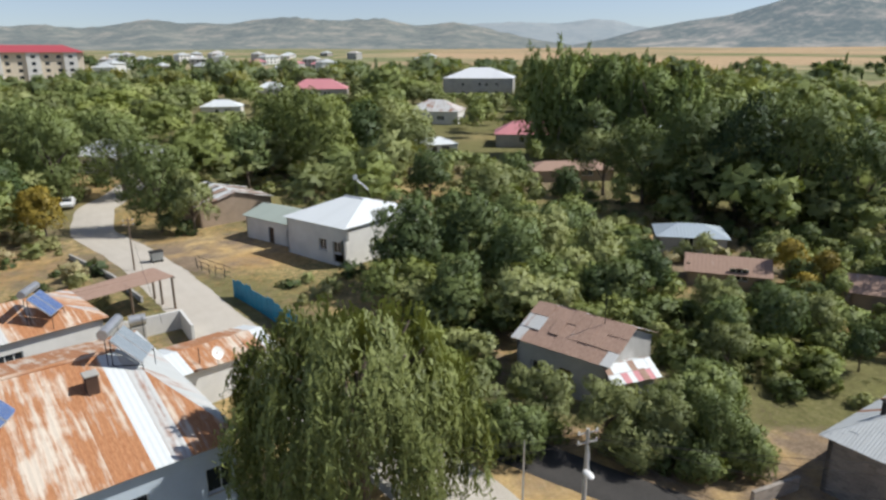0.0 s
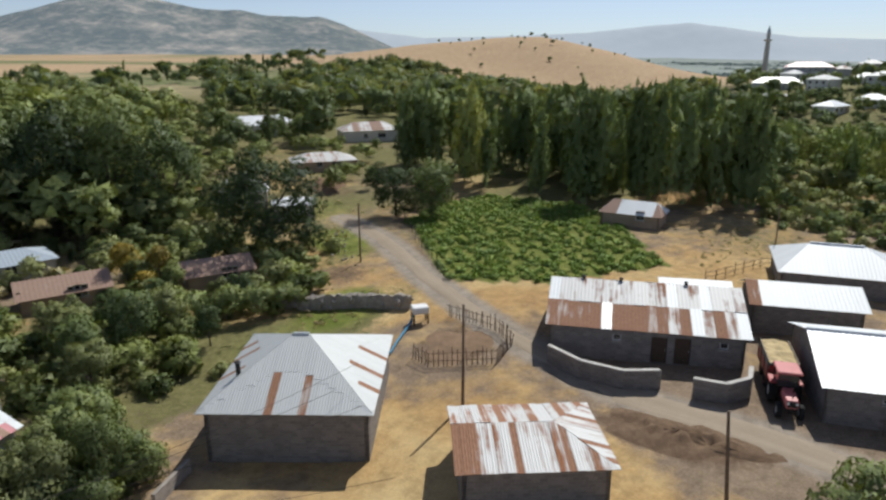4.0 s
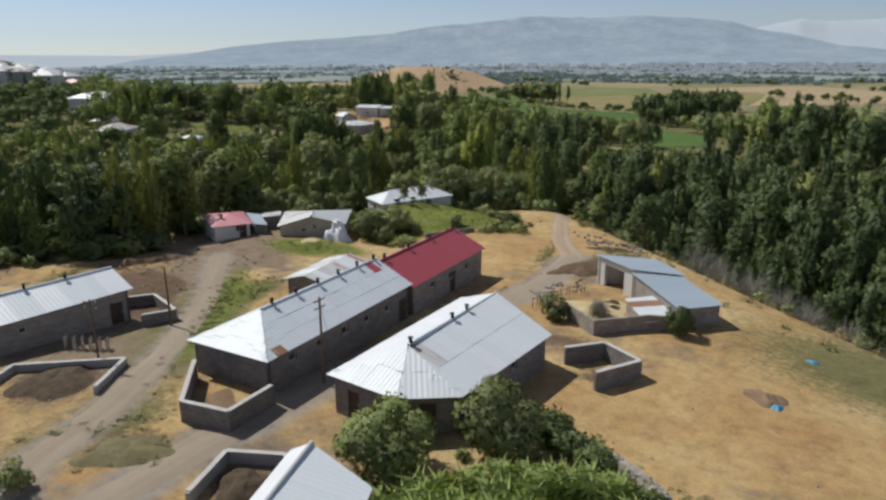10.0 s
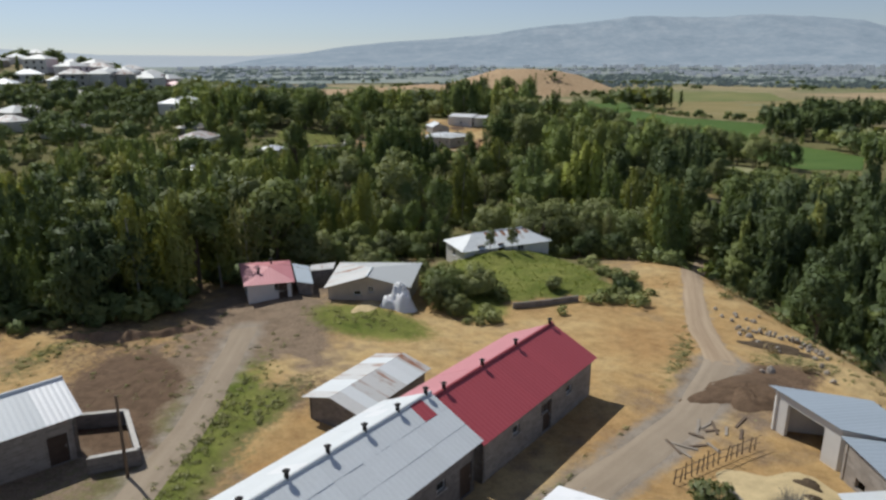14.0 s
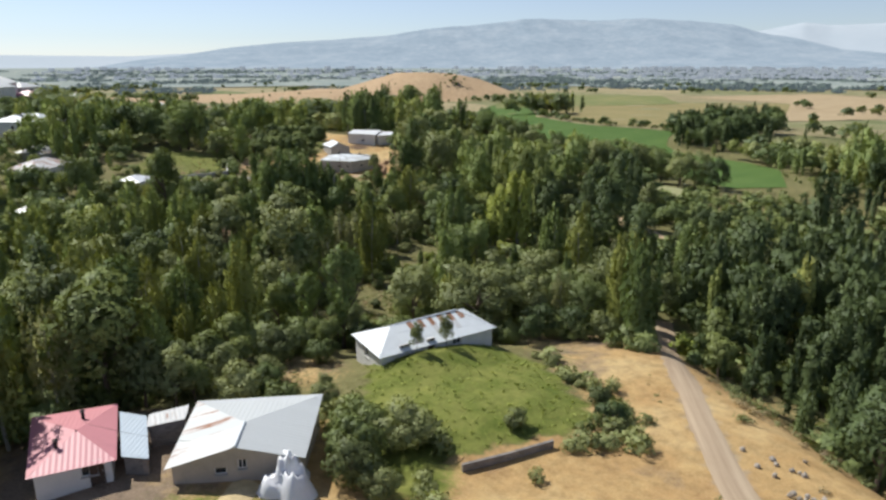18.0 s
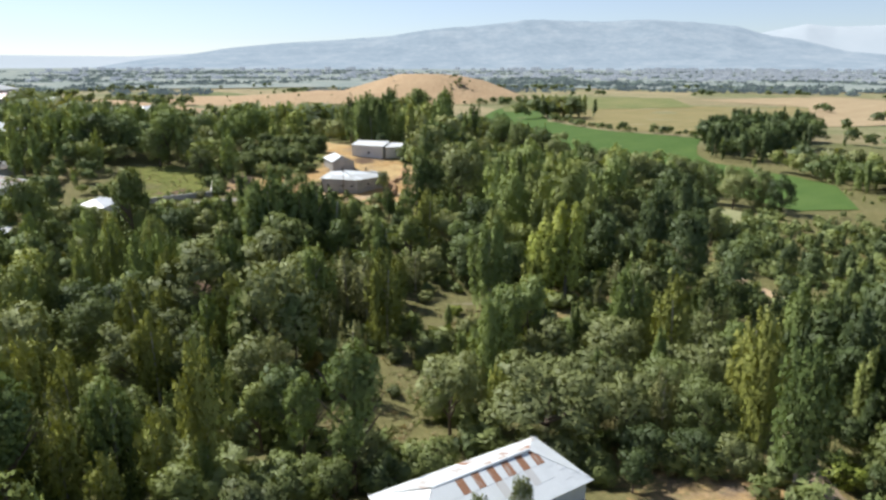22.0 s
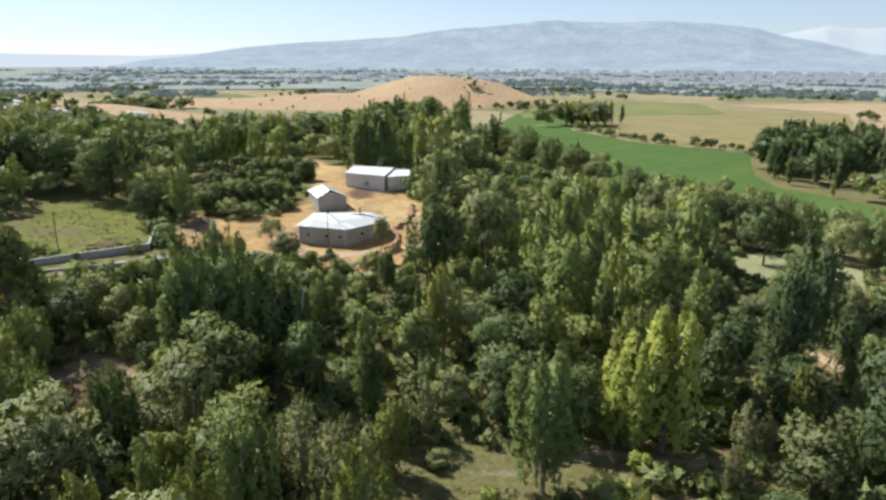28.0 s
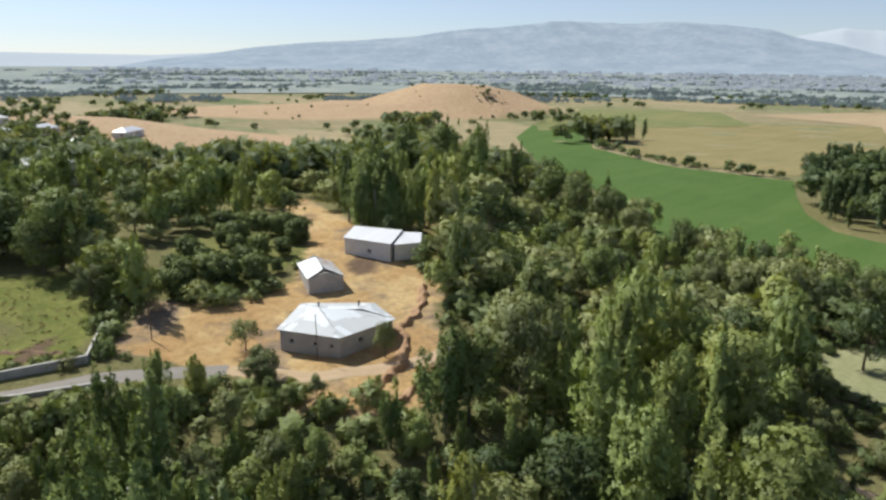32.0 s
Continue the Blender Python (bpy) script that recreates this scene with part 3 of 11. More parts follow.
# the (83, -31.5) patch is brown soil, darkened for the wood's shade too
soil = np.clip(0.95 * bump2(X, Y, 158.0, -98.0, 9, 5, -0.3, 4) + 1.0 * bump2(X, Y, 69.6, -30.8, 4.6, 3.0, -0.6, 4) + 0.9 * bump2(X, Y, 43.0, -69.0, 3.2, 7.0, -0.3, 4) + 0.8 * bump2(X, Y, 201.0, -114.5, 6.5, 1.8, radians(-49), 4) + 0.8 * bump2(X, Y, 196.5, -163.5, 5.0, 3.2, -0.6, 4) + 0.5 * bump2(X, Y, 83.0, -31.5, 13, 6.5, -0.3, 4) + 0.6 * bump2(X, Y, 72.0, -30.0, 6, 3.5, -0.6, 4) + 0.6 * bump2(X, Y, 48.5, 47.5, 4.5, 4, 0, 3) + 0.5 * bump2(X, Y, 80.0, 80.0, 7, 6, 0, 3) + 0.5 * bump2(X, Y, 62.0, -41.0, 5, 3, -0.6, 3) + 1 * bump2(X, Y, 36.4, 9.0, 2.8, 5.6, 0.1, 3) + 1 * bump2(X, Y, 53.5, -17.1, 4.0, 3.2, -0.7, 3) + 0.9 * bump2(X, Y, 41.6, -7.4, 3.6, 3.0, 0, 3) + 1 * bump2(X, Y, 32.9, -19.7, 2.6, 2.0, 0, 3) + 0.8 * bump2(X, Y, 41.2, -16.9, 3.2, 2.4, 0.6, 3) + 0.9 * bump2(X, Y, 63.7, -28.1, 6, 2.6, 0.1, 3) + 0.8 * bump2(X, Y, 42.3, -66.7, 4.2, 3.2, 0.4, 3) + 0.7 * bump2(X, Y, 26.7, -43.3, 2.4, 2.2, 0, 3) + 0.6 * bump2(X, Y, 42.3, -22.9, 3.0, 1.8, 0, 3) + 0.8 * bump2(X, Y, 39.8, 27.1, 4, 3.4, 0, 3) + 0.7 * bump2(X, Y, 31.9, -46.9, 3.2, 1.8, 0.5, 3), 0, 1)
lawn = np.clip(-0.5 * bump2(X, Y, 213, -112, 5, 2.6, 0.5) + 0.7 * bump2(X, Y, 61.5, -37.6, 3.4, 1.5, radians(-60), 4) + 0.6 * bump2(X, Y, 83.5, -27.5, 4.5, 1.6, -0.8, 4) + 0.8 * bump2(X, Y, 42.0, 41.0, 5.5, 4, 0.3, 4) + 0.6 * bump2(X, Y, 58.5, 59.5, 6, 5, 0.8, 4) + 0.5 * bump2(X, Y, 70.0, 72.0, 8, 6, 0.8, 4) + 0.95 * bump2(X, Y, 72.0, -65.0, 6.0, 3.6, -0.35, 4) + np.where(inside(X, Y, MOUND), 0.9, 0) + np.where(inside(X, Y, CROP_A), 0.85, 0) + 0.7 * bump2(X, Y, 57.0, 54.5, 6.5, 4.0, 0.9, 4) + 0.95 * bump2(X, Y, 71.9, -52.1, 7, 4.0, 0.5, 4) + 0.85 * bump2(X, Y, 59.9, -31.9, 15, 2.6, radians(-40), 4) + 0.5 * bump2(X, Y, 33.0, 40.0, 7, 4) + 0.6 * bump2(X, Y, 124.3, 2.0, 16, 14) + np.where(inside(X, Y, ORCHARD), 0.5, 0) + np.where(inside(X, Y, PASTURE), 0.62, 0), 0, 1)
for nm, arr in (("track", track), ("grass", np.clip(grass, 0, 1)), ("farmland", farmland), ("hill", hill), ("straw", straw), ("lawn", lawn), ("soil", soil)):
    ground_mesh.attributes.new(nm, "FLOAT", "POINT").data.foreach_set("value", arr.astype(np.float32).ravel())

m, n, l, p = material("ground", 0.95, 0, 0.1)
gm = {}
for nm in ("track", "grass", "farmland", "hill", "straw", "lawn", "soil"):
    a_ = n.new("ShaderNodeAttribute")
    a_.attribute_name = nm
    gm[nm] = a_.outputs["Fac"]
oc = coords(n, l)
n1, n2, n3, n4 = noise_node(n, l, oc, 0.35, 6), noise_node(n, l, oc, 2.2, 6, 0.7), noise_node(n, l, oc, 14.0, 4, 0.7), noise_node(n, l, oc, 0.06, 5)
dirt = ramp(n, l, n1, [(0.3, (0.20, 0.145, 0.10)), (0.7, (0.33, 0.25, 0.175))])
dirt = mixc(n, l, 0.5, dirt, ramp(n, l, n3, [(0.3, (0.17, 0.12, 0.08)), (0.72, (0.40, 0.31, 0.22))]))
strw = ramp(n, l, n2, [(0.28, (0.30, 0.20, 0.10)), (0.55, (0.47, 0.34, 0.18)), (0.8, (0.58, 0.45, 0.25))])
strw = mixc(n, l, 0.55, strw, ramp(n, l, n1, [(0.3, (0.40, 0.235, 0.105)), (0.5, (0.48, 0.33, 0.165)), (0.7, (0.62, 0.49, 0.29))]))
mown = noise_node(n, l, coords(n, l, "Object", (0.5, 0.09, 1)), 1.6, 5, 0.65)
cross = noise_node(n, l, coords(n, l, "Object", (0.12, 0.7, 1)), 1.3, 5, 0.65)
strw = mixc(n, l, 0.4, strw, mixc(n, l, 0.5, ramp(n, l, mown, [(0.36, (0.33, 0.19, 0.085)), (0.52, (0.50, 0.36, 0.19)), (0.64, (0.68, 0.55, 0.34))]), ramp(n, l, cross, [(0.36, (0.36, 0.21, 0.09)), (0.62, (0.64, 0.50, 0.30))])))
n5 = noise_node(n, l, oc, 5.5, 6, 0.8)
strw = mixc(n, l, 0.38, strw, ramp(n, l, n5, [(0.38, (0.27, 0.165, 0.08)), (0.5, (0.50, 0.36, 0.19)), (0.62, (0.74, 0.60, 0.38))]))
broad = noise_node(n, l, oc, 0.085, 4, 0.6)
strw = mixc(n, l, 0.45, strw, ramp(n, l, broad, [(0.36, (0.40, 0.225, 0.105)), (0.5, (0.50, 0.34, 0.17)), (0.62, (0.66, 0.53, 0.32))]))
strw = mixc(n, l, 1.0, strw, (1.015, 0.975, 0.85), "MULTIPLY")
dirt = mixc(n, l, 0.35, dirt, ramp(n, l, n5, [(0.4, (0.14, 0.095, 0.065)), (0.6, (0.42, 0.33, 0.24))]))
f = calc(n, l, "ADD", gm["straw"], calc(n, l, "MULTIPLY", calc(n, l, "SUBTRACT", n1, 0.5), 1.6))
base = mixc(n, l, ramp(n, l, f, [(0.3, (0, 0, 0)), (0.7, (1, 1, 1))]), dirt, strw)
gr = ramp(n, l, n2, [(0.25, (0.10, 0.10, 0.042)), (0.5, (0.19, 0.175, 0.075)), (0.8, (0.36, 0.30, 0.165))])
gr = mixc(n, l, 0.35, gr, ramp(n, l, n3, [(0.3, (0.07, 0.085, 0.03)), (0.7, (0.25, 0.245, 0.10))]))
f = calc(n, l, "ADD", gm["grass"], calc(n, l, "MULTIPLY", calc(n, l, "SUBTRACT", n2, 0.5), 1.3))
base = mixc(n, l, ramp(n, l, f, [(0.35, (0, 0, 0)), (0.65, (1, 1, 1))]), base, gr)
lw = mixc(n, l, 0.5, ramp(n, l, n2, [(0.3, (0.10, 0.135, 0.026)), (0.7, (0.23, 0.255, 0.06))]), ramp(n, l, n1, [(0.35, (0.10, 0.14, 0.026)), (0.65, (0.30, 0.295, 0.09))]))
f = calc(n, l, "ADD", gm["lawn"], calc(n, l, "MULTIPLY", calc(n, l, "SUBTRACT", n2, 0.5), 0.9))
base = mixc(n, l, ramp(n, l, f, [(0.3, (0, 0, 0)), (0.7, (1, 1, 1))]), base, lw)
so = mixc(n, l, 0.5, ramp(n, l, n2, [(0.3, (0.10, 0.065, 0.042)), (0.7, (0.235, 0.155, 0.10))]), ramp(n, l, n3, [(0.3, (0.09, 0.06, 0.04)), (0.7, (0.24, 0.17, 0.115))]))
f = calc(n, l, "ADD", gm["soil"], calc(n, l, "MULTIPLY", calc(n, l, "SUBTRACT", n2, 0.5), 1.1))
base = mixc(n, l, ramp(n, l, f, [(0.35, (0, 0, 0)), (0.65, (1, 1, 1))]), base, so)
trk = mixc(n, l, 0.45, ramp(n, l, n1, [(0.3, (0.29, 0.24, 0.185)), (0.7, (0.40, 0.345, 0.28))]), ramp(n, l, n3, [(0.3, (0.24, 0.2, 0.16)), (0.7, (0.44, 0.39, 0.32))]))
f = calc(n, l, "ADD", gm["track"], calc(n, l, "MULTIPLY", calc(n, l, "SUBTRACT", n2, 0.5), 0.7))
base = mixc(n, l, ramp(n, l, f, [(0.3, (0, 0, 0)), (0.75, (1, 1, 1))]), base, trk)
vor = n.new("ShaderNodeTexVoronoi")
vor.inputs["Scale"].default_value = 0.0085
l.new(coords(n, l, "Object", (1, 1.7, 1)), vor.inputs["Vector"])
sep = n.new("ShaderNodeSeparateColor")
l.new(vor.outputs["Color"], sep.inputs[0])
plots = ramp(n, l, sep.outputs[0], [(0.0, (0.30, 0.25, 0.14)), (0.3, (0.42, 0.34, 0.2)), (0.5, (0.16, 0.2, 0.08)), (0.7, (0.24, 0.24, 0.12)), (0.85, (0.10, 0.16, 0.05)), (1.0, (0.38, 0.32, 0.2))])
plots = mixc(n, l, 0.35, plots, ramp(n, l, n4, [(0.35, (0.14, 0.16, 0.07)), (0.65, (0.42, 0.36, 0.22))]))
base = mixc(n, l, gm["farmland"], base, plots)
hl = mixc(n, l, 0.6, ramp(n, l, n4, [(0.3, (0.44, 0.30, 0.175)), (0.7, (0.55, 0.405, 0.25))]), ramp(n, l, n1, [(0.3, (0.38, 0.26, 0.15)), (0.7, (0.55, 0.41, 0.26))]))
base = mixc(n, l, ramp(n, l, gm["hill"], [(0.25, (0, 0, 0)), (0.5, (1, 1, 1))]), base, hl)
n6 = noise_node(n, l, oc, 0.9, 5, 0.7)
base = mixc(n, l, 0.55, base, mixc(n, l, 1.0, base, ramp(n, l, n6, [(0.34, (0.52, 0.50, 0.48)), (0.5, (0.9, 0.9, 0.9)), (0.68, (1.16, 1.14, 1.1))]), "MULTIPLY"))
l.new(base, p.inputs["Base Color"])
bumped(n, l, p, calc(n, l, "ADD", n2, n3), 0.6, 0.12)
GROUND = m
ground = add("ground", ground_mesh, GROUND, None, "dry sloping village ground of bare earth, stubble and rough grass", "ground", kind="structure")


# ---------------------------------------------------------------- roads and fields laid on it
def strip(name, line, width, mat, label, lift=0.05, ragged=0.35, category="road"):
    pts = []
    for (ax, ay), (bx, by) in zip(line, line[1:]):
        k = max(1, int(math.hypot(bx - ax, by - ay) / 1.2))
        pts += [(ax + (bx - ax) * i / k, ay + (by - ay) * i / k) for i in range(k)]
    pts = np.array(pts + [line[-1]])
    for _ in range(3):
        pts[1:-1] = (pts[:-2] + pts[1:-1] * 2 + pts[2:]) / 4
    d = np.gradient(pts, axis=0)
    d /= np.linalg.norm(d, axis=1)[:, None]
    nrm = np.stack([-d[:, 1], d[:, 0]], 1)
    cols = np.linspace(-1, 1, 7)
    rows = []
    for c in cols:
        w = width / 2 * c + (ragged * wavy(pts[:, 0], pts[:, 1], 2.2, c) if abs(c) == 1 else 0)
        q = pts + nrm * np.reshape(w * np.ones(len(pts)), (-1, 1))
        z = gz(q[:, 0], q[:, 1]) + (lift if abs(c) < 1 else -0.05) + (0.03 if c == 0 else 0)
        rows.append(np.column_stack([q, z]))
    v = np.stack(rows, 1)
    i = np.arange(len(pts) * 7).reshape(len(pts), 7)
    f = np.stack([i[:-1, :-1], i[1:, :-1], i[1:, 1:], i[:-1, 1:]], -1).reshape(-1, 4)[:, ::-1]
    uv = np.stack([np.tile(cols * width / 2, len(pts)), np.repeat(np.arange(len(pts)) * 1.2, 7)], 1)
    return add(name, mesh_np(name, v.reshape(-1, 3), f, uv=uv, smooth_shade=True), mat, None, label, category, kind="structure")


def gravel(name, lo, hi, rut=0.5):
    m, n, l, p = material(name, 0.95, 0, 0.1)
    oc = coords(n, l)
    a, b = noise_node(n, l, oc, 0.5, 6), noise_node(n, l, oc, 11, 4, 0.75)
    r = noise_node(n, l, coords(n, l, "UV", (1.3, 0.04, 1)), 1.0, 4)
    k = mixc(n, l, 0.5, ramp(n, l, a, [(0.3, lo), (0.7, hi)]), ramp(n, l, b, [(0.3, tuple(c * 0.75 for c in lo)), (0.7, tuple(c * 1.12 for c in hi))]))
    k = mixc(n, l, rut, k, ramp(n, l, r, [(0.35, lo), (0.65, hi)]))
    l.new(k, p.inputs["Base Color"])
    bumped(n, l, p, b, 0.5, 0.05)
    return m


GRAVEL = gravel("gravel_track", (0.28, 0.225, 0.165), (0.41, 0.34, 0.255))
PAVED = gravel("worn_paving", (0.44, 0.40, 0.34), (0.56, 0.52, 0.46), 0.2)
SANDY = gravel("sandy_track", (0.42, 0.30, 0.18), (0.56, 0.43, 0.28))
strip("road", MAIN_ROAD[4:], 3.0, GRAVEL, "unpaved gravel village lane with wheel ruts")
strip("road", MAIN_ROAD[:5], 2.1, GRAVEL, "narrow rutted track past the crop plot", 0.046)
strip("road", FIELD_TRACK, 2.7, gravel("pale_wheel_track", (0.31, 0.225, 0.15), (0.50, 0.395, 0.275), 0.75), "narrow pale wheel track across the stubble", 0.05, 0.42)
strip("road", SIDE_ROAD, 2.6, GRAVEL, "narrow dirt track between stubble and weeds")
# near-black lane strip: the shade of the garden trees is in its colour
strip("road", [(2.0, 35.5), (5.5, 32.6), (9.0, 30.2), (12.0, 28.0)], 3.6, gravel("shade_dark_lane", (0.05, 0.048, 0.046), (0.085, 0.08, 0.076), 0.2), "lane under garden trees, their shade put into its dark colour", 0.07)
strip("road", STREET, 6.2, PAVED, "pale worn village street past the gardens")
strip("road", FARM_ROAD[:4], 3.6, gravel("grey_lane", (0.23, 0.21, 0.18), (0.34, 0.315, 0.275), 0.4), "grey gravel farm lane along a low wall")
strip("road", FARM_ROAD[3:], 3.0, SANDY, "sandy wheel track across the farm yard")
strip("road", LOW_PATH, 2.2, SANDY, "pale sandy track through low trees")
strip("road", PATH[2:], 0.9, gravel("trodden_earth", (0.27, 0.20, 0.13), (0.42, 0.33, 0.22)), "sandy footpath through the trees")


def drape(name, poly, mat, label, step=6.0, lift=0.15):
    bm = bmesh.new()
    bm.faces.new([bm.verts.new((x, y, 0)) for x, y in poly])
    xs, ys = [q[0] for q in poly], [q[1] for q in poly]
    for k in np.arange(math.ceil(min(xs) / step) * step, max(xs), step):
        bmesh.ops.bisect_plane(bm, geom=bm.verts[:] + bm.edges[:] + bm.faces[:], plane_co=(k, 0, 0), plane_no=(1, 0, 0))
    for k in np.arange(math.ceil(min(ys) / step) * step, max(ys), step):
        bmesh.ops.bisect_plane(bm, geom=bm.verts[:] + bm.edges[:] + bm.faces[:], plane_co=(0, k, 0), plane_no=(0, 1, 0))
    for v in bm.verts:
        v.co.z = g1(v.co.x, v.co.y) + lift
    for fc in bm.faces:
        fc.smooth = True
        if fc.normal.z < 0:
            fc.normal_flip()
    me = bpy.data.meshes.new(name)
    bm.to_mesh(me)
    bm.free()
    return add(name, me, mat, None, label, "field", kind="structure")


def field_mat(name, lo, hi, turn, rows=0.6):
    m, n, l, p = material(name, 0.95, 0, 0.1)
    t = n.new("ShaderNodeTexCoord")
    mp = n.new("ShaderNodeMapping")
    mp.inputs["Rotation"].default_value[2] = turn
    mp.inputs["Scale"].default_value = (rows, 0.012, 1)
    l.new(t.outputs["Object"], mp.inputs[0])
    oc = coords(n, l)
    a, b, c = noise_node(n, l, mp.outputs[0], 1.0, 3), noise_node(n, l, oc, 0.03, 5), noise_node(n, l, oc, 1.6, 4, 0.7)
    k = mixc(n, l, 0.5, ramp(n, l, b, [(0.35, lo), (0.65, hi)]), ramp(n, l, a, [(0.35, lo), (0.65, hi)]))
    k = mixc(n, l, 0.3, k, ramp(n, l, c, [(0.3, tuple(q * 0.6 for q in lo)), (0.7, tuple(q * 1.2 for q in hi))]))
    l.new(k, p.inputs["Base Color"])
    bumped(n, l, p, c, 0.5, 0.2)
    return m


GREEN_CROP = field_mat("green_crop", (0.066, 0.128, 0.03), (0.112, 0.178, 0.048), 0.6, 0.15)
drape("field", FIELD_GREEN, GREEN_CROP, "flat bright green crop field beyond the woods", 14)
drape("field", FIELD_TAN, field_mat("dry_crop", (0.20, 0.185, 0.075), (0.33, 0.27, 0.13), 0.9, 0.2), "dry olive and tan crop field", 16)
drape("field", FIELD_MOWN, field_mat("mown_hay", (0.24, 0.25, 0.12), (0.36, 0.36, 0.2), 0.5, 0.9), "pale mown meadow among trees", 5)
drape("field", [(420, -500), (470, -560), (560, -760), (430, -830), (340, -690), (392, -590)], field_mat("far_crop", (0.13, 0.18, 0.06), (0.27, 0.25, 0.11), 0.3, 0.1), "far patchwork of green and dry plots", 30, 0.3)
drape("field", [(265, -775), (400, -830), (300, -1000), (60, -900), (120, -640), (185, -500)], field_mat("far_stubble", (0.36, 0.27, 0.16), (0.46, 0.36, 0.22), 0.3, 0.1), "far pale stubble fields", 30, 0.3)

# ---------------------------------------------------------------- mountains and plain in the distance
def range_mesh(name, crest, near, far, mat, label, z0, rough):
    """A range whose crest rises to the given heights (degrees) at the given bearings, seen from the village."""
    a0, a1 = crest[0][0], crest[-1][0]
    az, t = np.linspace(a0, a1, int((a1 - a0) * 4.5)), np.linspace(0, 1.25, 34)
    A, T = np.meshgrid(az, t)
    R = near + (far - near) * T
    x, y = 60 + R * np.sin(np.radians(A)), -60 + R * np.cos(np.radians(A))
    top = far * np.tan(np.radians(np.interp(A, [q[0] for q in crest], [q[1] for q in crest]))) + 24
    ridge = 1 + rough * (wavy(x, y, 330, 1) + 0.6 * wavy(x, y, 140, 2) + 0.4 * wavy(x, y, 60, 3) + 0.25 * wavy(x, y, 27, 6))
    rise = np.where(T < 1, smooth(0.05, 1.0, T) ** 1.3, np.clip(1 - (T - 1) * 0.9, 0, 1))
    z = z0 + (top - z0) * rise * np.where(T < 0.97, np.minimum(ridge, 1 / np.maximum(rise, 0.05)), 1) + rough * 6 * (wavy(x, y, 45, 5) + 0.6 * wavy(x, y, 17, 7)) * rise
    i = np.arange(A.size).reshape(A.shape)
    f = np.stack([i[:-1, :-1], i[:-1, 1:], i[1:, 1:], i[1:, :-1]], -1).reshape(-1, 4)[:, ::-1]
    return add(name, mesh_np(name, np.stack([x, y, z], -1).reshape(-1, 3), f, smooth_shade=True), mat, None, label, "mountains", kind="structure")


# Matt distance whose bluish glow and pale colours stand in for haze.
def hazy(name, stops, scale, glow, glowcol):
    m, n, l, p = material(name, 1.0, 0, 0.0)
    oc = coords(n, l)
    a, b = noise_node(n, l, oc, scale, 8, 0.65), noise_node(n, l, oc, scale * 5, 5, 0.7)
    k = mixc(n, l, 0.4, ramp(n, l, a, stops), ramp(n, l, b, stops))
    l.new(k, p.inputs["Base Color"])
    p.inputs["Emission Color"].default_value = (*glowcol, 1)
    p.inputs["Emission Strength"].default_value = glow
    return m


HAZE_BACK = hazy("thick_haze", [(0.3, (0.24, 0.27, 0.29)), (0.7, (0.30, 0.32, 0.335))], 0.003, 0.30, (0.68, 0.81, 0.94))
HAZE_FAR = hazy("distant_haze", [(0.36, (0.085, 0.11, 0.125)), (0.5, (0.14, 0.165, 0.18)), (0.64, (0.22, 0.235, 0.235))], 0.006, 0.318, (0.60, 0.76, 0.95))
HAZE_NEAR = hazy("hills_haze_glow", [(0.40, (0.055, 0.068, 0.055)), (0.5, (0.10, 0.11, 0.085)), (0.58, (0.20, 0.185, 0.14)), (0.7, (0.36, 0.30, 0.22))], 0.012, 0.17, (0.62, 0.74, 0.9))
HAZE_ROCK = hazy("scrub_mountain_haze_glow", [(0.42, (0.05, 0.068, 0.058)), (0.51, (0.09, 0.105, 0.085)), (0.57, (0.23, 0.205, 0.165)), (0.68, (0.44, 0.375, 0.295))], 0.009, 0.17, (0.6, 0.74, 0.92))
HAZE_PLAIN = hazy("plain_haze_glow", [(0.36, (0.12, 0.15, 0.125)), (0.5, (0.18, 0.205, 0.165)), (0.6, (0.26, 0.265, 0.205)), (0.72, (0.38, 0.355, 0.29))], 0.011, 0.17, (0.64, 0.77, 0.92))
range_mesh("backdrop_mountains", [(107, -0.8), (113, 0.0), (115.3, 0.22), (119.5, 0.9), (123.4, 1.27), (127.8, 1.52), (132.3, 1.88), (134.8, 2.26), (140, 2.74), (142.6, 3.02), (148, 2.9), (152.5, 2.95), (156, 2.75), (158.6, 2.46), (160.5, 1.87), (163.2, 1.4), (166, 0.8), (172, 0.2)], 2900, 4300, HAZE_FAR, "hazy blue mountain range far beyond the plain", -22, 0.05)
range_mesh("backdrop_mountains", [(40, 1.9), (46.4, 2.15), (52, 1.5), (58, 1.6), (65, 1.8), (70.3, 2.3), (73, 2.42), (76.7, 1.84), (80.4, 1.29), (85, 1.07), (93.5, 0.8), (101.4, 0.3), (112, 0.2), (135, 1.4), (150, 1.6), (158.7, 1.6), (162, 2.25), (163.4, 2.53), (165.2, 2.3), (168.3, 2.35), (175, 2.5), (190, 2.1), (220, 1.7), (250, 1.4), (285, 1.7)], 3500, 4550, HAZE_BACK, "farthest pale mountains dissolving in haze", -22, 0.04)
range_mesh("backdrop_hills", [(-6, 2.0), (-0.3, 2.02), (2, 2.25), (5.2, 2.3), (8, 2.14), (10.8, 2.4), (12.4, 2.37), (14, 1.9), (17, 1.5), (22, 1.2)], 2500, 3700, hazy("far_hills_haze_glow", [(0.36, (0.13, 0.155, 0.16)), (0.7, (0.24, 0.245, 0.235))], 0.006, 0.24, (0.64, 0.77, 0.92)), "pale hills seen through a gap of nearer ones", 25, 0.1)
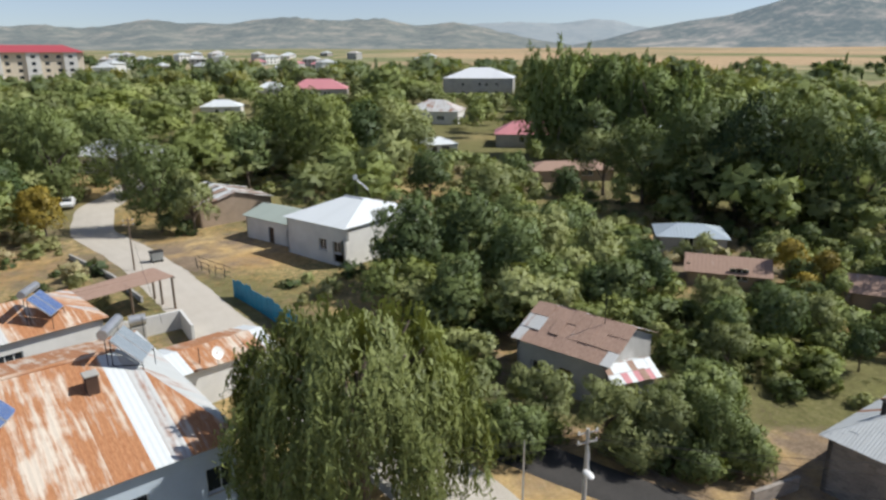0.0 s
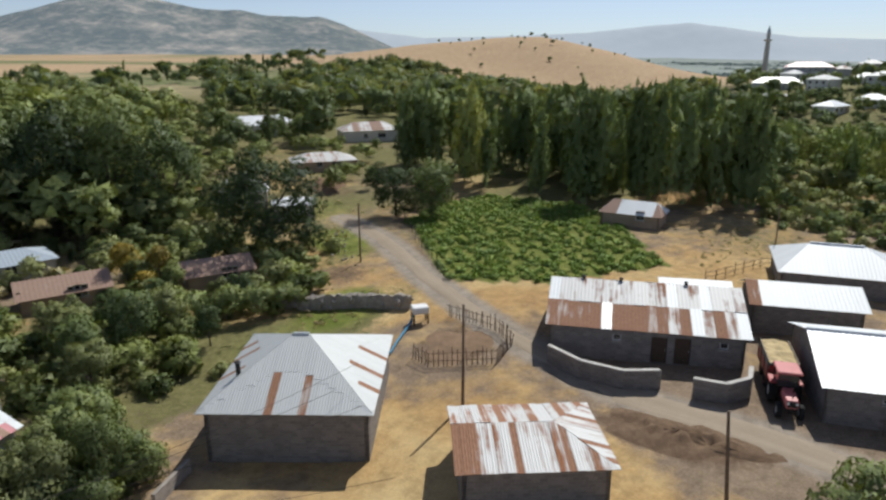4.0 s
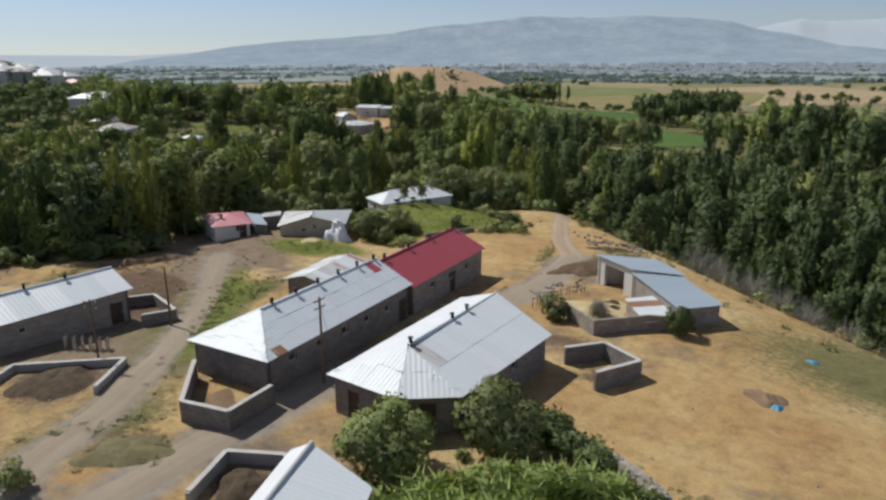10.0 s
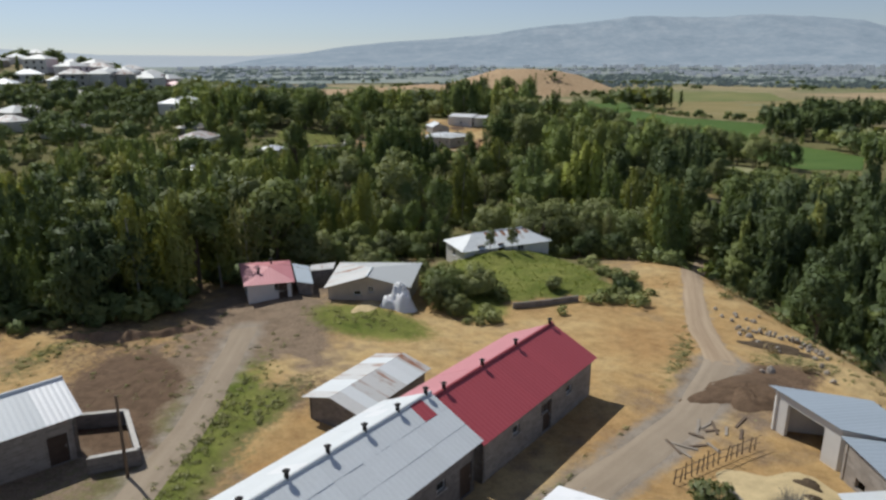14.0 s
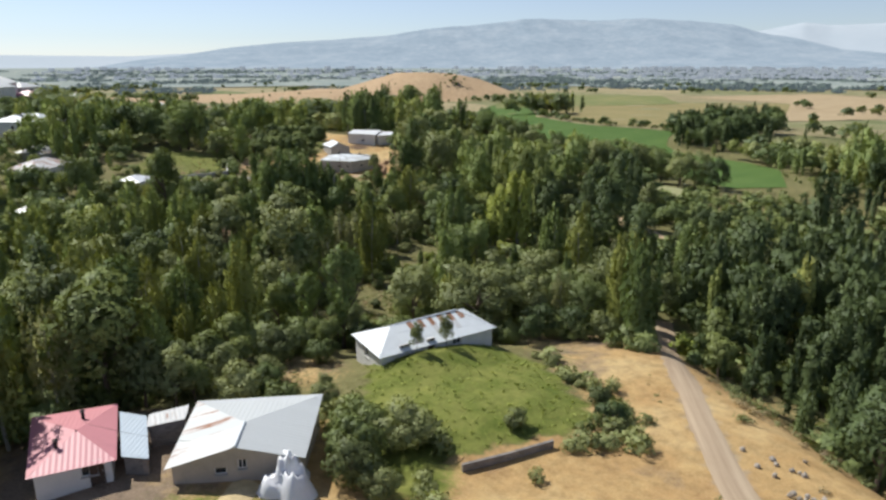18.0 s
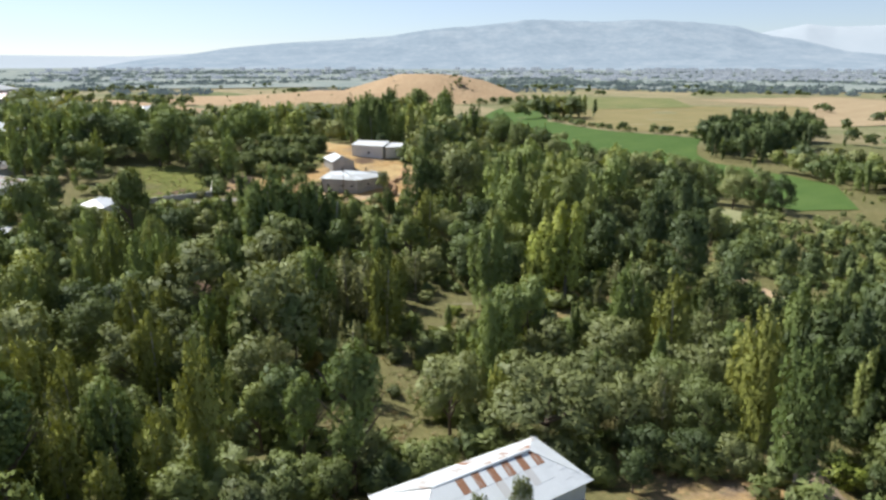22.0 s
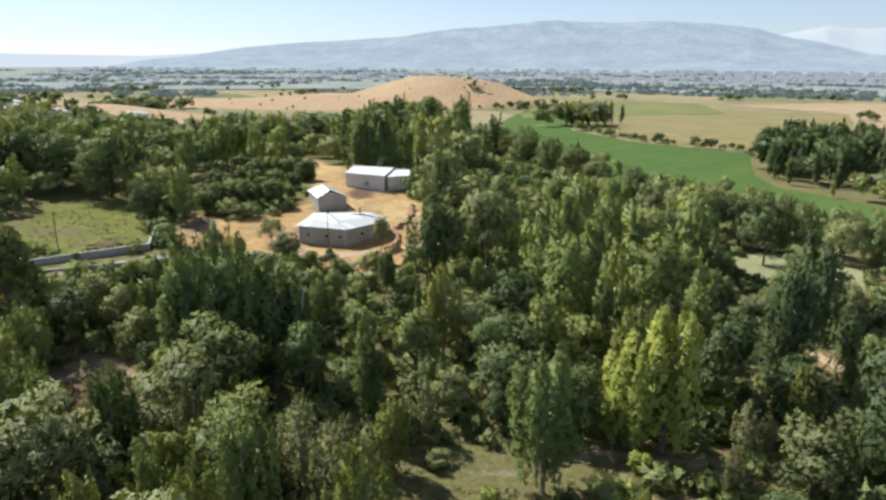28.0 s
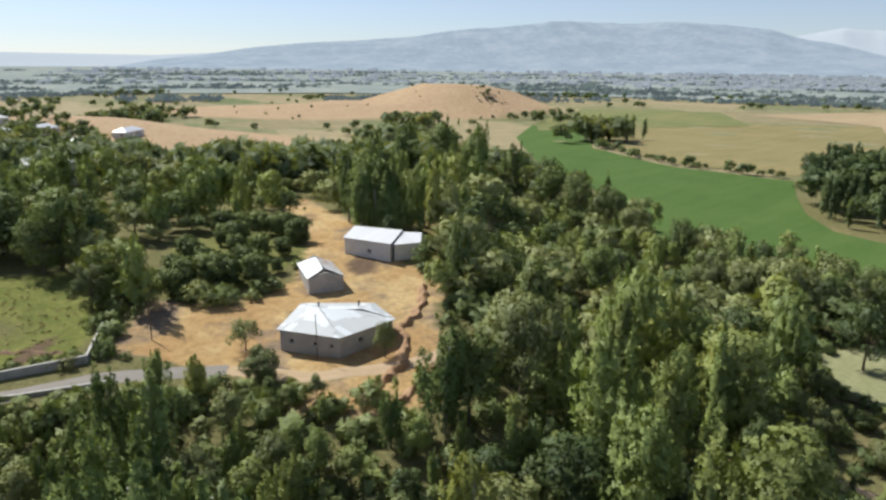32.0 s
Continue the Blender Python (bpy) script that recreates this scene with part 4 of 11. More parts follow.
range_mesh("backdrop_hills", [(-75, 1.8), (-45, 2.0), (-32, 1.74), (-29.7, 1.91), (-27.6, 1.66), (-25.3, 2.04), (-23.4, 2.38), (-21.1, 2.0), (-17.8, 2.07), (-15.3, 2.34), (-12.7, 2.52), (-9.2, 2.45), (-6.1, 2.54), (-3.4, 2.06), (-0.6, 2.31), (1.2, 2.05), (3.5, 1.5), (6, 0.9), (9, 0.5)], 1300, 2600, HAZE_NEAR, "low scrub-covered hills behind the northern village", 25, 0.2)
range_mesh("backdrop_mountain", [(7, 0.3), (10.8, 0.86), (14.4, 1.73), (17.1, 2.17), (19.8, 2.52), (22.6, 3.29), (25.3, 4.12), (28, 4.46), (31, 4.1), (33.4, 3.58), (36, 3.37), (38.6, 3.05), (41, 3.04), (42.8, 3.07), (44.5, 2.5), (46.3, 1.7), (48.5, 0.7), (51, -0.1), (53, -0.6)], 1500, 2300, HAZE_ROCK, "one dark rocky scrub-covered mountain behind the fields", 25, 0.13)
az, rr = np.radians(np.linspace(56, 250, 160)), np.geomspace(1150, 4600, 26)
A, R = np.meshgrid(az, rr)
px, py = 60 + R * np.sin(A), -60 + R * np.cos(A)
i = np.arange(A.size).reshape(A.shape)
f = np.stack([i[:-1, :-1], i[:-1, 1:], i[1:, 1:], i[1:, :-1]], -1).reshape(-1, 4)[:, ::-1]
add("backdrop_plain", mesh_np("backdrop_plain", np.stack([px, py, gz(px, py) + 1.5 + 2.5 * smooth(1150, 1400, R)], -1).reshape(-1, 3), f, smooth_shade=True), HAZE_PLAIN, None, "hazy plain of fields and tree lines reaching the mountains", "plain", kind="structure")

# ---------------------------------------------------------------- buildings
def rect(x, y, turn, length, width):
    """Corners of a footprint: along the turn, then to its left."""
    a = radians(turn)
    d, w = np.array((math.cos(a), math.sin(a))), np.array((-math.sin(a), math.cos(a)))
    o = np.array((x, y))
    return [tuple(o), tuple(o + d * length), tuple(o + d * length + w * width), tuple(o + w * width)]


def roof_sheets(parent, slope, edge, mats, width=1.0, rows=1, name="roof_sheet", wobble=0.006):
    """Corrugated sheets over one flat slope (a list of 3D corners), laid side by side along its eave, the edge from corner edge to the next."""
    pts = np.array(slope, float)
    o, e = pts[edge], pts[(edge + 1) % len(pts)] - pts[edge]
    eu = e / np.linalg.norm(e)
    c = pts.mean(0) - o
    nrm = np.cross(eu, c)
    nrm /= np.linalg.norm(nrm)
    if nrm[2] < 0:
        nrm = -nrm
    ev = np.cross(nrm, eu)
    if np.dot(ev, c) < 0:
        ev = -ev
    pu, pv = (pts - o) @ eu, (pts - o) @ ev
    lo, hi = pu.min(), pu.max()
    count = max(1, round((hi - lo) / width))
    step = (hi - lo) / count

    def span(u):
        vs = []
        for k in range(len(pts)):
            ua, ub, va, vb = pu[k], pu[(k + 1) % len(pts)], pv[k], pv[(k + 1) % len(pts)]
            if abs(ub - ua) < 1e-6:
                if abs(u - ua) < 1e-6:
                    vs += [va, vb]
            elif min(ua, ub) - 1e-6 <= u <= max(ua, ub) + 1e-6:
                vs.append(va + (vb - va) * (u - ua) / (ub - ua))
        return (min(vs), max(vs)) if vs else (0.0, 0.0)

    for k in range(count):
        us = np.linspace(lo + k * step, lo + (k + 1) * step + (0.03 if k < count - 1 else 0), 7)
        sp = np.array([span(min(u, hi)) for u in us])
        full = sp[:, 1].max()
        for r in range(rows):
            v0, v1 = full * r / rows, full * (r + 1) / rows + (0.08 if r < rows - 1 else 0)
            a, b = np.clip(sp[:, 0], v0, v1), np.clip(sp[:, 1], v0, v1)
            if (b - a).max() < 0.12:
                continue
            zig = np.where(np.arange(7) % 2 == 0, 0.0, 0.012) + 0.012 * r + rng.normal(0, wobble) + 0.02
            tilt = rng.normal(0, wobble * 0.5)
            top = [o + eu * u + ev * vv + nrm * (zg + tilt * q) for vv_, q in ((a, -1), (b, 1)) for u, vv, zg in zip(us, vv_, zig)]
            bot = [t - nrm * 0.03 for t in top]
            v = np.array(top + bot)
            f = [(i, i + 1, i + 8, i + 7) for i in range(6)] + [(i + 15, i + 14, i + 21, i + 22) for i in range(6)]
            f += [(i + 1, i, i + 14, i + 15) for i in range(6)] + [(i + 7, i + 8, i + 22, i + 21) for i in range(6)]
            f += [(0, 7, 21, 14), (13, 6, 20, 27)]
            uv = np.array([(u, vv) for vv_ in (a, b) for u, vv in zip(us, vv_)] * 2) + rng.uniform(0, 50, 2) * (1, 0)
            if np.dot(np.cross(v[1] - v[0], v[8] - v[0]), nrm) < 0:
                f = [q[::-1] for q in f]
            mats_ = mats(k, r, count) if callable(mats) else mats
            add(name, mesh_np(name, v, f, uv=uv), mats_, parent)


def wall_mesh(name, a, b, z0a, z0b, z1a, z1b, thick, holes, mat, parent, label="", peak=None):
    """One wall from a to b with its outer face to the right of the way, sloped foot and head, and openings (u0, u1, z0, z1)."""
    a, b = np.array(a), np.array(b)
    length = float(np.linalg.norm(b - a))
    d = (b - a) / length
    n_in = np.array((-d[1], d[0]))
    us = sorted({0.0, length, *[h[0] for h in holes], *[h[1] for h in holes], *([peak[0]] if peak else [])})
    head = lambda u: (np.interp(u, [0, peak[0], length], [z1a, peak[1], z1b]) if peak else z1a + (z1b - z1a) * u / length)
    foot = lambda u: z0a + (z0b - z0a) * u / length
    v, f, uv = [], [], []

    def face(q):
        k = len(v)
        for u, z, s in q:
            w = a + d * u + n_in * s
            v.append((w[0], w[1], z))
            uv.append((u + s, z))
        f.append((k, k + 1, k + 2, k + 3))

    for u0, u1 in zip(us, us[1:]):
        mid = (u0 + u1) / 2
        cuts = [(h[2], h[3]) for h in holes if h[0] <= mid <= h[1]]
        cuts.sort()
        zlo = [(foot(u0), foot(u1))]
        segs = []
        cur = (foot(u0), foot(u1))
        for c0, c1 in cuts:
            segs.append((cur, (c0, c0)))
            cur = (c1, c1)
        segs.append((cur, (head(u0), head(u1))))
        for (p0, p1), (q0, q1) in segs:
            if max(q0 - p0, q1 - p1) < 0.01:
                continue
            face([(u0, p0, 0), (u1, p1, 0), (u1, q1, 0), (u0, q0, 0)])
            face([(u1, p1, thick), (u0, p0, thick), (u0, q0, thick), (u1, q1, thick)])
        face([(u0, head(u0), 0), (u1, head(u1), 0), (u1, head(u1), thick), (u0, head(u0), thick)])
    for u0, u1, z0, z1 in [h[:4] for h in holes]:
        face([(u0, z0, 0), (u0, z1, 0), (u0, z1, thick), (u0, z0, thick)])
        face([(u1, z1, 0), (u1, z0, 0), (u1, z0, thick), (u1, z1, thick)])
        face([(u0, z1, 0), (u1, z1, 0), (u1, z1, thick), (u0, z1, thick)])
        face([(u1, z0, 0), (u0, z0, 0), (u0, z0, thick), (u1, z0, thick)])
    for u in (0.0, length):
        face([(u, foot(u), 0), (u, head(u), 0), (u, head(u), thick), (u, foot(u), thick)])
    return add(name, mesh_np(name, v, f, uv=uv), mat, parent, label)


def window(parent, a, d, n_in, u0, u1, z0, z1, cols=2, frame_mat=None, depth=0.12):
    frame_mat = frame_mat or FRAME_WHITE
    m = Matrix(((d[0], n_in[0], 0, a[0]), (d[1], n_in[1], 0, a[1]), (0, 0, 1, 0), (0, 0, 0, 1)))
    bm = bmesh.new()
    t = 0.07
    for x0, x1, y0, y1 in ((u0, u0 + t, z0, z1), (u1 - t, u1, z0, z1), (u0 + t, u1 - t, z0, z0 + t), (u0 + t, u1 - t, z1 - t, z1)):
        box(bm, x0, depth, y0, x1, depth + 0.06, y1, m)
    for k in range(1, cols):
        c = u0 + (u1 - u0) * k / cols
        box(bm, c - 0.03, depth + 0.004, z0 + t, c + 0.03, depth + 0.056, z1 - t, m)
    w = part("window", bm, frame_mat, parent)
    for k in range(cols):
        bm = bmesh.new()
        c0, c1 = u0 + t + (u1 - u0 - 2 * t) * k / cols, u0 + t + (u1 - u0 - 2 * t) * (k + 1) / cols
        box(bm, c0 + 0.005, depth + 0.025, z0 + t, c1 - 0.005, depth + 0.035, z1 - t, m)
        part("pane", bm, GLASS, w)
    bm = bmesh.new()
    box(bm, u0 - 0.05, -0.06, z0 - 0.06, u1 + 0.05, depth, z0 - 0.002, m)
    part("sill", bm, CONCRETE, w)


def door(parent, a, d, n_in, u0, u1, z0, z1, mat=None, depth=0.12):
    m = Matrix(((d[0], n_in[0], 0, a[0]), (d[1], n_in[1], 0, a[1]), (0, 0, 1, 0), (0, 0, 0, 1)))
    bm = bmesh.new()
    box(bm, u0 + 0.02, depth, z0, u1 - 0.02, depth + 0.05, z1 - 0.02, m)
    for k in range(3):
        zz = z0 + 0.15 + (z1 - z0 - 0.2) * k / 3
        box(bm, u0 + 0.12, depth - 0.02, zz, u1 - 0.12, depth + 0.001, zz + (z1 - z0) / 3 - 0.2, m)
    dr = part("door", bm, mat or DOOR_BROWN, parent)
    bm = bmesh.new()
    box(bm, u1 - 0.14, depth - 0.06, z0 + 0.95, u1 - 0.1, depth - 0.001, z0 + 1.1, m)
    part("door_handle", bm, STEEL, dr)


def building(name, label, category, eaves, roof, wall_mat, mats, base=None, openings=None, over=0.35, width=1.0, rows=1, peaks=None, group="", ridge_caps=(), cap_mat=None, wobble=0.003):
    """eaves: corners of the roof's edge (x, y, z), anticlockwise from above; roof: slopes as lists of corners, whose first two make the eave."""
    e = np.array(eaves, float)
    c = e.mean(0)
    body = thing(name, label, category, (0, 0, 0), 0, group)
    inner = []
    k = len(e)
    for i in range(k):
        p0, p1, p2 = e[i - 1][:2], e[i][:2], e[(i + 1) % k][:2]
        d1, d2 = (p1 - p0) / np.linalg.norm(p1 - p0), (p2 - p1) / np.linalg.norm(p2 - p1)
        n1_, n2_ = np.array((-d1[1], d1[0])), np.array((-d2[1], d2[0]))
        bis = n1_ + n2_
        bis = bis / max(0.3, np.dot(bis, bis) / 2)
        inner.append(p1 + bis * over)
    for i in range(k):
        a, b = inner[i], inner[(i + 1) % k]
        length = np.linalg.norm(b - a)
        d = (b - a) / length
        nin = np.array((-d[1], d[0]))
        za, zb = (g1(*a), g1(*b)) if base is None else (base, base)
        holes, kinds = [], []
        for op in (openings or {}).get(i, []):
            u0, w, h0, h1, kind = op
            u0 = u0 * length if u0 <= 1 else u0
            z_at = za + (zb - za) * u0 / length
            holes.append((u0, u0 + w, z_at + h0, z_at + h1))
            kinds.append(kind)
        pk = None
        if peaks and i in peaks:
            pk = (length * peaks[i][0], peaks[i][1] - 0.12)
        wall_mesh("wall", a, b, za - 0.35, zb - 0.35, e[i][2] - 0.03, e[(i + 1) % k][2] - 0.03, 0.25, holes, wall_mat, body, peak=pk)
        for h, kd in zip(holes, kinds):
            if kd in ("w", "w1", "w3"):
                window(body, a, d, nin, *h, cols={"w": 2, "w1": 1, "w3": 3}[kd])
            elif kd == "d":
                door(body, a, d, nin, *h)
            elif kd == "s":
                door(body, a, d, nin, *h, mat=STEEL)
    for q in roof:
        mt = mats[q[0]] if isinstance(mats, dict) else mats
        pts = q[1:] if isinstance(q[0], str) else q
        roof_sheets(body, pts, 0, mt, width, rows, wobble=wobble)
    for p0, p1 in ridge_caps:
        bm = bmesh.new()
        tube(bm, [Vector(p0) + Vector((0, 0, 0.05)), Vector(p1) + Vector((0, 0, 0.05))], 0.11, seg=8)
        part("ridge_cap", bm, cap_mat or ZINC, body)
    return body


def hipped(corners, z, rz_, h0, h1):
    """Eaves, slopes and ridge of a roof over four corners; hips of those lengths at the start and the end of the first side, 0 for a gable."""
    c = [np.array((*p, z)) for p in corners]
    length = np.linalg.norm(c[1] - c[0])
    d = (c[1] - c[0]) / length
    m0, m1 = (c[0] + c[3]) / 2, (c[1] + c[2]) / 2
    r0, r1 = m0 + d * h0 + (0, 0, rz_ - z), m1 - d * h1 + (0, 0, rz_ - z)
    slopes = [("front", c[0], c[1], r1, r0), ("back", c[2], c[3], r0, r1)]
    peaks = {}
    if h0:
        slopes.append(("end", c[3], c[0], r0))
    else:
        peaks[3] = (0.5, rz_)
    if h1:
        slopes.append(("end", c[1], c[2], r1))
    else:
        peaks[1] = (0.5, rz_)
    return c, slopes, (tuple(r0), tuple(r1)), peaks


def pick(main, others, share, seed):
    r = np.random.default_rng(seed)
    table = [(others[r.integers(len(others))] if r.random() < share else main) for _ in range(400)]
    return lambda k, row, count: table[(k * 3 + row) % 400]


def runs(*marks, main):
    """Sheets of other stuff at stretches (from, to, material) of a slope, as shares of its length, by row."""
    def at(k, row, count):
        t = (k + 0.5) / count
        for a, b, rw, mt in marks:
            if a <= t < b and rw in (None, row):
                return mt
        return main(k, row, count) if callable(main) else main
    return at


def vent(at, h=0.42, r=0.115):
    v = thing("roof_vent", "short black metal flue pipe on a roof ridge", "vent pipe", at, 0, "roof vents")
    bm = bmesh.new()
    tube(bm, [(0, 0, -0.25), (0, 0, h)], r, seg=10)
    part("pipe", bm, DARK_METAL, v)
    bm = bmesh.new()
    tube(bm, [(0, 0, h + 0.06), (0, 0, h + 0.14)], r * 1.7, r * 0.6, seg=10)
    tube(bm, [(0, 0, h), (0, 0, h + 0.07)], r * 0.5, seg=6)
    part("cowl", bm, DARK_METAL, v)
    return v


def along(ridge, shares, drop=0.0):
    a, b = np.array(ridge[0]), np.array(ridge[1])
    return [tuple(a + (b - a) * s + (0, 0, -drop)) for s in shares]


WINS = lambda start, step, count, w=0.8, h0=1.5, h1=2.1: [(start + step * k, w, h0, h1, "w1") for k in range(count)]

# long barn, grey part
C = rect(40.7, -25.8, -75.5, 17.7, 7.5)
E, S, RG, PK = hipped(C, 2.2, 3.95, 3.5, 0)
building("long_barn", "long low grey block barn with a hipped pale sheet-metal roof", "barn", E, S, BLOCKS,
         {"front": runs((0.03, 0.07, 1, RUST), (0.08, 0.12, 0, RUST), (0.9, 0.97, 2, RED_SHEET), main=ZINC), "back": pick(ZINC, [ZINC_BRIGHT], 0.12, 2), "end": ZINC},
         openings={0: WINS(2.0, 2.9, 5) + [(15.6, 1.2, 0.0, 2.0, "d")]}, peaks=PK, ridge_caps=[RG], rows=3)
for q in along(RG, (0.08, 0.26, 0.44, 0.62, 0.8, 0.97)):
    vent(q)
C = rect(45.15, -43.0, -75.5, 14.3, 7.4)
E, S, RG, PK = hipped(C, 1.85, 3.6, 0, 0)
building("red_barn", "grey block barn under a dark red sheet-metal gable roof", "barn", E, S, BLOCKS_PALE, {"front": RED_SHEET, "back": PINK_SHEET},
         openings={0: [(0.5, 1.1, 0, 2.1, "d")] + WINS(3.2, 3.4, 3)}, peaks=PK, ridge_caps=[RG], cap_mat=RED_SHEET, over=0.3)
for q in along(RG, (0.08, 0.36, 0.64, 0.97)):
    vent(q)
# lean-to behind it
C = rect(53.8, -40.2, -70, 8.2, 5.0)
E, S, RG, PK = hipped(C, 0.7, 1.35, 0, 0)
building("storage_shed", "low shed of dark blocks under streaked grey metal sheets", "shed", E, S, BLOCKS, pick(ZINC_WORN, [ZINC], 0.4, 4), peaks=PK)
# many-sided house
R1, R2 = (33.5, -31.5, 3.75), (35.6, -42.6, 3.75)
A_, B_, C_, D_, E_ = (36.6, -27.4, 2.2), (31.1, -28.2, 2.2), (28.5, -31.0, 2.2), (30.0, -42.0, 2.2), (39.8, -43.2, 2.2)
building("angled_barn", "broad grey block barn, angled front, pale patched metal roof", "barn", [A_, B_, C_, D_, E_],
         [("a", A_, B_, R1), ("b", B_, C_, R1), ("c", C_, D_, R2, R1), ("d", E_, A_, R1, R2)], BLOCKS,
         {"a": ZINC, "b": pick(ZINC, [ZINC_BRIGHT], 0.3, 5), "c": runs((0.05, 0.16, 1, ZINC_WORN), main=pick(ZINC, [ZINC_BRIGHT], 0.25, 6)), "d": ZINC_BRIGHT},
         openings={1: [(1.2, 1.0, 0, 2.0, "d")], 0: [(1.1, 0.9, 0.0, 1.9, "d")], 2: WINS(3, 3, 2, 0.7)}, peaks={3: (0.55, 3.7)}, rows=2, ridge_caps=[(R1, R2)])
for q in along((R1, R2), (0.02, 0.45, 0.62)):
    vent(q, 0.4)
# open-fronted blue-grey shed and the lower piece beside it
building("open_shed", "open-fronted block shed with a blue-grey metal roof", "shed", [(38.9, -62.0, 2.0), (33.6, -59.9, 2.0), (29.6, -62.8, 1.5), (34.3, -66.2, 1.5)],
         [[(38.9, -62.0, 2.05), (33.6, -59.9, 2.05), (29.6, -62.8, 1.55), (34.3, -66.2, 1.55)]], PLASTER, ZINC_BLUE, base=-1.9, openings={0: [(1.1, 2.9, 0.6, 3.3, "o")]}, over=0.25)
building("long_shed", "long pale block shed with blue-grey metal roof", "shed", [(33.5, -59.6, 1.75), (26.6, -54.9, 1.3), (24.6, -58.8, 1.1), (30.1, -62.7, 1.5)],
         [[(33.5, -59.6, 1.8), (26.6, -54.9, 1.35), (24.6, -58.8, 1.15), (30.1, -62.7, 1.55)]], BLOCKS_PALE, ZINC_BLUE, base=-2.0, openings={0: [(1.2, 0.8, 1.5, 2.1, "o")]}, over=0.2)
building("patched_lean_to", "low lean-to roofed with pale sheets and one rusty strip", "shed", [(31.8, -55.5, 0.75), (28.3, -52.6, 0.35), (26.3, -55.4, 0.3), (29.4, -58.9, 1.0)],
         [[(31.8, -55.5, 0.8), (28.3, -52.6, 0.4), (26.3, -55.4, 0.4), (29.4, -58.9, 1.0)]], BLOCKS_PALE, runs((0.3, 0.5, None, RUST), main=ZINC), base=-1.9, over=0.15, wobble=0.015)
# barn at the side track
C = rect(60.3, -10.3, -82.4, 16.0, 6.4)
E, S, RG, PK = hipped(C, 2.0, 3.3, 0, 0)
building("side_barn", "long block barn with bright sheet-metal roof along a side track", "barn", E, S, BLOCKS_PALE, {"front": pick(ZINC_BRIGHT, [ZINC], 0.4, 7), "back": ZINC},
         openings={0: [(2.4, 0.9, 1.0, 1.8, "w1"), (6.5, 0.6, 1.4, 1.9, "w1"), (13.6, 1.1, 0, 1.9, "d")], 3: [(2.5, 1.0, 0, 1.9, "d")]}, peaks=PK, ridge_caps=[RG])
for q in along(RG, (0.3, 0.55, 0.75)):
    vent(q, 0.4)
# white barn
C = rect(42.0, 2.7, -70.9, 12.9, 10.6)
E, S, RG, PK = hipped(C, 2.3, 3.9, 0, 4.2)
# brighter front sheets stand in for the sun's glare on metal
building("white_roof_barn", "dark block barn, sun glare put into bright roof sheets, grey patched end", "barn", E, S, BLOCKS,
         {"front": runs((0.33, 1.0, 0, ZINC), main=ZINC_BRIGHT), "back": ZINC, "end": pick(ZINC, [ZINC_WORN, RUST], 0.2, 8)}, openings={0: WINS(3, 3.5, 2, 0.6, 1.6, 2.0)}, peaks=PK, rows=2, ridge_caps=[RG])
for q in along(RG, (0.55, 0.95)):
    vent(q, 0.4)
# rusty barn
C = rect(41.8, 20.6, -67.5, 14.2, 11.0)
E, S, RG, PK = hipped(C, 2.2, 4.1, 0, 0)
building("rusty_barn", "wide block barn with patchy rusted and zinc roof sheets", "barn", E, S, BLOCKS,
         {"front": runs((0.0, 0.26, 0, RUST), (0.27, 0.32, 0, ZINC_BRIGHT), (0.36, 0.42, 0, RUST), (0.44, 0.6, 0, RUST), (0.68, 0.73, 0, RUST), (0.83, 0.88, 0, RUST), (0.92, 0.97, 0, RUST), (0.14, 0.18, 1, RUST), main=pick(ZINC_WORN, [ZINC], 0.3, 9)), "back": ZINC_WORN},
         openings={0: [(4.5, 0.6, 1.5, 2.0, "w1"), (7.2, 1.1, 0, 2.0, "d"), (8.8, 1.1, 0, 2.0, "d"), (11.8, 0.6, 1.4, 1.9, "w1")]}, peaks=PK, rows=2, width=0.8, wobble=0.012)
for q in along(RG, (0.18, 0.38, 0.72), 0.35):
    vent(q, 0.5)
# two behind it
C = rect(54.6, 9.3, -70, 8.6, 6.2)
E, S, RG, PK = hipped(C, 2.2, 3.3, 0, 0)
building("back_barn", "smaller dark block barn with clean pale metal roof", "barn", E, S, BLOCKS, {"front": runs((0, 0.12, None, RUST), main=ZINC), "back": ZINC}, peaks=PK)
C = rect(54.0, 16.2, -67.5, 6.0, 4.5)
E, S, RG, PK = hipped(C, 1.9, 2.6, 0, 0)
building("back_shed", "low shed with dull pale sheet roof", "shed", E, S, BLOCKS, ZINC, peaks=PK)
C = rect(66.0, 9.2, -75, 11.0, 9.4)
E, S, RG, PK = hipped(C, 1.9, 3.7, 3.0, 3.4)
building("hipped_barn", "block barn with plain grey hipped metal roof", "barn", E, S, BLOCKS, ZINC, peaks=PK, ridge_caps=[RG])
# barn with rust stripes
C = rect(19.2, 30.5, -56.0, 9.9, 11.2)
E, S, RG, PK = hipped(C, 2.15, 4.55, 4.3, 4.6)
building("striped_barn", "dark block barn with pale hipped roof and narrow rust stripes", "barn", E, S, BLOCKS,
         {"front": runs((0.38, 0.43, 0, RUST), (0.55, 0.6, 0, RUST), main=ZINC_DULL), "back": ZINC_DULL, "end": runs((0.22, 0.26, 0, RUST), (0.4, 0.44, 0, RUST), (0.6, 0.64, 0, RUST), main=ZINC_DULL)}, peaks=PK, rows=2, width=0.48, ridge_caps=[RG])
vent((22.6, 30.9, 3.2), 0.6, 0.14)
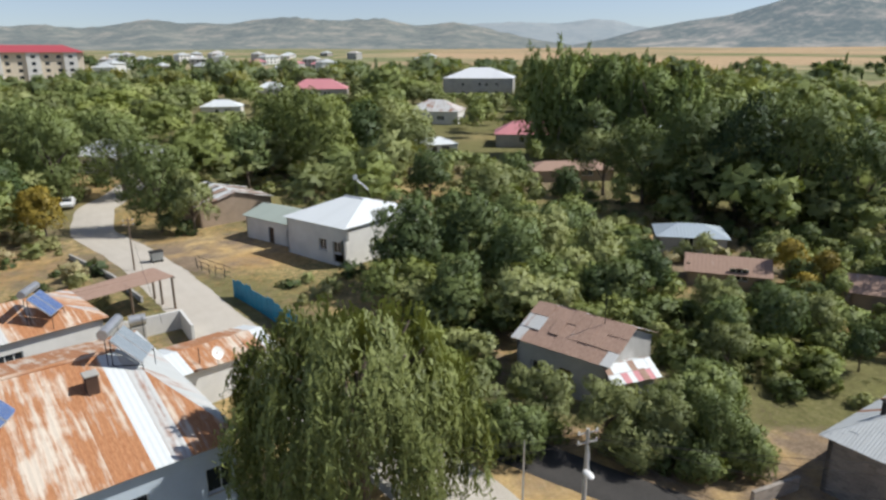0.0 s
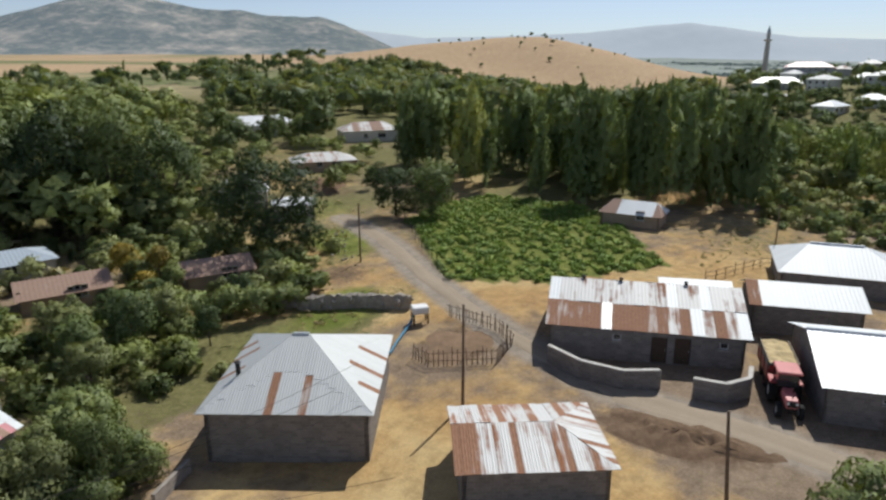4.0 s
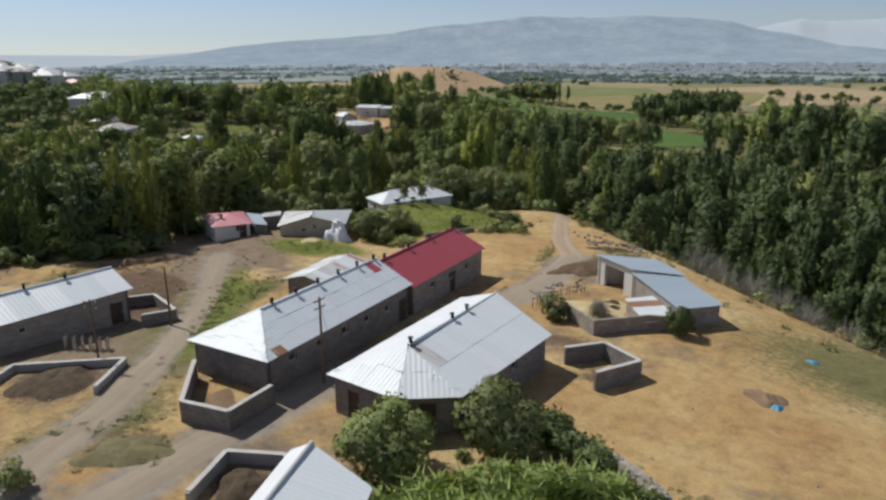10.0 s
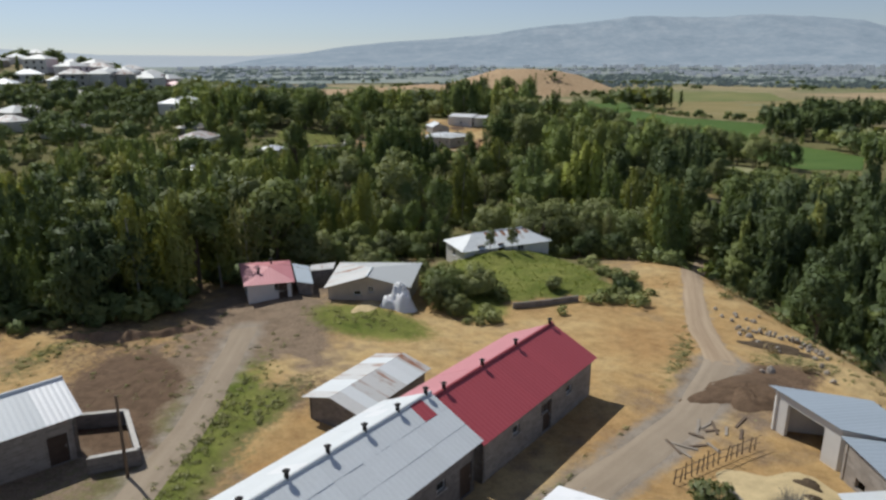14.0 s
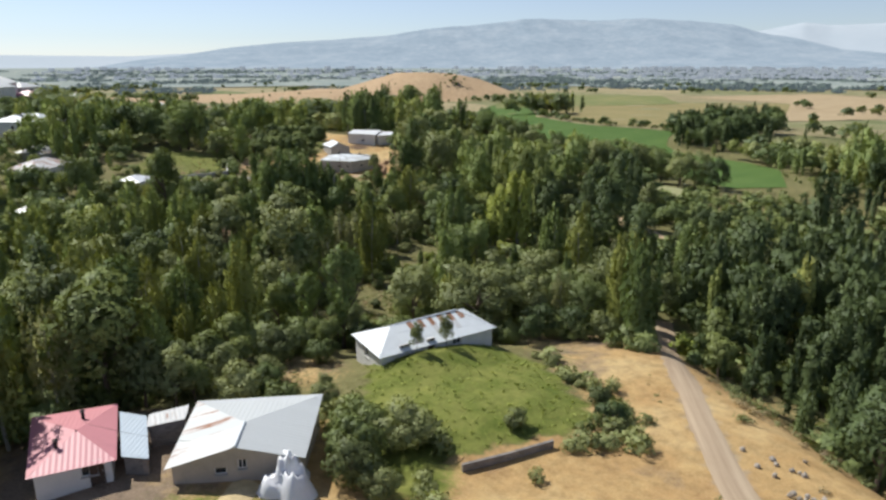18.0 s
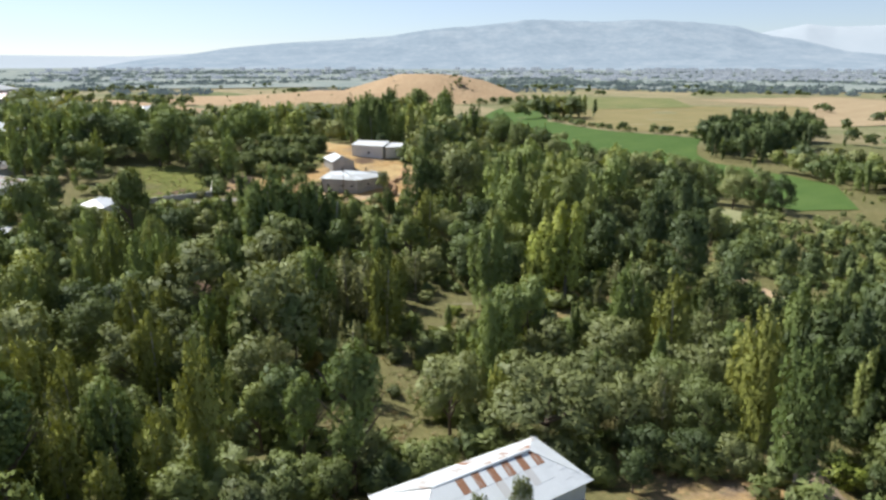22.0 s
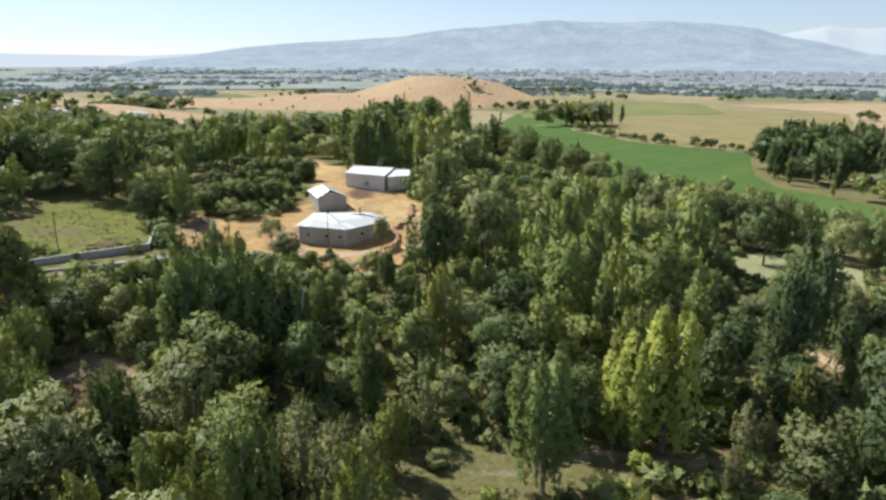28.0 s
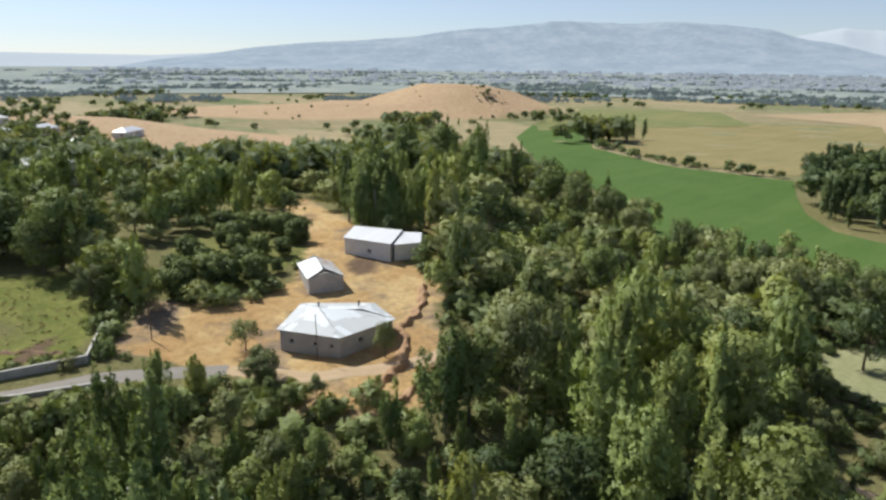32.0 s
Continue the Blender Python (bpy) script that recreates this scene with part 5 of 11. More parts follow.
# small rusty roof
C = rect(23.0, 15.7, -51.6, 8.0, 6.6)
E, S, RG, PK = hipped(C, 1.95, 2.75, 0, 2.6)
building("small_shed", "small block shed with rust-streaked corrugated roof", "shed", E, S, BLOCKS, {"front": pick(ZINC_WORN, [RUST], 0.28, 11), "back": pick(ZINC_WORN, [RUST], 0.2, 12), "end": pick(ZINC_WORN, [RUST], 0.3, 13)}, peaks=PK, width=0.42, rows=1, wobble=0.012)
# sheds by the lane, close below
C = [(25.6, -21.8), (30.9, -21.0), (27.4, -15.0), (22.2, -16.6)]
E = [np.array((*q, 2.35)) for q in C]
N0, N1 = np.array((29.3, -21.2, 3.35)), np.array((25.9, -15.35, 3.35))
building("lane_shed", "low shed with bright and blue-grey metal slopes beside a walled pen", "shed", E,
         [("l", E[1], E[2], N1, N0), ("r", E[3], E[0], N0, N1)], BLOCKS, {"l": ZINC_BRIGHT, "r": pick(ZINC, [ZINC_BLUE], 0.25, 14)}, peaks={0: (0.69, 3.35), 2: (0.31, 3.35)}, over=0.25, ridge_caps=[(tuple(N0), tuple(N1))], cap_mat=ZINC_WORN)
P_ = [(22.3, -16.2, 2.4), (26.6, -15.0, 2.4), (31.0, -12.2, 2.5), (22.4, -0.8, 2.5), (14.6, -7.0, 2.4)]
Q0, Q1 = (28.0, -11.6, 3.85), (19.8, -3.6, 3.85)
building("patchwork_barn", "large low barn with patchwork of white, blue-grey and rusty sheets", "barn", P_,
         [("l", P_[2], P_[3], Q1, Q0), ("r", P_[4], P_[0], Q0, Q1), ("e", P_[0], P_[1], Q0), ("f", P_[1], P_[2], Q0), ("g", P_[3], P_[4], Q1)], BLOCKS,
         {"l": pick(ZINC, [ZINC_BRIGHT], 0.5, 15), "r": runs((0.62, 0.69, 1, RUST), (0.73, 0.79, 1, RUST), (0.83, 0.9, 1, RUST), (0.86, 1.0, 0, RUST), (0.3, 0.33, 0, RUST), main=pick(ZINC_BLUE, [ZINC, ZINC_WORN], 0.4, 16)), "e": pick(ZINC_BLUE, [RUST], 0.3, 17), "f": pick(ZINC_WORN, [RUST], 0.3, 18), "g": ZINC},
         over=0.3, width=0.55, rows=2, ridge_caps=[(Q0, Q1)])
for q in along((Q0, Q1), (0.12, 0.5)):
    vent((q[0] + 0.5, q[1] + 0.5, q[2] - 0.15), 0.5, 0.14)
# pink-roofed house
H_ = [(84.0, -44.7, 0.3), (82.1, -49.4, 0.3), (89.6, -52.4, 0.3), (92.0, -47.3, 0.3)]
T0 = (86.3, -48.5, 1.1)
building("pink_roof_house", "small white house with faded red tiled-pattern metal roof", "house", H_, [("e", H_[0], H_[1], T0), ("l", H_[1], H_[2], T0), ("b", H_[2], H_[3], T0), ("r", H_[3], H_[0], T0)], PLASTER, PINK_SHEET, openings={0: [(0.7, 0.9, 0, 1.9, "d"), (2.6, 1.0, 0.9, 1.8, "w")], 3: [(2, 1.0, 0.9, 1.8, "w"), (5, 1.0, 0.9, 1.8, "w")]})
vent((85.6, -47.0, 0.7), 0.6), vent((88.3, -49.6, 0.7), 0.6)
building("house_annex", "small pale blue-roofed annex between two houses", "annex", [(82.7, -49.9, 0.0), (81.3, -51.1, -0.1), (86.4, -53.2, 0.2), (88.2, -52.0, 0.3)],
         [[(82.7, -49.9, 0.05), (81.3, -51.1, -0.05), (86.4, -53.2, 0.25), (88.2, -52.0, 0.35)]], BLOCKS, ZINC_BLUE, over=0.15)
building("lean_to_shed", "narrow dark lean-to with a patched metal roof beside the barn", "shed", [(85.0, -52.6, 0.1), (84.1, -55.0, 0.1), (85.5, -56.0, 0.3), (86.3, -53.3, 0.3)], [[(85.0, -52.6, 0.15), (84.1, -55.0, 0.15), (85.5, -56.0, 0.35), (86.3, -53.3, 0.35)]], BLOCKS, ZINC_WORN, over=0.12)
# gabled hay barn beside it
F_ = [(79.3, -51.2, 0.0), (73.9, -58.2, 0.0), (80.2, -64.3, 0.0), (86.2, -57.0, 0.0)]
M0, M1 = (76.6, -54.7, 1.2), (78.9, -56.8, 1.2)
building("hay_barn", "broad gabled stone barn with pale metal roof, front open to straw", "barn", F_, [("l", F_[3], F_[0], M0, M1), ("r", F_[1], F_[2], M1, M0), ("b", F_[2], F_[3], M1)], plain("beige_plaster", (0.47, 0.41, 0.34), 0.95, 0, 0.22, 0.8),
         {"l": pick(ZINC_WORN, [ZINC_DULL], 0.3, 18), "r": pick(ZINC_DULL, [ZINC, ZINC_WORN], 0.3, 19), "b": ZINC_DULL}, openings={0: [(2.6, 0.8, 0.6, 1.1, "w1"), (4.1, 0.6, 1.0, 1.7, "w")]}, peaks={0: (0.5, 1.15)}, ridge_caps=[(M0, M1)])
# white house at the foot of the slope
W_ = [(84.0, -73.4, -1.3), (81.0, -86.6, -1.3), (87.0, -88.2, -1.3), (90.4, -75.2, -1.3)]
K0, K1 = (86.7, -77.2, 0.0), (84.9, -84.6, 0.1)
building("white_house", "low white house with pale hipped metal roof, rusty along the ridge", "house", W_,
         [("f", W_[0], W_[1], K1, K0), ("b", W_[2], W_[3], K0, K1), ("e", W_[3], W_[0], K0), ("g", W_[1], W_[2], K1)], PLASTER,
         {"f": runs((0.36, 0.41, 2, RUST), (0.45, 0.5, 2, RUST), (0.54, 0.58, 2, RUST), (0.62, 0.66, 2, RUST), (0.7, 0.74, 2, RUST), (0.78, 0.81, 2, RUST), (0.54, 0.58, 1, ZINC_WORN), (0.7, 0.74, 1, ZINC_WORN), main=ZINC), "b": pick(ZINC, [ZINC_WORN], 0.3, 20), "e": ZINC, "g": ZINC}, openings={0: [(2, 1, 0.8, 1.7, "w"), (5, 0.9, 0, 1.9, "d"), (8, 1, 0.8, 1.7, "w")], 3: [(2, 1, 0.8, 1.7, "w")]}, ridge_caps=[(K0, K1)], rows=3, width=0.6)
# farm on the far bank
G_ = [(181.2, -138.0, 0.4), (173.4, -142.2, 0.4), (173.6, -151.4, 0.4), (180.4, -153.2, 0.4), (187.2, -145.6, 0.4)]
J0, J1 = (181.6, -145.0, 1.15), (178.0, -149.2, 1.15)
building("farm_barn", "angled grey block barn with pale metal roof on the far bank", "barn", G_,
         [("a", G_[0], G_[1], J0), ("b", G_[1], G_[2], J1, J0), ("c", G_[2], G_[3], J1), ("d", G_[3], G_[4], J0, J1), ("e", G_[4], G_[0], J0)], PLASTER_GREY, pick(ZINC_DULL, [ZINC], 0.3, 21),
         openings={0: [(1.2, 0.7, 1.2, 1.8, "w1"), (4.5, 0.7, 1.2, 1.8, "w1"), (6.8, 0.7, 1.2, 1.8, "w1")], 1: [(3, 0.8, 1.1, 1.8, "w1")]}, rows=2)
vent((183.5, -146.0, 0.85), 0.5), vent((180.0, -150.2, 1.0), 0.5)
C = [(193.0, -150.4), (190.4, -155.6), (198.4, -158.6), (201.2, -153.8)]
E = [np.array((*q, 1.4)) for q in C]
L0, L1 = np.array((192.6, -153.2, 2.4)), np.array((198.8, -155.8, 2.9))
building("farm_house", "small pale block house with worn metal roof", "house", E, [("l", E[3], E[0], L0, L1), ("r", E[1], E[2], L1, L0)], PLASTER_GREY, {"l": ZINC, "r": ZINC_WORN}, peaks={0: (0.5, 2.4), 2: (0.5, 2.9)}, over=0.25)
C = [(203.2, -164.6), (194.2, -167.9), (198.6, -174.4), (207.2, -170.2)]
E = [np.array((*q, 3.5)) for q in C]
building("farm_shed", "white-walled shed with clean flat metal roof", "shed", E, [[E[0], E[1], E[2] + (0, 0, 0.5), E[3] + (0, 0, 0.5)]], PLASTER, ZINC_BRIGHT, openings={0: [(4.5, 0.9, 0.9, 1.6, "w")]}, over=0.2)
C = [(194.4, -168.6), (192.4, -173.2), (196.4, -177.0), (198.8, -174.6)]
E = [np.array((*q, 3.2)) for q in C]
building("farm_shed", "small white side shed with flat metal roof", "shed", E, [[E[0], E[1], E[2] + (0, 0, 0.4), E[3] + (0, 0, 0.4)]], PLASTER, ZINC_BRIGHT, over=0.2)

# ---------------------------------------------------------------- houses of the northern gardens
# house with the rusty roof, close by
C = rect(-23.5, 15.6, 40.0, 18.6, 16.4)
E, S, RG, PK = hipped(C, 4.0, 6.4, 0, 3.2)
building("rusty_roof_house", "pale blue house with orange-rusted corrugated roof", "house", E, S, PLASTER_BLUE,
         {"front": runs((0.80, 0.84, None, ZINC), main=pick(RUST_ORANGE, [ZINC_WORN], 0.12, 21)), "back": RUST_ORANGE, "end": pick(ZINC_DULL, [ZINC_WORN], 0.5, 22)},
         base=-0.7, openings={0: [(3.0, 1.5, 2.2, 3.5, "w"), (8.0, 1.5, 2.2, 3.5, "w"), (12.4, 1.5, 2.2, 3.5, "w"), (16.4, 1.4, 2.2, 3.5, "w")]}, peaks=PK, ridge_caps=[RG], cap_mat=RUST_ORANGE, width=0.8)
C = rect(-36.5, 32.0, 46.0, 18.0, 8.6)
E, S, RG, PK = hipped(C, 3.0, 4.4, 0, 3.5)
building("rusty_roof_house", "pale house behind a courtyard with rust-brown metal roof", "house", E, S, PLASTER, pick(RUST_ORANGE, [ZINC_WORN, RUST], 0.3, 23), base=-0.7, openings={0: [(6.0, 1.6, 1.9, 2.8, "w3"), (10.5, 1.6, 1.9, 2.8, "w3")]}, peaks=PK, width=0.9)
C = rect(-16.4, 37.6, 43.0, 7.0, 5.0)
E, S, RG, PK = hipped(C, 1.9, 2.5, 0, 0)
building("yard_shed", "low courtyard shed with dusty rust-stained sheet roof", "shed", E, S, PLASTER, pick(RUST_ORANGE, [ZINC], 0.5, 24), base=-0.7, peaks=PK, wobble=0.012)
# brown-roofed cottage in the trees
C = rect(4.6, 43.2, -41.0, 7.6, 7.2)
E, S, RG, PK = hipped(C, 2.1, 3.7, 0, 0)
building("brown_roof_cottage", "old whitewashed cottage with brown rusted patchy roof", "cottage", E, S, PLASTER_GREY,
         {"front": runs((0, 0.14, 0, ZINC_WORN), main=pick(RUST_BROWN, [ZINC_WORN], 0.1, 25)), "back": pick(RUST_BROWN, [ZINC_WORN], 0.3, 26)}, openings={0: [(1.2, 0.8, 1.0, 1.8, "w1"), (3.4, 0.9, 0, 1.9, "d")]}, peaks=PK, width=0.8, rows=3, wobble=0.03)
C = rect(10.5, 37.6, 20.0, 3.6, 3.0)
E, S, RG, PK = hipped(C, 1.2, 1.9, 0, 0)
building("cottage_lean_to", "tiny lean-to with patched white and pink roof sheets", "shed", E, S, PLASTER, pick(ZINC, [PINK_SHEET, RUST_BROWN], 0.55, 27), peaks=PK, width=0.45, rows=2, wobble=0.012)
# white house, shed and old barns along the street
C = rect(-18.2, 73.8, -38.0, 10.0, 13.0)
E, S, RG, PK = hipped(C, 3.5, 5.2, 3.5, 3.5)
building("white_house", "whitewashed two-room house with pale metal roof and dark porch", "house", E, S, PLASTER, ZINC, openings={0: [(0.8, 2.2, 0.3, 2.9, "o"), (5.2, 1.2, 1.3, 2.6, "w"), (7.4, 1.2, 1.3, 2.6, "w")], 3: [(3, 1.2, 1.3, 2.5, "w")]}, peaks=PK, ridge_caps=[RG])
C = rect(-24.8, 80.6, -38.0, 8.4, 6.6)
E, S, RG, PK = hipped(C, 2.1, 3.1, 0, 0)
building("green_roof_shed", "small white shed with grey-green metal roof", "shed", E, S, PLASTER, GREEN_SHEET, openings={0: [(4.2, 1.0, 0, 1.9, "d")]}, peaks=PK)
C = rect(-38.6, 92.8, -48.0, 10.0, 11.0)
E, S, RG, PK = hipped(C, 1.9, 3.2, 0, 0)
building("old_barn", "tumbledown mud-plastered barn with broken metal roof", "barn", E, S, MUD, pick(ZINC_WORN, [RUST_BROWN, ZINC], 0.6, 28), openings={0: [(6.4, 0.9, 0.9, 1.6, "w1")]}, peaks=PK, wobble=0.1, rows=2)


def village_house(x, y, turn, w, d, eave, ridge, roof, wall, label, wins=3, storeys=1, hips=None):
    """A plain house with rows of windows on its long sides; eave and ridge above its foot."""
    z = g1(x, y)
    a = radians(turn)
    c = rect(x - (math.cos(a) * w - math.sin(a) * d) / 2, y - (math.sin(a) * w + math.cos(a) * d) / 2, turn, w, d)
    h = d * 0.45 if hips is None else hips
    e, s, rg, pk = hipped(c, z + eave, z + ridge, h, h)
    op = []
    for st in range(storeys):
        b = 0.9 + st * 2.9
        op += [(0.6 + (w - 1.5) * k / max(1, wins), 1.1, b, b + 1.2, "w") for k in range(wins)]
    return building("village_house", label, "house", e, s, wall, roof, base=z, openings={0: op, 2: op, 3: op[:1]}, peaks=pk, width=max(1.2, w / 10), over=0.3, group="village houses")


village_house(-62, 128, -20, 16, 13, 2.9, 5.4, ZINC_BRIGHT, PLASTER, "white village house with broad bright metal roof among trees")
village_house(-66, 205, 10, 12, 9, 2.8, 4.6, ZINC, PLASTER, "white house half hidden by trees")
village_house(-47, 262, 5, 22, 14, 3.0, 6.5, PINK_SHEET, PLASTER_GREY, "house with salmon-red hipped roof")
village_house(-66, 268, 5, 12, 9, 3.0, 5.0, ZINC, PLASTER, "pale house beside a red-roofed one")
village_house(14, 262, -8, 26, 20, 6.6, 10.2, ZINC_BRIGHT, PLASTER_GREY, "two-storey unplastered block house with white hipped roof", 4, 2)
village_house(-2, 190, -12, 15, 12, 3.2, 6.0, ZINC_WORN, PLASTER, "white house with dented pale roof")
village_house(-2, 140, 15, 9, 7, 2.4, 3.6, ZINC, PLASTER, "small shed with pale roof")
village_house(19, 152, -5, 15, 10, 2.6, 5.2, PINK_SHEET, PLASTER_GREY, "house with faded red roof among trees")
village_house(22, 118, 5, 15, 7, 1.8, 3.0, RUST_BROWN, MUD, "long mud shed with brown roof")
village_house(41, 160, 12, 22, 10, 2.8, 5.2, ZINC, PLASTER, "long white-roofed house behind trees", 4)
village_house(63, 168, -5, 14, 9, 2.8, 5.0, ZINC, PLASTER, "white-roofed house behind trees")
village_house(28.5, 75.5, -12, 8, 6, 2.0, 3.0, ZINC_BLUE, PLASTER_GREY, "low shed with blue-grey roof under trees")
village_house(28, 63.5, -20, 8, 5, 1.5, 2.7, RUST_BROWN, MUD, "mud shed with pinkish-brown rusted roof", 2, 1, 0.0)
village_house(39.5, 56.2, -25, 7, 5, 1.6, 2.7, RUST_BROWN, MUD, "mud shed with brown metal roof", 2, 1, 0.0)
village_house(63.5, 71.0, -40, 6, 5, 2.3, 3.2, ZINC, PLASTER_GREY, "small grey shed beside the track", 1)
village_house(66, 86, -40, 9, 7, 2.4, 4.2, ZINC, PLASTER, "white-roofed house half hidden by trees")
village_house(97, 99, -35, 13, 8, 2.0, 3.4, ZINC_WORN, MUD, "low mud barn with worn pale roof")
village_house(122, 148, -30, 20, 10, 2.8, 5.0, ZINC_BRIGHT, PLASTER, "long white-roofed village house", 4)
village_house(137, 122, -35, 16, 9, 2.8, 4.8, pick(ZINC_WORN, [RUST_BROWN], 0.3, 31), PLASTER, "blue-white house with streaked roof")
village_house(84.5, 29.5, -85, 8, 5, 1.6, 3.0, pick(ZINC, [RUST_BROWN], 0.35, 32), MUD, "small arched hut with streaked metal roof", 1, 1, 1.2)

# ---------------------------------------------------------------- trees
def unit(v):
    return v / np.maximum(1e-9, np.linalg.norm(v, axis=-1, keepdims=True))


def cards(c, nrm, size, r, stretch=1.0, along=None, soft=None):
    """One small three-cornered leaf spray at each centre, facing about nrm; soft: the way the leaf mass round it faces."""
    k = len(c)
    nrm = unit(nrm)
    if soft is not None:
        nrm = np.where(((nrm * soft).sum(1) < 0)[:, None], -nrm, nrm)
    a = r.normal(size=(k, 3)) if along is None else along + 0.3 * r.normal(size=(k, 3))
    a = unit(a - (a * nrm).sum(1, keepdims=True) * nrm)
    b = np.cross(nrm, a)
    s = (size * r.uniform(0.7, 1.55, k))[:, None]
    v = np.stack([c + a * s * 1.1 * stretch, c - a * s * 0.6 * stretch + b * s * 0.75, c - a * s * 0.6 * stretch - b * s * 0.75], 1)
    face = nrm if soft is None else unit(soft + 0.16 * nrm)
    return v.reshape(-1, 3), np.arange(3 * k).reshape(k, 3), np.repeat(face, 3, 0)


def crown_points(kind, n, r):
    """Centres, facings, growing way and mass facing of leaf sprays for a tree of height 1."""
    if kind in ("poplar", "feather"):
        # many upright plumes side by side
        plumes = 16 if kind == "poplar" else 22
        wide = 0.075 if kind == "poplar" else 0.15
        th0, q0 = r.uniform(0, 2 * np.pi, plumes), wide * np.sqrt(r.random(plumes))
        tip = 1.0 - 0.55 * (q0 / wide) ** 1.5 * r.uniform(0.4, 1.0, plumes)
        tip[0] = 1.0
        low = np.clip(0.05 + 0.4 * tip * r.random(plumes), 0.05, 0.5)
        pr = (0.034 if kind == "poplar" else 0.05) * r.uniform(0.7, 1.4, plumes)
        w = pr * (tip - low)
        k = r.choice(plumes, n, p=w / w.sum())
        t = r.beta(1.15, 1.0, n)
        z = low[k] + (tip - low)[k] * t
        rad = pr[k] * np.sin(np.pi * np.clip(t * 0.86 + 0.12, 0, 1)) ** 0.7 * (0.45 + 0.7 * r.random(n) ** 0.5)
        th = r.uniform(0, 2 * np.pi, n)
        lean = 1 + 0.5 * t
        cx, cy = q0[k] * np.cos(th0[k]) * lean, q0[k] * np.sin(th0[k]) * lean
        c = np.stack([cx + rad * np.cos(th), cy + rad * np.sin(th), z], 1)
        out = np.stack([np.cos(th), np.sin(th), 0.45 + 0 * th], 1)
        soft = unit(0.6 * unit(out) + np.stack([cx, cy, 0 * cx], 1) / wide * 0.5 + (0, 0, 0.15))
        return c, out + 0.6 * r.normal(size=(n, 3)), np.stack([0.3 * np.cos(th), 0.3 * np.sin(th), 1 + 0 * th], 1), soft
    spec = {"round": (0.36, 0.54, 30, 0.13, 0.42), "willow": (0.38, 0.51, 38, 0.115, 0.46), "wide": (0.48, 0.51, 42, 0.125, 0.43), "bush": (0.52, 0.42, 20, 0.19, 0.42), "tall": (0.24, 0.53, 34, 0.095, 0.46), "massive": (0.40, 0.50, 64, 0.105, 0.50)}[kind]
    R, mid, lobes, lr, half = spec
    d = unit(r.normal(size=(lobes, 3)))
    if kind not in ("massive", "bush"):
        d[:, 2] = np.where(d[:, 2] < -0.45, -d[:, 2], d[:, 2])
    cen = d * r.uniform(0.5, 1.05, (lobes, 1)) * (R - lr * 0.5, R - lr * 0.5, half - lr * 0.4) + (0, 0, mid)
    lrad = lr * r.uniform(0.55, 1.4, lobes)
    which = r.choice(lobes, n, p=lrad ** 2 / (lrad ** 2).sum())
    o = unit(r.normal(size=(n, 3)) + (0, 0, 0.25))
    rad = lrad[which][:, None] * (0.7 + 0.36 * r.random((n, 1)))
    c = cen[which] + o * rad * (1, 1, 0.85)
    c[:, 2] = np.clip(c[:, 2], 0.05, 1.05)
    whole = unit((c - (0, 0, mid * 0.8)) / (R, R, half))
    return c, o + 0.5 * r.normal(size=(n, 3)), None, unit(0.55 * o + 0.5 * whole + (0, 0, 0.1))


def crown(kind, n, size, seed, height):
    r = np.random.default_rng(seed)
    c, nr, al, soft = crown_points(kind, int(n * 0.8), r)
    return cards(c * height, nr, size * 1.1, r, 1.0 if al is None else 1.6, al, soft)


def trunk_mesh(kind, height, seed):
    r = np.random.default_rng(seed)
    bm = bmesh.new()
    top = {"poplar": 0.85, "feather": 0.8, "tall": 0.7}.get(kind, 0.5)
    w = height * (0.018 if kind in ("poplar", "feather") else 0.026)
    lean = r.normal(0, 0.03, 2) * height
    tube(bm, [(0, 0, -0.4), (lean[0] * 0.3, lean[1] * 0.3, height * top * 0.45), (lean[0], lean[1], height * top)], w, w * 0.35, 7)
    for k in range(5 if kind not in ("poplar", "feather") else 3):
        th, z0 = r.uniform(0, 2 * math.pi), height * top * r.uniform(0.4, 0.8)
        reach = height * (0.25 if kind not in ("poplar", "feather") else 0.07)
        tube(bm, [(lean[0] * z0 / height, lean[1] * z0 / height, z0), (reach * 0.6 * math.cos(th), reach * 0.6 * math.sin(th), z0 + reach * 0.6), (reach * math.cos(th), reach * math.sin(th), z0 + reach * 1.1)], w * 0.5, w * 0.15, 5)
    me = bpy.data.meshes.new("trunk")
    bm.to_mesh(me)
    bm.free()
    return me


def make_tree(name, label, kind, leaf, n, size, seed, height, bark=None, group="trees"):
    """A tree about height metres tall at the origin, to be copied."""
    t = thing(name, label, "tree" if kind != "bush" else "shrub", (0, 0, 0), 0, group)
    add("trunk", trunk_mesh(kind, height, seed), bark or BARK, t)
    v, q, nr = crown(kind, n, size, seed, height)
    add("crown", mesh_np("crown", v, None, q, normals=nr), leaf, t)
    return t


PROTO = {}


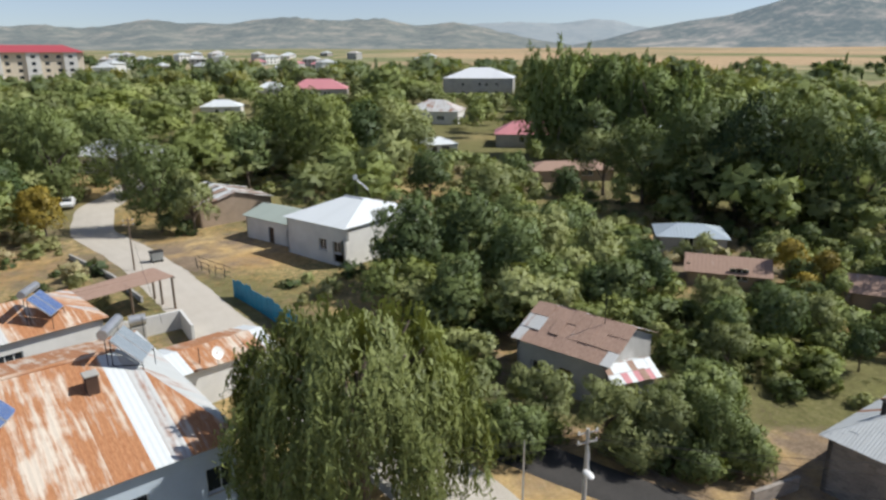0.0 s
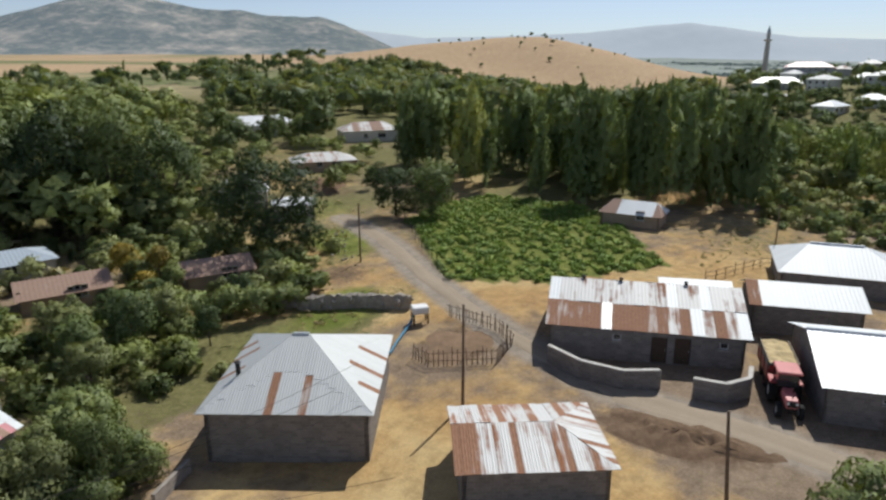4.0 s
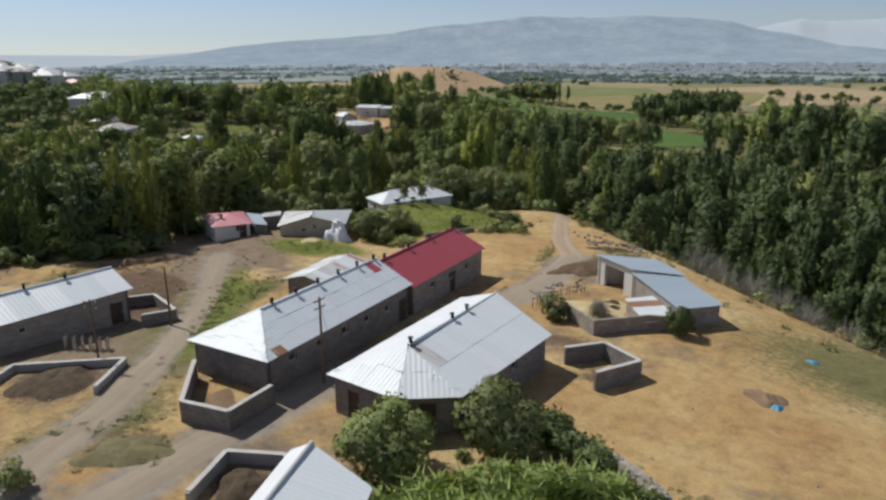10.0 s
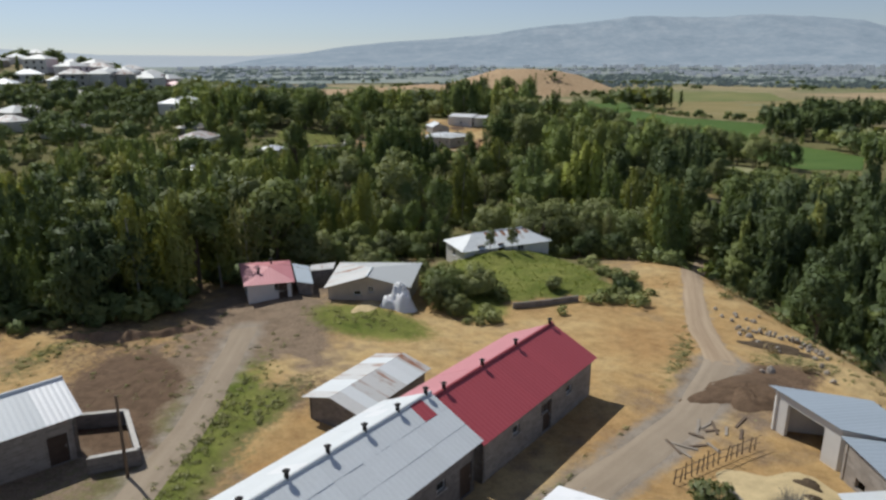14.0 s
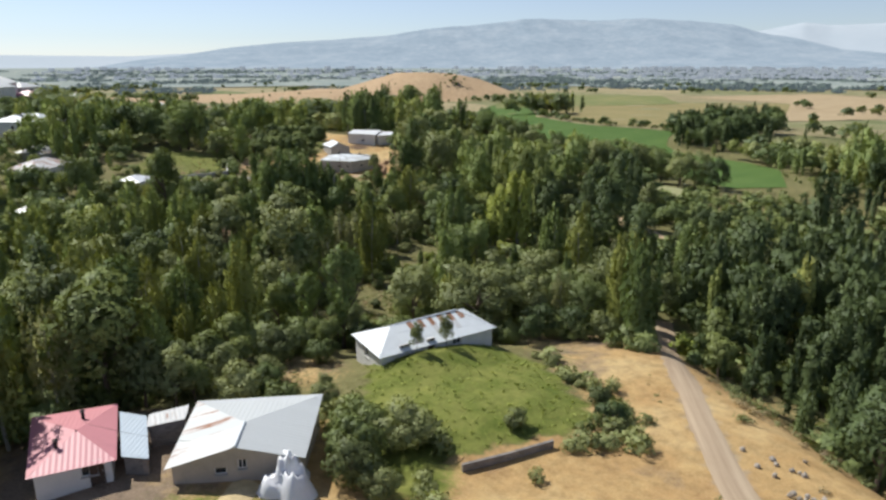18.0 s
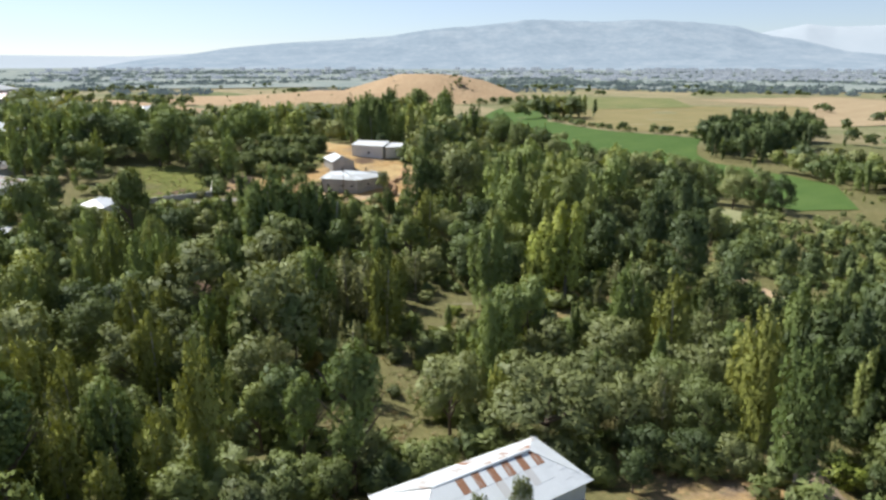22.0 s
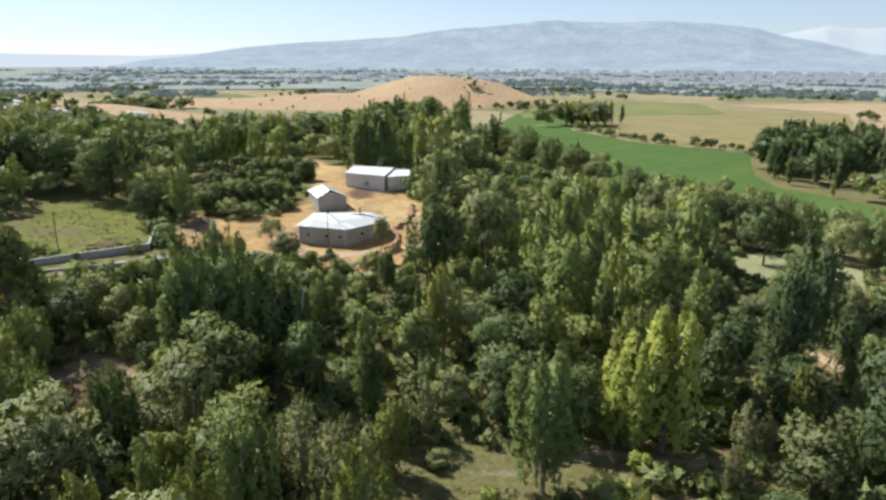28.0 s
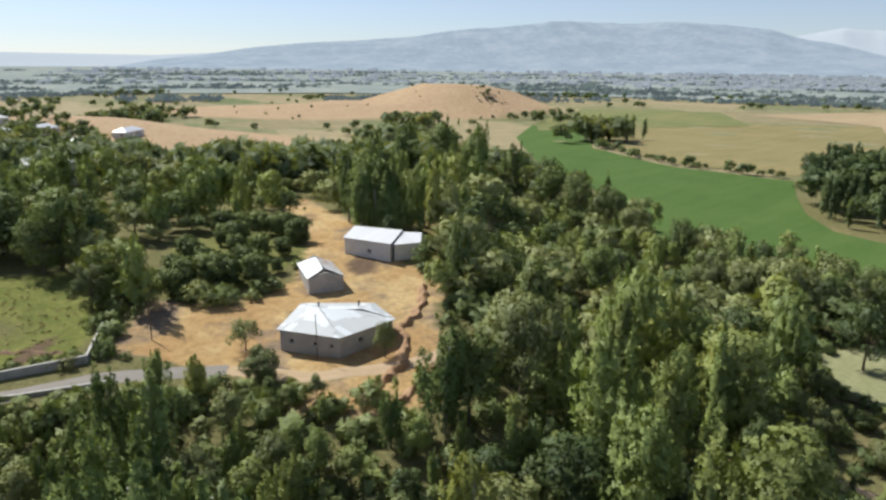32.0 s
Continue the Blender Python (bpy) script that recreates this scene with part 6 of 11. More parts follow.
def proto(key):
    """Patterns for single trees, each built where it is first asked for, then copied."""
    spec = {
        "willow_a": ("willow_tree", "grey-green bushy willow with many small lobes", "willow", LEAF_WILLOW, 3200, 0.19, 1, 8.0),
        "willow_b": ("willow_tree", "broad grey-green willow with billowing crown", "wide", LEAF_WILLOW, 3400, 0.195, 2, 8.5),
        "round_a": ("broadleaf_tree", "dark green round-crowned tree", "round", LEAF_DARK, 3000, 0.19, 3, 8.0),
        "round_b": ("broadleaf_tree", "dense dark green spreading tree", "wide", LEAF_DARK, 3400, 0.195, 4, 8.0),
        "round_c": ("broadleaf_tree", "yellow-green round-crowned young tree", "round", LEAF_LIMEY, 2800, 0.185, 14, 7.0),
        "tall_a": ("broadleaf_tree", "tall mid-green tree with narrow crown", "tall", LEAF_POPLAR, 3000, 0.205, 5, 12.0),
        "feather_a": ("poplar_tree", "tall feathery poplar with many upright branches", "feather", LEAF_POPLAR, 3300, 0.21, 15, 14.0),
        "poplar_a": ("poplar_tree", "slender upright green poplar", "poplar", LEAF_POPLAR, 2500, 0.185, 6, 13.0),
        "poplar_b": ("poplar_tree", "tall columnar poplar with pale trunk", "poplar", LEAF_POPLAR, 2600, 0.195, 7, 15.0),
        "poplar_c": ("poplar_tree", "slender poplar with yellowing leaves", "feather", LEAF_GOLD, 2700, 0.19, 8, 12.0),
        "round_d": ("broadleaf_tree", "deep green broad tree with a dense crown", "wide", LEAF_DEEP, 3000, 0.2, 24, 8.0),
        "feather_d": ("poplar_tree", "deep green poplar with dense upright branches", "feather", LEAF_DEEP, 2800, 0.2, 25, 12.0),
        "dry_a": ("dry_tree", "thin half-bare tree with dull brownish leaves", "feather", LEAF_SCRUB, 1700, 0.15, 16, 10.0),
        "bush_a": ("bush", "low rounded dark green bush", "bush", LEAF_DARK, 1500, 0.13, 9, 2.6),
        "bush_b": ("bush", "ragged grey-green wild bush", "bush", LEAF_WILLOW, 1500, 0.13, 10, 2.6),
        "bush_c": ("bush", "low bright yellow-green bush", "bush", LEAF_LIME, 1500, 0.13, 17, 2.6),
        "thorn_a": ("thorn_bush", "dense green thorn bush down to the ground", "bush", LEAF_MID, 4200, 0.15, 18, 5.0),
        "thorn_b": ("thorn_bush", "dense pale grey-green bush down to the ground", "bush", LEAF_WILLOW, 4200, 0.15, 19, 5.0),
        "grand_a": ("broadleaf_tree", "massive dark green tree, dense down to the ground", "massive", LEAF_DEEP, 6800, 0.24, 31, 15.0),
        "grand_b": ("broadleaf_tree", "massive grey-green tree with billowing crown", "massive", LEAF_MID, 6800, 0.24, 32, 15.0),
        "grand_c": ("broadleaf_tree", "tall yellow-green tree with billowing crown", "massive", LEAF_LIMEY, 5200, 0.24, 33, 14.0),
        "grand_w": ("willow_tree", "huge dense grey-green willow with billowing crown", "massive", LEAF_WILLOW, 7600, 0.19, 34, 11.0),
        "lime_a": ("broadleaf_tree", "airy bright yellow-green tree with upright branches", "feather", LEAF_LIME, 4200, 0.2, 35, 12.0),
        "fruit_a": ("fruit_tree", "small leafy orchard tree branching near the ground", "massive", LEAF_MID, 2600, 0.17, 11, 4.5),
        "yellow_a": ("autumn_tree", "small tree with yellow-orange leaves", "round", LEAF_YELLOW, 2400, 0.16, 12, 6.0),
    }[key]
    nm, lb, kd, lf, n, sz, sd, h = spec
    return make_tree(nm, lb, kd, lf, n, sz, sd, h, BARK_PALE if kd in ("poplar", "feather") else BARK), h


def plant(key, x, y, height, turn=None, sink=0.0, wide=1.0):
    turn = rng.uniform(0, 360) if turn is None else turn
    if key not in PROTO:
        t, h = proto(key)
        PROTO[key] = (t, h)
        t.matrix_basis = pose(x, y, g1(x, y) - sink, 0, 0, turn)
        t.scale = (height / h * wide, height / h * wide, height / h)
        return t
    t, h = PROTO[key]
    o = copy_thing(t, pose(x, y, g1(x, y) - sink, 0, 0, turn))
    o.scale = (height / h * wide, height / h * wide, height / h)
    return o


# where no tree of the woods may stand
HOUSES = [o for o in bpy.data.objects if o.type == "EMPTY" and o.get("category") in ("barn", "shed", "house", "cottage", "annex")]
FOOT = []
for o in HOUSES:
    vs = np.concatenate([np.array([v.co[:2] for v in ch.data.vertices]) for ch in o.children if ch.name.startswith("wall")])
    FOOT.append((vs[:, 0].min() - 1.5, vs[:, 0].max() + 1.5, vs[:, 1].min() - 1.5, vs[:, 1].max() + 1.5))
OPEN_GROUND = [CROP_A, CROP_B, MOUND, FIELD_GREEN, FIELD_TAN, FIELD_SMALL, FIELD_MOWN, FARM_YARD, ORCHARD, PASTURE, BANK]


def free(x, y, pad=0.0):
    ok = np.ones(np.shape(x), bool)
    for a, b, c, d in FOOT:
        ok &= ~((x > a - pad) & (x < b + pad) & (y > c - pad) & (y < d + pad))
    for poly in OPEN_GROUND:
        ok &= ~inside(x, y, poly)
    ok &= near_line(x, y, MAIN_ROAD) > 3.2
    ok &= near_line(x, y, FIELD_TRACK) > 2.6
    ok &= near_line(x, y, SIDE_ROAD) > 3.0
    ok &= near_line(x, y, STREET) > 5.0
    ok &= near_line(x, y, FARM_ROAD) > 4.0
    ok &= near_line(x, y, UP_ROAD) > 5.5
    ok &= (near_line(x, y, PATH) > 2.2) & (near_line(x, y, LOW_PATH) > 2.6)
    return ok


def woods_edge(az):
    return np.interp(az, [-60, 40, 52, 57, 66, 74, 80.5, 82, 97, 99, 106, 112, 117, 122, 128, 134, 143, 150, 157, 165, 175, 190], [400, 130, 128, 118, 100, 96, 98, 138, 138, 96, 91, 93, 103, 112, 120, 130, 122, 104, 92, 84, 74, 72])


def spread(x0, x1, y0, y1, step):
    """Places about step apart, unevenly."""
    X, Y = np.meshgrid(np.arange(x0, x1, step), np.arange(y0, y1, step))
    return X.ravel() + rng.uniform(-0.48, 0.48, X.size) * step, Y.ravel() + rng.uniform(-0.48, 0.48, X.size) * step


def wood_mask(x, y):
    r, az = np.hypot(x, y), np.degrees(np.arctan2(x, y))
    ok = (r > woods_edge(az)) & (az > 42) & (az < 192) & free(x, y, 1.5) & ((az > 51) | (r > 200))
    for cx, cy, sx, sy in ((103.5, -88.0, 8.5, 5.5), (112, -97.5, 7.5, 5.5), (123, -115.5, 8, 5), (164, -100, 8, 4), (154, -100, 4, 3), (130, -72, 4, 3), (93, -70, 5, 4), (60, -97, 9, 13), (98, -66, 3, 3), (97, -131, 4, 3), (207, -99, 7, 5), (224, -87, 9, 6), (216, -110, 8, 5)):
        ok &= ((x - cx) / sx) ** 2 + ((y - cy) / sy) ** 2 > 1
    return ok


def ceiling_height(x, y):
    """Tree height limits, set so the camera sees farm, fields, clearings and town."""
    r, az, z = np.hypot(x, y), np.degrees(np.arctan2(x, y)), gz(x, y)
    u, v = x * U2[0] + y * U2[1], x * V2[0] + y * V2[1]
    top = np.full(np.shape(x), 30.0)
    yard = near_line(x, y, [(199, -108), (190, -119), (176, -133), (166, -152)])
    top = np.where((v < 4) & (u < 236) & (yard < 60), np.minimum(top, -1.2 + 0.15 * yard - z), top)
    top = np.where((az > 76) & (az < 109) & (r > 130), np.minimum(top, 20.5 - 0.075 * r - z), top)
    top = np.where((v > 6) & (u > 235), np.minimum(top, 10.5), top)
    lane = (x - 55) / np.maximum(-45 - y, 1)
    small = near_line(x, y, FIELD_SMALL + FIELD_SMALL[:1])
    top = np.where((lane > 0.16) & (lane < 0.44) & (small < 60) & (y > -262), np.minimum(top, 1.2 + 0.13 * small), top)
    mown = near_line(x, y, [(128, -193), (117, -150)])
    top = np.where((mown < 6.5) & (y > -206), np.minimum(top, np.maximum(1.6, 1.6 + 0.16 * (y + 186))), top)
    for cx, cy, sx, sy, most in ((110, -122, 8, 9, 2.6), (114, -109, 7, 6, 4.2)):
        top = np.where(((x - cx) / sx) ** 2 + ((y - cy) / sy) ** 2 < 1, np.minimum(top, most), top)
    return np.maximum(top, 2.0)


LOW = {}
for key, kind, n, size, h in (("willow", "willow", 1000, 0.32, 8.0), ("wide", "wide", 1050, 0.33, 8.0), ("round", "round", 950, 0.32, 8.0), ("tall", "tall", 900, 0.35, 12.0), ("poplar", "poplar", 760, 0.32, 13.0), ("feather", "feather", 900, 0.34, 13.0)):
    LOW[key] = [crown(kind, n, size, 100 + 7 * k + len(key), h) + (h,) for k in range(3)]
MIDDLE = {}
for key, kind, n, size, h in (("willow", "willow", 460, 0.46, 8.0), ("wide", "wide", 480, 0.48, 8.0), ("round", "round", 460, 0.46, 8.0), ("tall", "tall", 460, 0.48, 12.0), ("poplar", "poplar", 380, 0.43, 13.0), ("feather", "feather", 460, 0.46, 13.0)):
    MIDDLE[key] = [crown(kind, n, size, 150 + 7 * k + len(key), h) + (h,) for k in range(3)]
FINE = {}
for key, kind, n, size, h in (("willow", "willow", 1900, 0.22, 8.0), ("wide", "wide", 2000, 0.225, 8.0), ("round", "round", 1800, 0.22, 8.0), ("tall", "tall", 1900, 0.24, 12.0), ("poplar", "poplar", 1500, 0.225, 13.0), ("feather", "feather", 1900, 0.235, 13.0)):
    FINE[key] = [crown(kind, n, size, 130 + 7 * k + len(key), h) + (h,) for k in range(3)]
THICK = {"bush": [crown("bush", 620, 0.19, 170 + k, 2.6) + (2.6,) for k in range(3)], "round": [crown("round", 1000, 0.18, 180 + k, 5.0) + (5.0,) for k in range(3)]}
TINY = {}
for key, kind, n, size, h in (("round", "round", 100, 1.08, 8.0), ("poplar", "poplar", 84, 0.95, 13.0), ("wide", "wide", 105, 1.12, 8.0)):
    TINY[key] = [crown(kind, n, size, 200 + 7 * k, h) + (h,) for k in range(3)]


def woodland(name, label, xs, ys, kinds, heights, leaf, table, tones=None, wide=(0.95, 1.4)):
    """One mesh for a stand of many trees."""
    V, Q, T, N, at = [], [], [], [], 0
    zs = gz(xs, ys)
    for i, (x, y, z) in enumerate(zip(xs, ys, zs)):
        v, q, nr, h = table[kinds[i]][rng.integers(3)]
        s, a = heights[i] / h, rng.uniform(0, 2 * np.pi)
        c, sn = np.cos(a), np.sin(a)
        w = rng.uniform(*wide) * (0.72 if kinds[i] in ("poplar", "feather", "tall") else 1.0)
        p, m = np.empty_like(v), np.empty_like(nr)
        p[:, 0], p[:, 1], p[:, 2] = x + (v[:, 0] * c - v[:, 1] * sn) * s * w, y + (v[:, 0] * sn + v[:, 1] * c) * s * w, z + v[:, 2] * s - 0.2
        m[:, 0], m[:, 1], m[:, 2] = nr[:, 0] * c - nr[:, 1] * sn, nr[:, 0] * sn + nr[:, 1] * c, nr[:, 2]
        V.append(p), Q.append(q + at), N.append(m)
        at += len(v)
        T.append(np.full(len(v), (tones[i] if tones is not None else 0.56 * rng.random() ** 1.7), np.float32))
    if V:
        return add(name, mesh_np(name, np.concatenate(V), None, np.concatenate(Q), tone=np.concatenate(T), normals=np.concatenate(N)), leaf, None, label, "woodland", kind="stuff")


# --- trees that stand out in the woods
for key, x, y, h, w in (
        ("poplar_b", 155.1, -106.6, 15.0, 1.2), ("feather_a", 153.2, -108.3, 16.5, 0.9), ("poplar_b", 150.7, -109.5, 17.0, 1.3), ("feather_a", 149.1, -111.3, 16.0, 0.8), ("poplar_b", 148.3, -113.5, 15.2, 1.3), ("poplar_a", 146.6, -115.2, 13.5, 1.3),
        ("lime_a", 114.1, -133.0, 14.5, 1.15), ("lime_a", 116.2, -131.2, 11.2, 1.2),  ("willow_b", 154.4, -154.2, 13.0, 0.8), ("round_c", 152.7, -143.7, 11.5, 0.8), ("feather_a", 153.9, -141.3, 12.5, 1.1),
        ("round_c", 137.8, -124.3, 9.5, 0.85), ("round_c", 145.8, -123.0, 8.0, 0.8), ("willow_b", 145.8, -213.6, 12.5, 0.8), ("round_b", 130.6, -202.8, 10.5, 0.8), ("willow_b", 120.8, -214.3, 9.0, 0.9), ("willow_a", 110.4, -176.5, 7.5, 0.9),
        ("grand_w", 89.4, -93.0, 9.6, 1.45), ("round_c", 180.0, -97.2, 14.0, 0.75), ("round_c", 189.2, -83.8, 13.5, 0.75), ("willow_a", 94.2, -56.1, 6.6, 1.0), ("willow_a", 91.6, -57.6, 5.6, 1.0), ("round_c", 68.3, -112.4, 6.8, 1.0), ("bush_c", 71.3, -110.6, 3.2, 1.2),
        ("poplar_c", 134.3, -61.8, 9.6, 1.0), ("poplar_c", 131.0, -62.9, 8.6, 1.0), ("poplar_c", 125.8, -65.3, 9.9, 1.0), ("poplar_c", 128.4, -66.8, 8.6, 1.0), ("round_a", 80.8, -91.9, 3.6, 1.0), ("feather_a", 173.0, -115.1, 10.5, 0.9), ("poplar_b", 166.2, -116.6, 13.0, 1.2),
        ("feather_a", 161.7, -111.0, 13.2, 0.9), ("poplar_a", 159.1, -113.3, 12.6, 1.3), ("poplar_c", 141.0, -131.4, 11.5, 1.0), ("poplar_c", 121.0, -138.8, 11.2, 1.0), ("round_a", 106.2, -144.0, 9.0, 0.9), ("dry_a", 130.1, -104.9, 10.6, 1.2), ("dry_a", 126.1, -105.0, 10.2, 1.2), ("dry_a", 128.4, -108.0, 8.5, 1.3),
        ("poplar_c", 152.5, -112.6, 7.0, 1.0), ("poplar_c", 105.6, -142.8, 9.6, 0.9), ("dry_a", 108.2, -138.2, 6.8, 1.2), ("willow_b", 157.9, -157.0, 12.0, 0.8), ("round_a", 205.4, -92.4, 6.8, 0.9), ("tall_a", 228.3, -126.4, 14.5, 1.1), ("round_b", 229.9, -129.6, 13.0, 0.8), 
        ("round_b", 240.1, -142.7, 10.4, 0.8), ("round_c", 164.7, -169.5, 14.0, 0.75), ("feather_a", 166.6, -171.8, 13.0, 0.9), ("tall_a", 170.1, -195.6, 14.0, 1.0), ("willow_b", 143.0, -188.6, 10.2, 0.85), ("round_b", 159.7, -239.8, 9.2, 0.9),  ("willow_b", 156.2, -186.8, 10.4, 0.9),
        ("bush_c", 113.1, -143.3, 3.6, 1.3), ("willow_b", 88.0, -118.5, 8.5, 1.0), ("willow_b", 93.6, -112.0, 8.0, 1.0), ("willow_a", 99.5, -108.0, 7.4, 1.1), ("willow_b", 84.0, -111.5, 8.4, 1.0), ("willow_a", 80.0, -121.0, 7.0, 1.1), ("grand_w", 127.0, -75.0, 8.6, 1.05), ("grand_w", 131.5, -80.5, 8.4, 1.0), ("grand_b", 138.0, -74.5, 9.4, 1.0), ("grand_a", 141.5, -81.0, 9.0, 1.0), ("grand_a", 147.0, -77.0, 9.5, 1.0), ("grand_w", 136.0, -87.0, 7.5, 1.0),
        ("grand_b", 131.0, -166.0, 8.4, 0.9), ("willow_b", 133.0, -176.0, 7.0, 0.95), ("thorn_b", 129.0, -178.5, 4.6, 1.0), ("thorn_a", 125.5, -184.0, 2.8, 1.1), ("thorn_b", 121.0, -177.0, 4.2, 1.1), ("grand_w", 127.5, -168.5, 7.2, 1.0), ("grand_a", 127.0, -161.5, 7.4, 1.0), ("willow_b", 131.5, -186.0, 4.8, 1.0), ("grand_b", 135.0, -170.5, 9.2, 0.95), ("grand_w", 137.5, -181.0, 7.6, 1.0), ("thorn_a", 117.0, -179.5, 4.2, 1.1), ("thorn_b", 121.0, -182.0, 3.4, 1.1), ("thorn_a", 116.5, -186.5, 3.0, 1.2), ("grand_a", 131.0, -154.5, 7.6, 0.9), ("thorn_b", 124.5, -165.5, 4.6, 1.0), ("thorn_a", 120.0, -165.0, 4.0, 1.0), ("grand_w", 208.4, -124.6, 7.6, 1.0), ("thorn_a", 214.0, -128.5, 5.2, 1.0), ("grand_b", 228.0, -124.0, 10.0, 1.0), ("thorn_b", 175.3, -132.6, 4.4, 1.0),
        ("poplar_b", 265.5, -221.7, 18.0, 1.3), ("feather_a", 272.0, -240.0, 20.0, 0.9), ("poplar_b", 258.0, -226.0, 18.5, 1.3), ("tall_a", 264.3, -248.4, 20.0, 1.2), ("feather_a", 253.7, -253.6, 20.5, 0.9), ("poplar_b", 247.0, -246.0, 18.0, 1.3), ("feather_a", 250.0, -266.0, 20.0, 1.0), ("grand_b", 237.7, -268.0, 17.5, 0.8), ("tall_a", 228.0, -258.0, 17.0, 1.2), ("grand_b", 216.4, -255.3, 16.4, 0.8), ("willow_b", 201.6, -248.1, 15.0, 0.8), ("grand_w", 191.0, -243.5, 14.2, 0.85), ("grand_b", 174.5, -234.4, 12.8, 0.85), ("feather_a", 160.4, -229.7, 12.5, 1.1), ("grand_w", 151.0, -229.5, 11.5, 0.9), ("willow_b", 143.5, -231.9, 11.0, 0.9), ("grand_b", 136.5, -231.3, 10.5, 0.9),
        ("grand_w", 158.1, -212.7, 12.0, 0.85), ("willow_b", 151.7, -213.5, 11.8, 0.85), ("grand_b", 145.8, -214.5, 11.6, 0.85), ("grand_a", 140.0, -215.3, 11.2, 0.85), ("grand_w", 134.5, -217.5, 11.0, 0.85), ("grand_b", 128.5, -219.5, 10.8, 0.85), ("willow_b", 122.5, -219.0, 10.4, 0.9), ("grand_w", 116.5, -218.5, 10.2, 0.85), ("grand_a", 110.0, -214.0, 9.6, 0.9), ("round_b", 141.5, -185.5, 11.5, 0.85),
        ("grand_w", 85.4, -98.7, 7.5, 1.0), ("round_d", 81.8, -95.4, 4.5, 1.0), ("round_d", 79.0, -97.8, 4.2, 1.0), ("thorn_a", 83.6, -92.0, 2.8, 1.0), ("grand_b", 80.2, -103.2, 7.2, 1.0), ("thorn_b", 76.8, -100.4, 3.4, 1.0), ("grand_b", 84.5, -105.5, 8.2, 1.0),
        ("poplar_c", 133.5, -60.5, 8.8, 1.1), ("poplar_c", 129.4, -64.2, 9.0, 1.1), ("poplar_c", 128.2, -67.6, 8.2, 1.1), ("round_c", 124.7, -69.4, 6.2, 1.0), ("poplar_c", 141.0, -64.5, 9.4, 1.1), ("poplar_c", 138.4, -69.4, 8.6, 1.1),
        ("grand_a", 131.0, -150.5, 8.0, 0.95), ("grand_a", 125.3, -153.2, 7.4, 0.95), ("grand_a", 117.6, -161.8, 6.4, 0.95), ("grand_w", 121.0, -157.0, 6.8, 0.95), ("grand_a", 114.0, -158.5, 5.4, 1.0), ("grand_a", 119.0, -151.0, 5.6, 1.0),
        ("willow_a", 122.5, -79.5, 8.0, 0.95), ("willow_b", 116.8, -83.0, 8.0, 0.9), ("willow_a", 128.5, -90.0, 8.5, 0.95),
        ("round_a", 108.5, -80.5, 8.0, 0.9), ("yellow_a", 117.5, -90.5, 3.8, 0.7), ("bush_b", 109.0, -94.2, 1.6, 1.2), ("bush_b", 115.5, -100.2, 1.8, 1.2), ("bush_c", 112.0, -101.0, 1.5, 1.2), ("round_c", 108.0, -78.0, 7.0, 0.8), ("bush_c", 120.5, -116.0, 1.6, 1.3), ("bush_b", 127.0, -116.5, 2.0, 1.3), ("bush_b", 116.0, -110.0, 1.8, 1.3), ("dry_a", 130.5, -112.0, 5.0, 1.2), ("dry_a", 131.0, -118.5, 6.5, 1.2), ("poplar_c", 129.0, -113.0, 7.5, 1.0), ("round_a", 134.0, -107.0, 7.2, 0.9),
        ("feather_a", 181.5, -122.7, 5.5, 1.0), ("poplar_c", 176.2, -124.9, 6.0, 1.0), ("tall_a", 171.8, -120.5, 6.5, 1.0), ("round_c", 176.3, -117.4, 5.0, 1.0), ("poplar_a", 173.9, -112.3, 7.0, 1.0), ("feather_a", 170.9, -113.8, 7.0, 1.0), ("poplar_b", 167.5, -115.4, 8.0, 1.0), ("willow_a", 169.0, -125.0, 5.0, 1.0), ("round_a", 178.2, -133.6, 3.4, 1.0), ("willow_a", 167.3, -134.6, 3.2, 1.0), ("round_c", 166.9, -130.9, 4.0, 1.0), ("feather_a", 156.2, -135.8, 6.5, 1.0), ("round_c", 154.2, -129.4, 5.0, 1.0), ("willow_a", 159.2, -124.3, 6.0, 1.0), ("feather_a", 161.4, -121.1, 7.0, 1.0), ("poplar_a", 172.1, -108.4, 6.0, 1.0), ("feather_a", 168.8, -109.3, 7.0, 1.0), ("willow_b", 161.7, -117.6, 7.0, 1.0), ("tall_a", 157.0, -127.7, 6.0, 1.0), ("poplar_c", 166.7, -111.8, 7.0, 1.0), ("willow_a", 171.4, -106.4, 6.0, 1.0), ("round_c", 157.9, -120.8, 6.0, 1.0), ("bush_b", 159.2, -135.3, 2.0, 1.0), ("bush_b", 164.2, -134.6, 2.2, 1.0), ("dry_a", 162.0, -136.8, 3.0, 1.0)):
    plant(key, x, y, h, wide=w)
STAND_OUT = np.array([o.location[:2] for o in bpy.data.objects if o.type == "EMPTY" and o.get("category") == "tree" and o.location.x > 60])
# dark rows of poplars behind the farm
px_, py_ = [], []
for k in range(44):
    a = rng.random()
    px_.append(206 + 22 * a + rng.normal(0, 2.2)), py_.append(-172 - 8 * a - 10 * rng.random())
for i, (x, y) in enumerate(zip(px_, py_)):
    if abs(near_line(np.array(x), np.array(y), UP_ROAD)) > 4.5 and not (193 < x < 209 and y > -178):
        plant(("poplar_b", "poplar_a", "feather_a", "poplar_b")[i % 4], x, y, rng.uniform(10.5, 15.5), wide=rng.uniform(1.0, 1.5))

